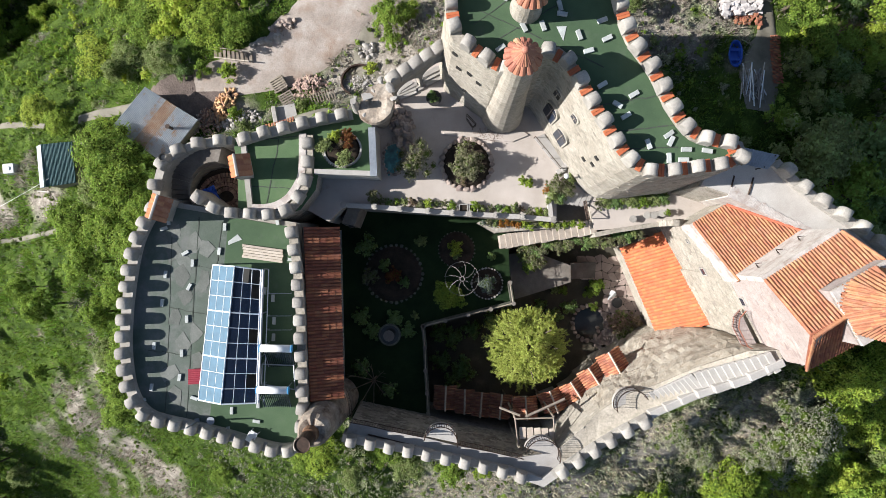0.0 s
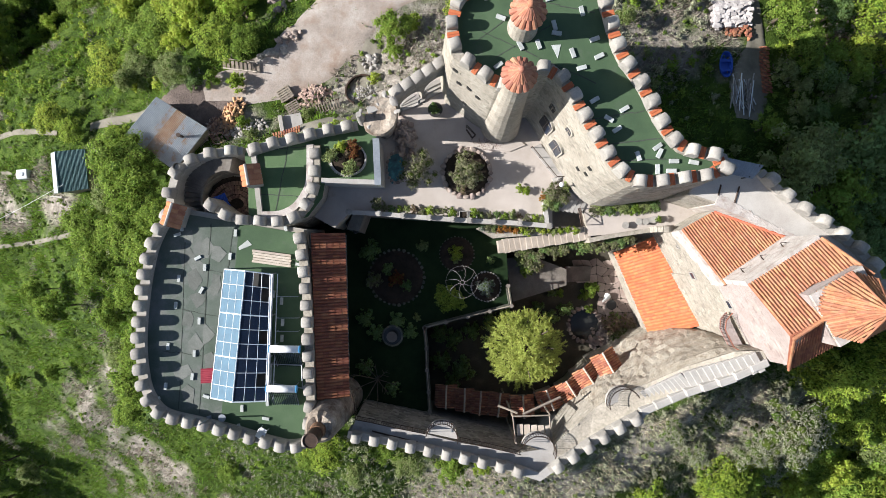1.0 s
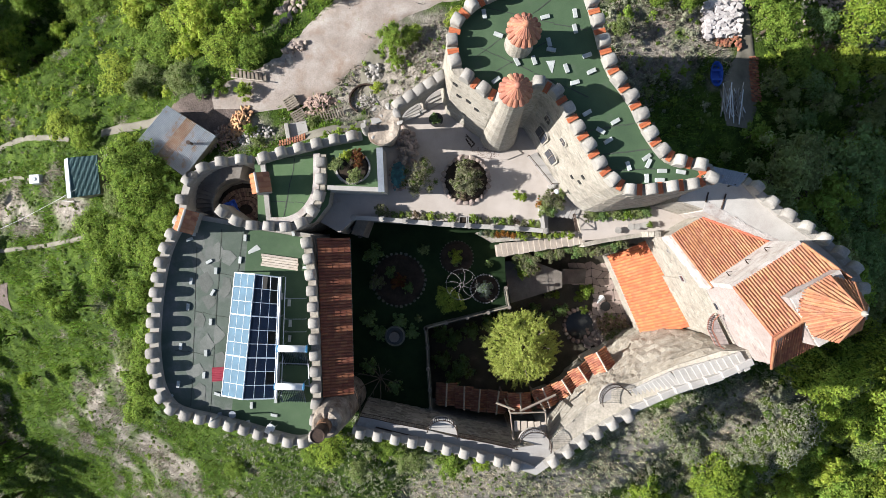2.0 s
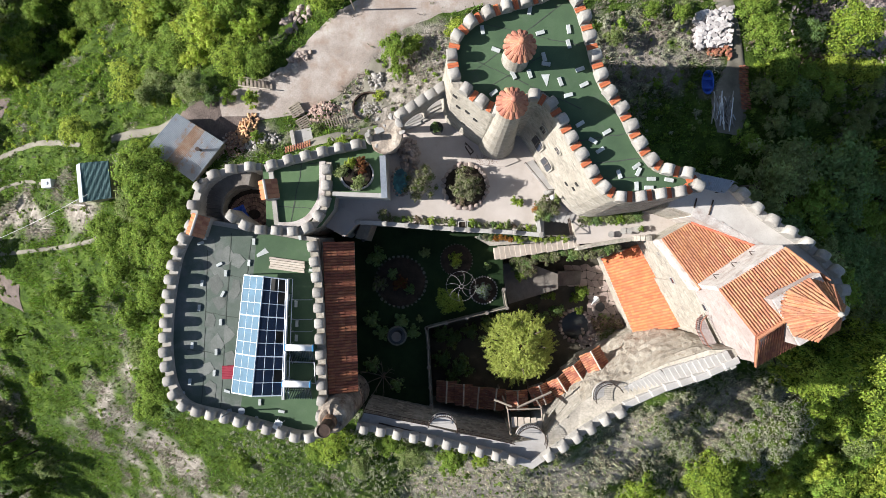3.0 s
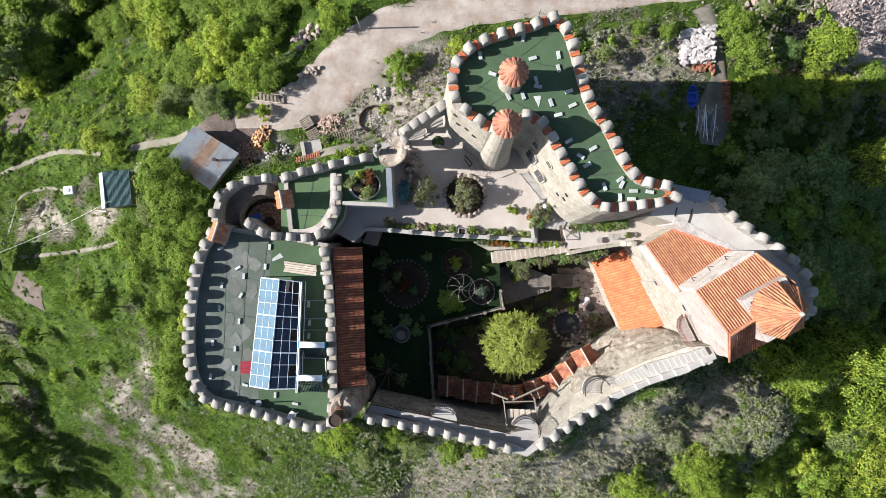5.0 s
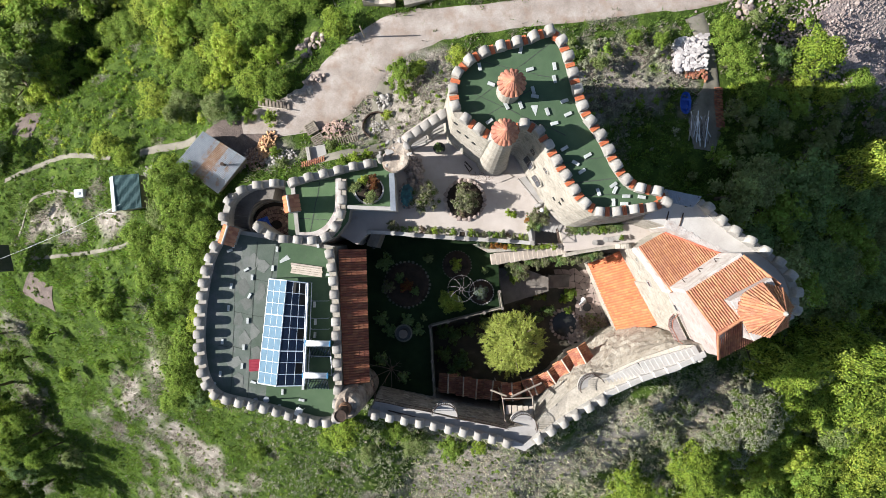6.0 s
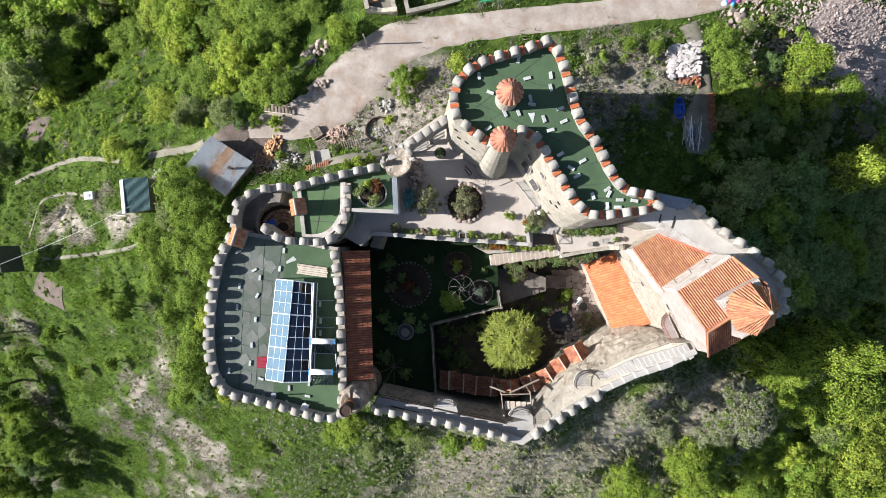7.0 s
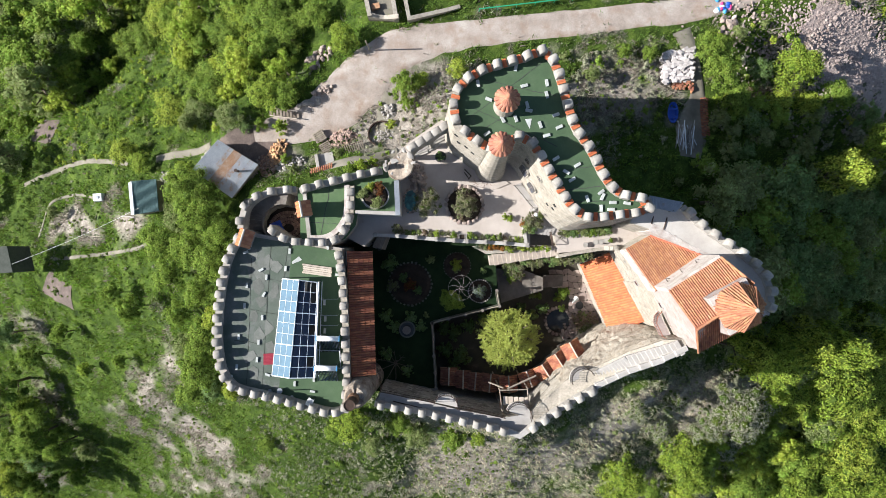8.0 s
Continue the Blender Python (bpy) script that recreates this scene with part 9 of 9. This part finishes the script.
single("fallen_pole", bm, PALEROCK, "pale pole lying beside the teal shed", "pole")
# footpaths and dug plots
PATHM = material("trodden_path", [(0.3, (0.115, 0.108, 0.085)), (0.7, (0.205, 0.19, 0.158))], 0.7, 9, 0.95, 0.3, 0.15)
ribbon("footpath", [(-57.96, 10.37), (-52.33, 12.10), (-46.92, 12.79), (-42.38, 12.42), (-38.03, 11.74)], 0.34, PATHM, "trodden pale footpath", "path")
ribbon("footpath", [(-34.16, 12.15), (-31.52, 12.50), (-28.63, 12.70), (-26.61, 13.23)], 0.5, PATHM, "trodden pale footpath", "path")
ribbon("footpath", [(-50.93, 0.23), (-45.56, 0.61), (-40.40, 1.09), (-36.09, 1.62), (-34.01, 2.58)], 0.26, PATHM, "narrow trodden path below the shed", "path")
ribbon("footpath", [(-54.41, 3.04), (-53.70, 5.52), (-51.98, 7.91), (-47.60, 8.57), (-42.38, 7.59)], 0.22, PATHM, "narrow trodden path to the tank", "path")
EARTH = material("dug_earth", [(0.3, (0.075, 0.058, 0.052)), (0.7, (0.15, 0.118, 0.107))], 0.9, 6, 0.95, 0.7, 0.25, depth=0.15)
ribbon("dug_plot", [(-52.73, -2.72), (-51.57, -3.45), (-49.67, -4.28), (-48.07, -4.82)], 1.9, EARTH, "freshly dug brown garden plot", "plot", 0.09)
ribbon("dug_plot", [(-57.24, 18.25), (-55.12, 17.90), (-53.14, 17.47)], 2.0, EARTH, "dark dug garden plot with stakes", "plot", 0.09)
ribbon("dug_plot", [(-25.28, 11.06), (-21.93, 12.46), (-19.36, 12.38), (-17.42, 11.52)], 2.2, EARTH, "bare brown yard beside the shed", "yard", 0.09)
ribbon("yard_edge", [(-5.12, 11.66), (-7.48, 11.07), (-11.17, 10.42), (-13.58, 9.87)], 0.5, PATHM, "narrow path under the north wall", "path")
ribbon("goods_yard", [(25.08, 24.89), (26.30, 21.72), (27.03, 18.75), (26.07, 14.50), (25.64, 11.20)], [1.2, 0.8, 0.8, 1.9, 1.4], PATHM, "bare track down to the goods pile", "path", 0.09)
ribbon("verge", [(-5.93, 18.17), (-6.48, 15.70), (-5.81, 13.46)], 1.0, PATHM, "stony verge beside the road", "verge", 0.09)

# heaps beside the road
def on(p):
    return p, lay(*p)


p, z = on((-18.02, 11.70))
logs = thing("log_pile", (*p, z), "heap of freshly split orange logs", "logs")
bm = bmesh.new()
rod(bm, (-0.22, 0, 0), (0.22, 0, 0), 0.1, 8)
LOGM = mesh_of(bm, FRESHWOOD, "log")
for k in range(75):
    q = rp.random() ** 0.5
    a = rp.uniform(0, 6.28)
    piece("log", LOGM, pose(p[0] + 0.9 * q * math.cos(a) + 0.5 * q * math.sin(a), p[1] + 1.5 * q * math.sin(a), z + 0.12 + 0.55 * (1 - q), rp.uniform(-30, 30), rp.uniform(-30, 30), rp.uniform(0, 360)), logs)
RUBBLE = material("brick_rubble", [(0.3, (0.25, 0.165, 0.135)), (0.7, (0.40, 0.30, 0.26))], 2, 10, 0.92, 0.4, 0.2, vary=0.35)
RUBBLES = []
for w3, d3, h3 in ((0.62, 0.4, 0.3), (0.5, 0.5, 0.34), (0.7, 0.34, 0.26), (0.45, 0.36, 0.3)):
    bm = bmesh.new()
    box(bm, 0, 0, 0, w3, d3, h3, 0, 0.05)
    RUBBLES.append(mesh_of(bm, RUBBLE, "stone"))
p, z = on((-10.92, 13.23))
stone_heap("old_brick_heap", "long heap of dark red-brown bricks beside the shed", (-18.9, 9.9), lay(-18.9, 9.9), 0.8, 1.7, 120, 0.75, 1.1, [OLDBRICKM], 25, 0.5, "bricks")
stone_heap("brick_rubble", "heap of pinkish broken bricks and stone", p, z, 1.5, 1.0, 170, 0.3, 0.6, RUBBLES, 10, 0.7, "rubble")
for p0, rx, ry, nn, lo, hi, ms, lab in (((-19.22, 10.02), 1.7, 1.5, 70, 0.2, 0.5, ROCKS, "dark stony rubble behind the shed"), ((-16.40, 10.43), 1.6, 0.9, 80, 0.18, 0.42, PALES, "grey and white rubble among weeds"), ((-6.70, 13.23), 1.3, 0.8, 120, 0.1, 0.24, PALES, "bed of pale pebbles"), ((-6.17, 16.12), 0.8, 1.1, 40, 0.25, 0.6, PALES, "pale boulders beside the road"), ((-13.03, 18.45), 1.5, 0.4, 30, 0.3, 0.6, ROCKS, "boulders edging the road"), ((-13.07, 22.26), 2.2, 1.2, 50, 0.3, 0.8, ROCKS, "overgrown heap of boulders and planks"), ((-14.48, 17.14), 1.3, 0.35, 16, 0.35, 0.7, PALES, "pale slabs edging the road"), ((-25.71, 11.59), 1.2, 1.2, 34, 0.25, 0.6, PALES, "pale rubble at the shed's corner"), ((-32.06, 9.40), 0.9, 1.0, 40, 0.2, 0.45, PALES, "stacked stones behind the teal shed")):
    stone_heap("stone_heap", lab, p0, lay(*p0), rx, ry, nn, lo, hi, ms, 20, 0.35)
# pallets, slab and rack
def pallet(p, rz, label, lift=0.0):
    z = lay(*p) + lift
    t = thing("pallet", (*p, z), label, "pallet", "pallets by the road")
    for k in range(6):
        bm = bmesh.new()
        box(bm, 0, -0.5 + k * 0.2, 0.13, 1.15, 0.11, 0.03)
        bmesh.ops.transform(bm, verts=bm.verts, matrix=pose(*p, z, 0, 0, rz))
        part("slat", bm, WOOD, t)
    for k in range(3):
        bm = bmesh.new()
        box(bm, -0.5 + k * 0.5, 0, 0.06, 0.09, 1.1, 0.11)
        bmesh.ops.transform(bm, verts=bm.verts, matrix=pose(*p, z, 0, 0, rz))
        part("bearer", bm, WOOD, t)
    return t


for k in range(4):
    pallet((-13.45, 13.50), 14 + k * 6, "weathered wooden pallet in a stack", k * 0.15)
pallet((-12.80, 12.35), 30, "weathered wooden pallet on the rubble", 0.1)
rack = thing("slatted_rack", (*(-10.19, 11.79), lay(*(-10.19, 11.79))), "long dark rack with close slats against the bank", "rack")
for k in range(13):
    f = k / 12
    p = Vector((-11.43, 11.66)).lerp(Vector((-8.71, 12.38)), f)
    z = lay(*p)
    bm = bmesh.new()
    box(bm, p.x, p.y, z + 0.35, 0.09, 1.1, 0.06, 18, 0, (18, 0))
    part("slat", bm, WOOD, rack)
for s in (-0.45, 0.45):
    a, b = Vector((-11.43, 11.66)), Vector((-8.71, 12.38))
    bm = bmesh.new()
    rod(bm, (a.x, a.y + s, lay(*a) + 0.3), (b.x, b.y + s, lay(*b) + 0.3), 0.05, 6)
    part("rail", bm, IRON, rack)
p, z = on((-12.58, 10.81))
bm = bmesh.new()
box(bm, *p, z + 0.25, 1.7, 1.5, 0.5, 12, 0.03)
single("concrete_slab", bm, CONCRETE, "flat concrete slab beside the wall", "slab")
p, z = on((-13.40, 10.46))
bm = bmesh.new()
box(bm, *p, z + 0.4, 0.35, 1.9, 0.9, 10, 0.03)
single("concrete_kerb", bm, MERLON, "upright grey concrete kerb beside the slab", "kerb")
bt3 = thing("brick_row", (*(-12.95, 9.84), lay(*(-12.95, 9.84))), "row of stacked red bricks under the wall", "bricks")
for k in range(44):
    p = Vector((-13.97, 9.47)).lerp(Vector((-11.86, 10.05)), (k % 11) / 10)
    piece("brick", BRICKM, pose(p.x, p.y + (k // 11 % 2) * 0.28, lay(*p) + 0.1 + (k // 22) * 0.11, 0, 0, 100 + rp.uniform(-6, 6)), bt3)
# round well kerb beside the road
well = thing("round_kerb", (*(-7.48, 13.73), lay(*(-7.48, 13.73))), "curved dark kerb round a pebble bed", "kerb")
c = Vector((-6.90, 13.73))
for k in range(14):
    a0 = radians(70 + k * 13)
    p = (c.x + 1.35 * math.cos(a0), c.y + 1.35 * math.sin(a0))
    bm = bmesh.new()
    box(bm, *p, lay(*p) + 0.2, 0.14, 0.34, 0.5, math.degrees(a0), 0.02)
    part("block", bm, IRON, well)
# footbridge planks
fb = thing("plank_bridge", (*(-17.54, 16.13), lay(*(-17.54, 16.13))), "weathered plank footbridge with pale rails", "bridge")
a, b = Vector((-18.70, 16.08)), Vector((-15.81, 15.72))
for s, r in ((-0.4, 0.05), (0.4, 0.05)):
    bm = bmesh.new()
    rod(bm, (a.x, a.y + s, -10.7), (b.x, b.y + s, -10.6), r, 6)
    part("rail", bm, PALEWOOD, fb)
for k in range(9):
    q = a.lerp(b, k / 8)
    bm = bmesh.new()
    box(bm, q.x, q.y, -11.05, 0.24, 0.75, 0.06, 4)
    part("plank", bm, WOOD, fb)
# pole with its stay
p, z = on((-8.15, 22.72))
bm = bmesh.new()
rod(bm, (*p, z - 0.3), (p[0] - 0.1, p[1], z + 3.2), 0.07, 7)
single("wooden_pole", bm, WOOD, "leaning wooden pole beside the road", "pole")
# ruin beyond the road
ruin = thing("ruined_hut", (*(-6.06, 27.01), lay(*(-6.06, 27.01))), "roofless ruined hut with pale rubble walls and earth floor", "ruin")
rc = [(-9.02, 29.22), (-8.30, 25.98), (-5.06, 25.74), (-5.66, 29.22)]
bm = bmesh.new()
prism(bm, rc, -13, -11.15)
part("floor", bm, PATHM, ruin)
for a, b in ((rc[0], rc[1]), (rc[1], rc[2]), (rc[2], rc[3])):
    bm = bmesh.new()
    q = smooth_line([(*a, -10.3), (*tuple(Vector(a).lerp(Vector(b), 0.5)), -10.7), (*b, -10.1)], k=4)
    wall_line(bm, [(x, y, z + 0.25 * noise.noise((x, y, 4))) for x, y, z in q], -13, 0.45)
    part("wall", bm, STONE, ruin)
bm = bmesh.new()
wall_line(bm, [(*(-4.70, 28.62), -10.2), (*(-4.10, 25.62), -10.4), (*(-0.01, 26.70), -10.8), (*(1.49, 27.18), -11)], -13, 0.4)
part("outer_wall", bm, STONE, ruin)
p = (-7.52, 27.30)
bm = bmesh.new()
box(bm, *p, -10.95, 0.9, 0.6, 0.4, 12, 0.02)
part("crate", bm, FRESHWOOD, ruin)
# green pipe fence beyond the road
gf = thing("green_fence", (*(3.60, 27.06), lay(*(3.60, 27.06))), "low bright green pipe fence along the far road edge", "fence")
GREENP = material("green_paint", [(0.3, (0.01, 0.26, 0.14)), (0.7, (0.02, 0.36, 0.2))], 1, 10, 0.5, 0, 0.1)
a, b = Vector((3.47, 26.88)), Vector((17.39, 28.50))
bm = bmesh.new()
rod(bm, (*a, lay(*a) + 0.8), (*b, lay(*b) + 0.8), 0.06, 6)
part("rail", bm, GREENP, gf)
for k in range(8):
    q = a.lerp(b, k / 7)
    bm = bmesh.new()
    rod(bm, (*q, lay(*q) - 0.2), (*q, lay(*q) + 0.85), 0.045, 6)
    part("post", bm, GREENP, gf)
# bags by the roadside
bag_mats = [BLUE, WHITE, material("pink_bag", [(0.3, (0.4, 0.04, 0.16)), (0.7, (0.5, 0.08, 0.22))], 2, 10, 0.5, 0.2, 0.1), BLUECAP]
for k in range(12):
    p = Vector((29.61, 27.49)) + Vector((rp.uniform(-0.9, 0.9), rp.uniform(-0.7, 0.7)))
    bm = bmesh.new()
    bmesh.ops.create_icosphere(bm, subdivisions=2, radius=0.27, matrix=pose(p.x, p.y, lay(*p) + 0.14, 0, 0, k * 40) @ Matrix.Diagonal((1.2, 0.8, 0.6, 1)))
    single("plastic_bag", bm, bag_mats[k % 4], "full plastic sack lying beside the road", "bag", "sacks at the roadside", smooth=True)
for p0, rx, ry, nn, lo, hi, ms, lab in (((32.27, 26.89), 2.0, 1.0, 50, 0.2, 0.45, ROCKS, "pale boulders at the roadside"), ((30.27, 24.86), 1.5, 1.5, 30, 0.4, 1.0, ROCKS, "grey boulders on the bank"), ((34.96, 23.71), 1.6, 2.4, 80, 0.18, 0.45, ROCKS, "stony gully on the bank"), ((40.29, 24.98), 1.2, 3.0, 110, 0.15, 0.36, ROCKS, "stony gully on the bank")):
    stone_heap("stone_heap", lab, p0, lay(*p0), rx, ry, nn, lo, hi, ms, -20, 0.2)
# goods pile: pale blocks, bricks, boat, battens
WHITEBLOCK = material("white_block", [(0.3, (0.36, 0.33, 0.33)), (0.7, (0.55, 0.52, 0.52))], 2, 10, 0.9, 0.3, 0.16, vary=0.28)
gp = thing("block_pile", (*(24.66, 21.72), lay(*(24.66, 21.72))), "pile of white foam-concrete blocks and sacks", "blocks")
for k in range(290):
    p = Vector((22.77, 22.45)).lerp(Vector((25.93, 22.93)), rp.random()) + Vector((rp.uniform(-0.2, 0.2) + 0.25, -rp.random() * 3.3))
    bm_m = PBLOCK if k else None
    if k == 0:
        bm = bmesh.new()
        box(bm, 0, 0, 0.1, 0.5, 0.3, 0.2, 0, 0.02)
        PBLOCK = mesh_of(bm, WHITEBLOCK, "pale_block")
    piece("pale_block", PBLOCK, pose(p.x, p.y, lay(*p) + 0.05 + 0.2 * rp.randrange(3), rp.uniform(-5, 5), rp.uniform(-5, 5), rp.gauss(8, 25)), gp)
bp = thing("brick_heap", (*(25.07, 19.05), lay(*(25.07, 19.05))), "heap of orange-red bricks", "bricks")
for k in range(70):
    p = Vector((24.15, 19.36)).lerp(Vector((26.42, 18.87)), rp.random()) + Vector((0, rp.uniform(-0.55, 0.5)))
    piece("brick", BRICKM, pose(p.x, p.y, lay(*p) + 0.08 + 0.1 * rp.randrange(3), rp.uniform(-15, 15), 0, rp.uniform(0, 180)) @ Matrix.Diagonal((1.4, 1.4, 1.2, 1)), bp)
br = thing("brick_stack", (*(27.48, 16.04), lay(*(27.48, 16.04))), "long row of stacked bricks and crates beside the track", "bricks")
for k in range(66):
    p = Vector((27.60, 17.69)).lerp(Vector((27.48, 13.63)), (k // 3) / 21) + Vector(((k % 3 - 1) * 0.3, 0))
    piece("brick", BRICKM, pose(p.x, p.y, lay(*p) + 0.1 + 0.12 * (k % 2), 0, 0, rp.uniform(-8, 8)), br)
boat = thing("rowing_boat", (*(24.09, 15.99), lay(*(24.09, 15.99))), "bright blue plastic rowing boat on the ground", "boat")
p = Vector((24.05, 16.05))
zb = lay(*p) + 0.05
def hull(w0, l0, z0, w1, l1, z1, bm):
    n = 20
    rows = [[bm.verts.new((p.x + w * math.copysign(abs(math.cos(k * 6.2832 / n)) ** 0.8, math.cos(k * 6.2832 / n)), p.y + l * math.sin(k * 6.2832 / n), z)) for k in range(n)] for w, l, z in ((w0, l0, z0), (w1, l1, z1), (w1 * 0.86, l1 * 0.94, z1), (w0 * 0.8, l0 * 0.9, z0 + 0.08))]
    for a, b in zip(rows, rows[1:]):
        for k in range(n):
            bm.faces.new((a[k], a[(k + 1) % n], b[(k + 1) % n], b[k]))
    bm.faces.new(rows[0][::-1]), bm.faces.new(rows[-1])
    return bm
part("hull", hull(0.44, 0.85, zb, 0.56, 1.12, zb + 0.45, bmesh.new()), BLUE, boat)
for s in (-0.45, 0.35):
    bm = bmesh.new()
    box(bm, p.x, p.y + s, zb + 0.36, 0.8, 0.22, 0.04)
    part("thwart", bm, BLUE, boat)
bat = thing("batten_pile", (*(25.26, 13.33), lay(*(25.26, 13.33))), "untidy pile of pale battens and pipes", "battens")
for k in range(34):
    c = Vector((25.13, 13.33)) + Vector((rp.uniform(-0.9, 0.9), rp.uniform(-0.5, 0.5)))
    a = radians(rp.gauss(95, 16))
    l = rp.uniform(0.8, 1.6)
    d = Vector((math.cos(a), math.sin(a))) * l
    bm = bmesh.new()
    z = lay(*c) + 0.12 + 0.02 * k
    rod(bm, (*(c - d), z - 0.05), (*(c + d), z + 0.05), 0.05, 4)
    part("batten", bm, PALEROCK if k % 3 else GALVBAR, bat)
# scree on the north-east bank
vs, fs = [], []
r = np.random.RandomState(9)
for k in range(6000):
    c = np.array((43.87, 23.87)) + r.normal(size=2) * np.array((5.5, 3.6))
    if castle_dist(*c) < 3:
        continue
    s = r.uniform(0.07, 0.2) if k % 40 else r.uniform(0.2, 0.36)
    z = lay(*c)
    a = r.rand() * 6.28
    i = len(vs)
    for q in range(5):
        vs.append((c[0] + s * math.cos(a + q * 1.2566) * r.uniform(0.7, 1.1), c[1] + s * math.sin(a + q * 1.2566) * r.uniform(0.7, 1.1), z - 0.05))
    for q in range(5):
        x, y, zz = vs[i + q]
        vs.append((c[0] + (x - c[0]) * 0.7 + r.normal() * 0.02, c[1] + (y - c[1]) * 0.7 + r.normal() * 0.02, z + s * r.uniform(0.35, 0.7)))
    fs.append(tuple(i + 5 + q for q in range(5)))
    fs += [(i + q, i + (q + 1) % 5, i + 5 + (q + 1) % 5, i + 5 + q) for q in range(5)]
me = bpy.data.meshes.new("scree")
me.from_pydata(vs, [], fs)
me.materials.append(SCREE)
tagged(new("scree", me), "loose purplish-grey scree on the bank", "scree", "", "stuff")
ribbon("scree_bed", [(38.93, 26.34), (43.25, 24.18), (47.92, 21.85), (53.29, 19.17)], 4.0, material("scree_bed", [(0.3, (0.26, 0.21, 0.195)), (0.7, (0.40, 0.335, 0.315))], 0.9, 7, 0.95, 0.8, 0.3, depth=0.15), "bare stony bed of the scree", "scree", 0.05, ragged=0.3)
# leafless bush by the goods track
shrub((33.67, 18.18), lay(*(33.67, 18.18)), 1.7, 8, "leafless brown bush on the bank")
shrub((31.51, 17.38), lay(*(31.51, 17.38)), 1.3, 8, "leafless brown bush on the bank")
for c, rr, k in (((-16.99, 11.03), 0.9, 1), ((-15.98, 9.89), 0.8, 3), ((-11.34, 11.52), 0.8, 3), ((-8.69, 9.99), 0.9, 0), ((-7.51, 10.53), 0.7, 0), ((-5.85, 14.72), 0.7, 4), ((-17.60, 14.52), 1.1, 0), ((-19.66, 14.80), 1.0, 1), ((-21.26, 14.49), 1.0, 2), ((-9.87, 9.72), 0.8, 1)):
    shrub(c, lay(*c), rr, k, "wild green bush on the bank", "shrub", "wild bushes")

low_growth(125000, 5)
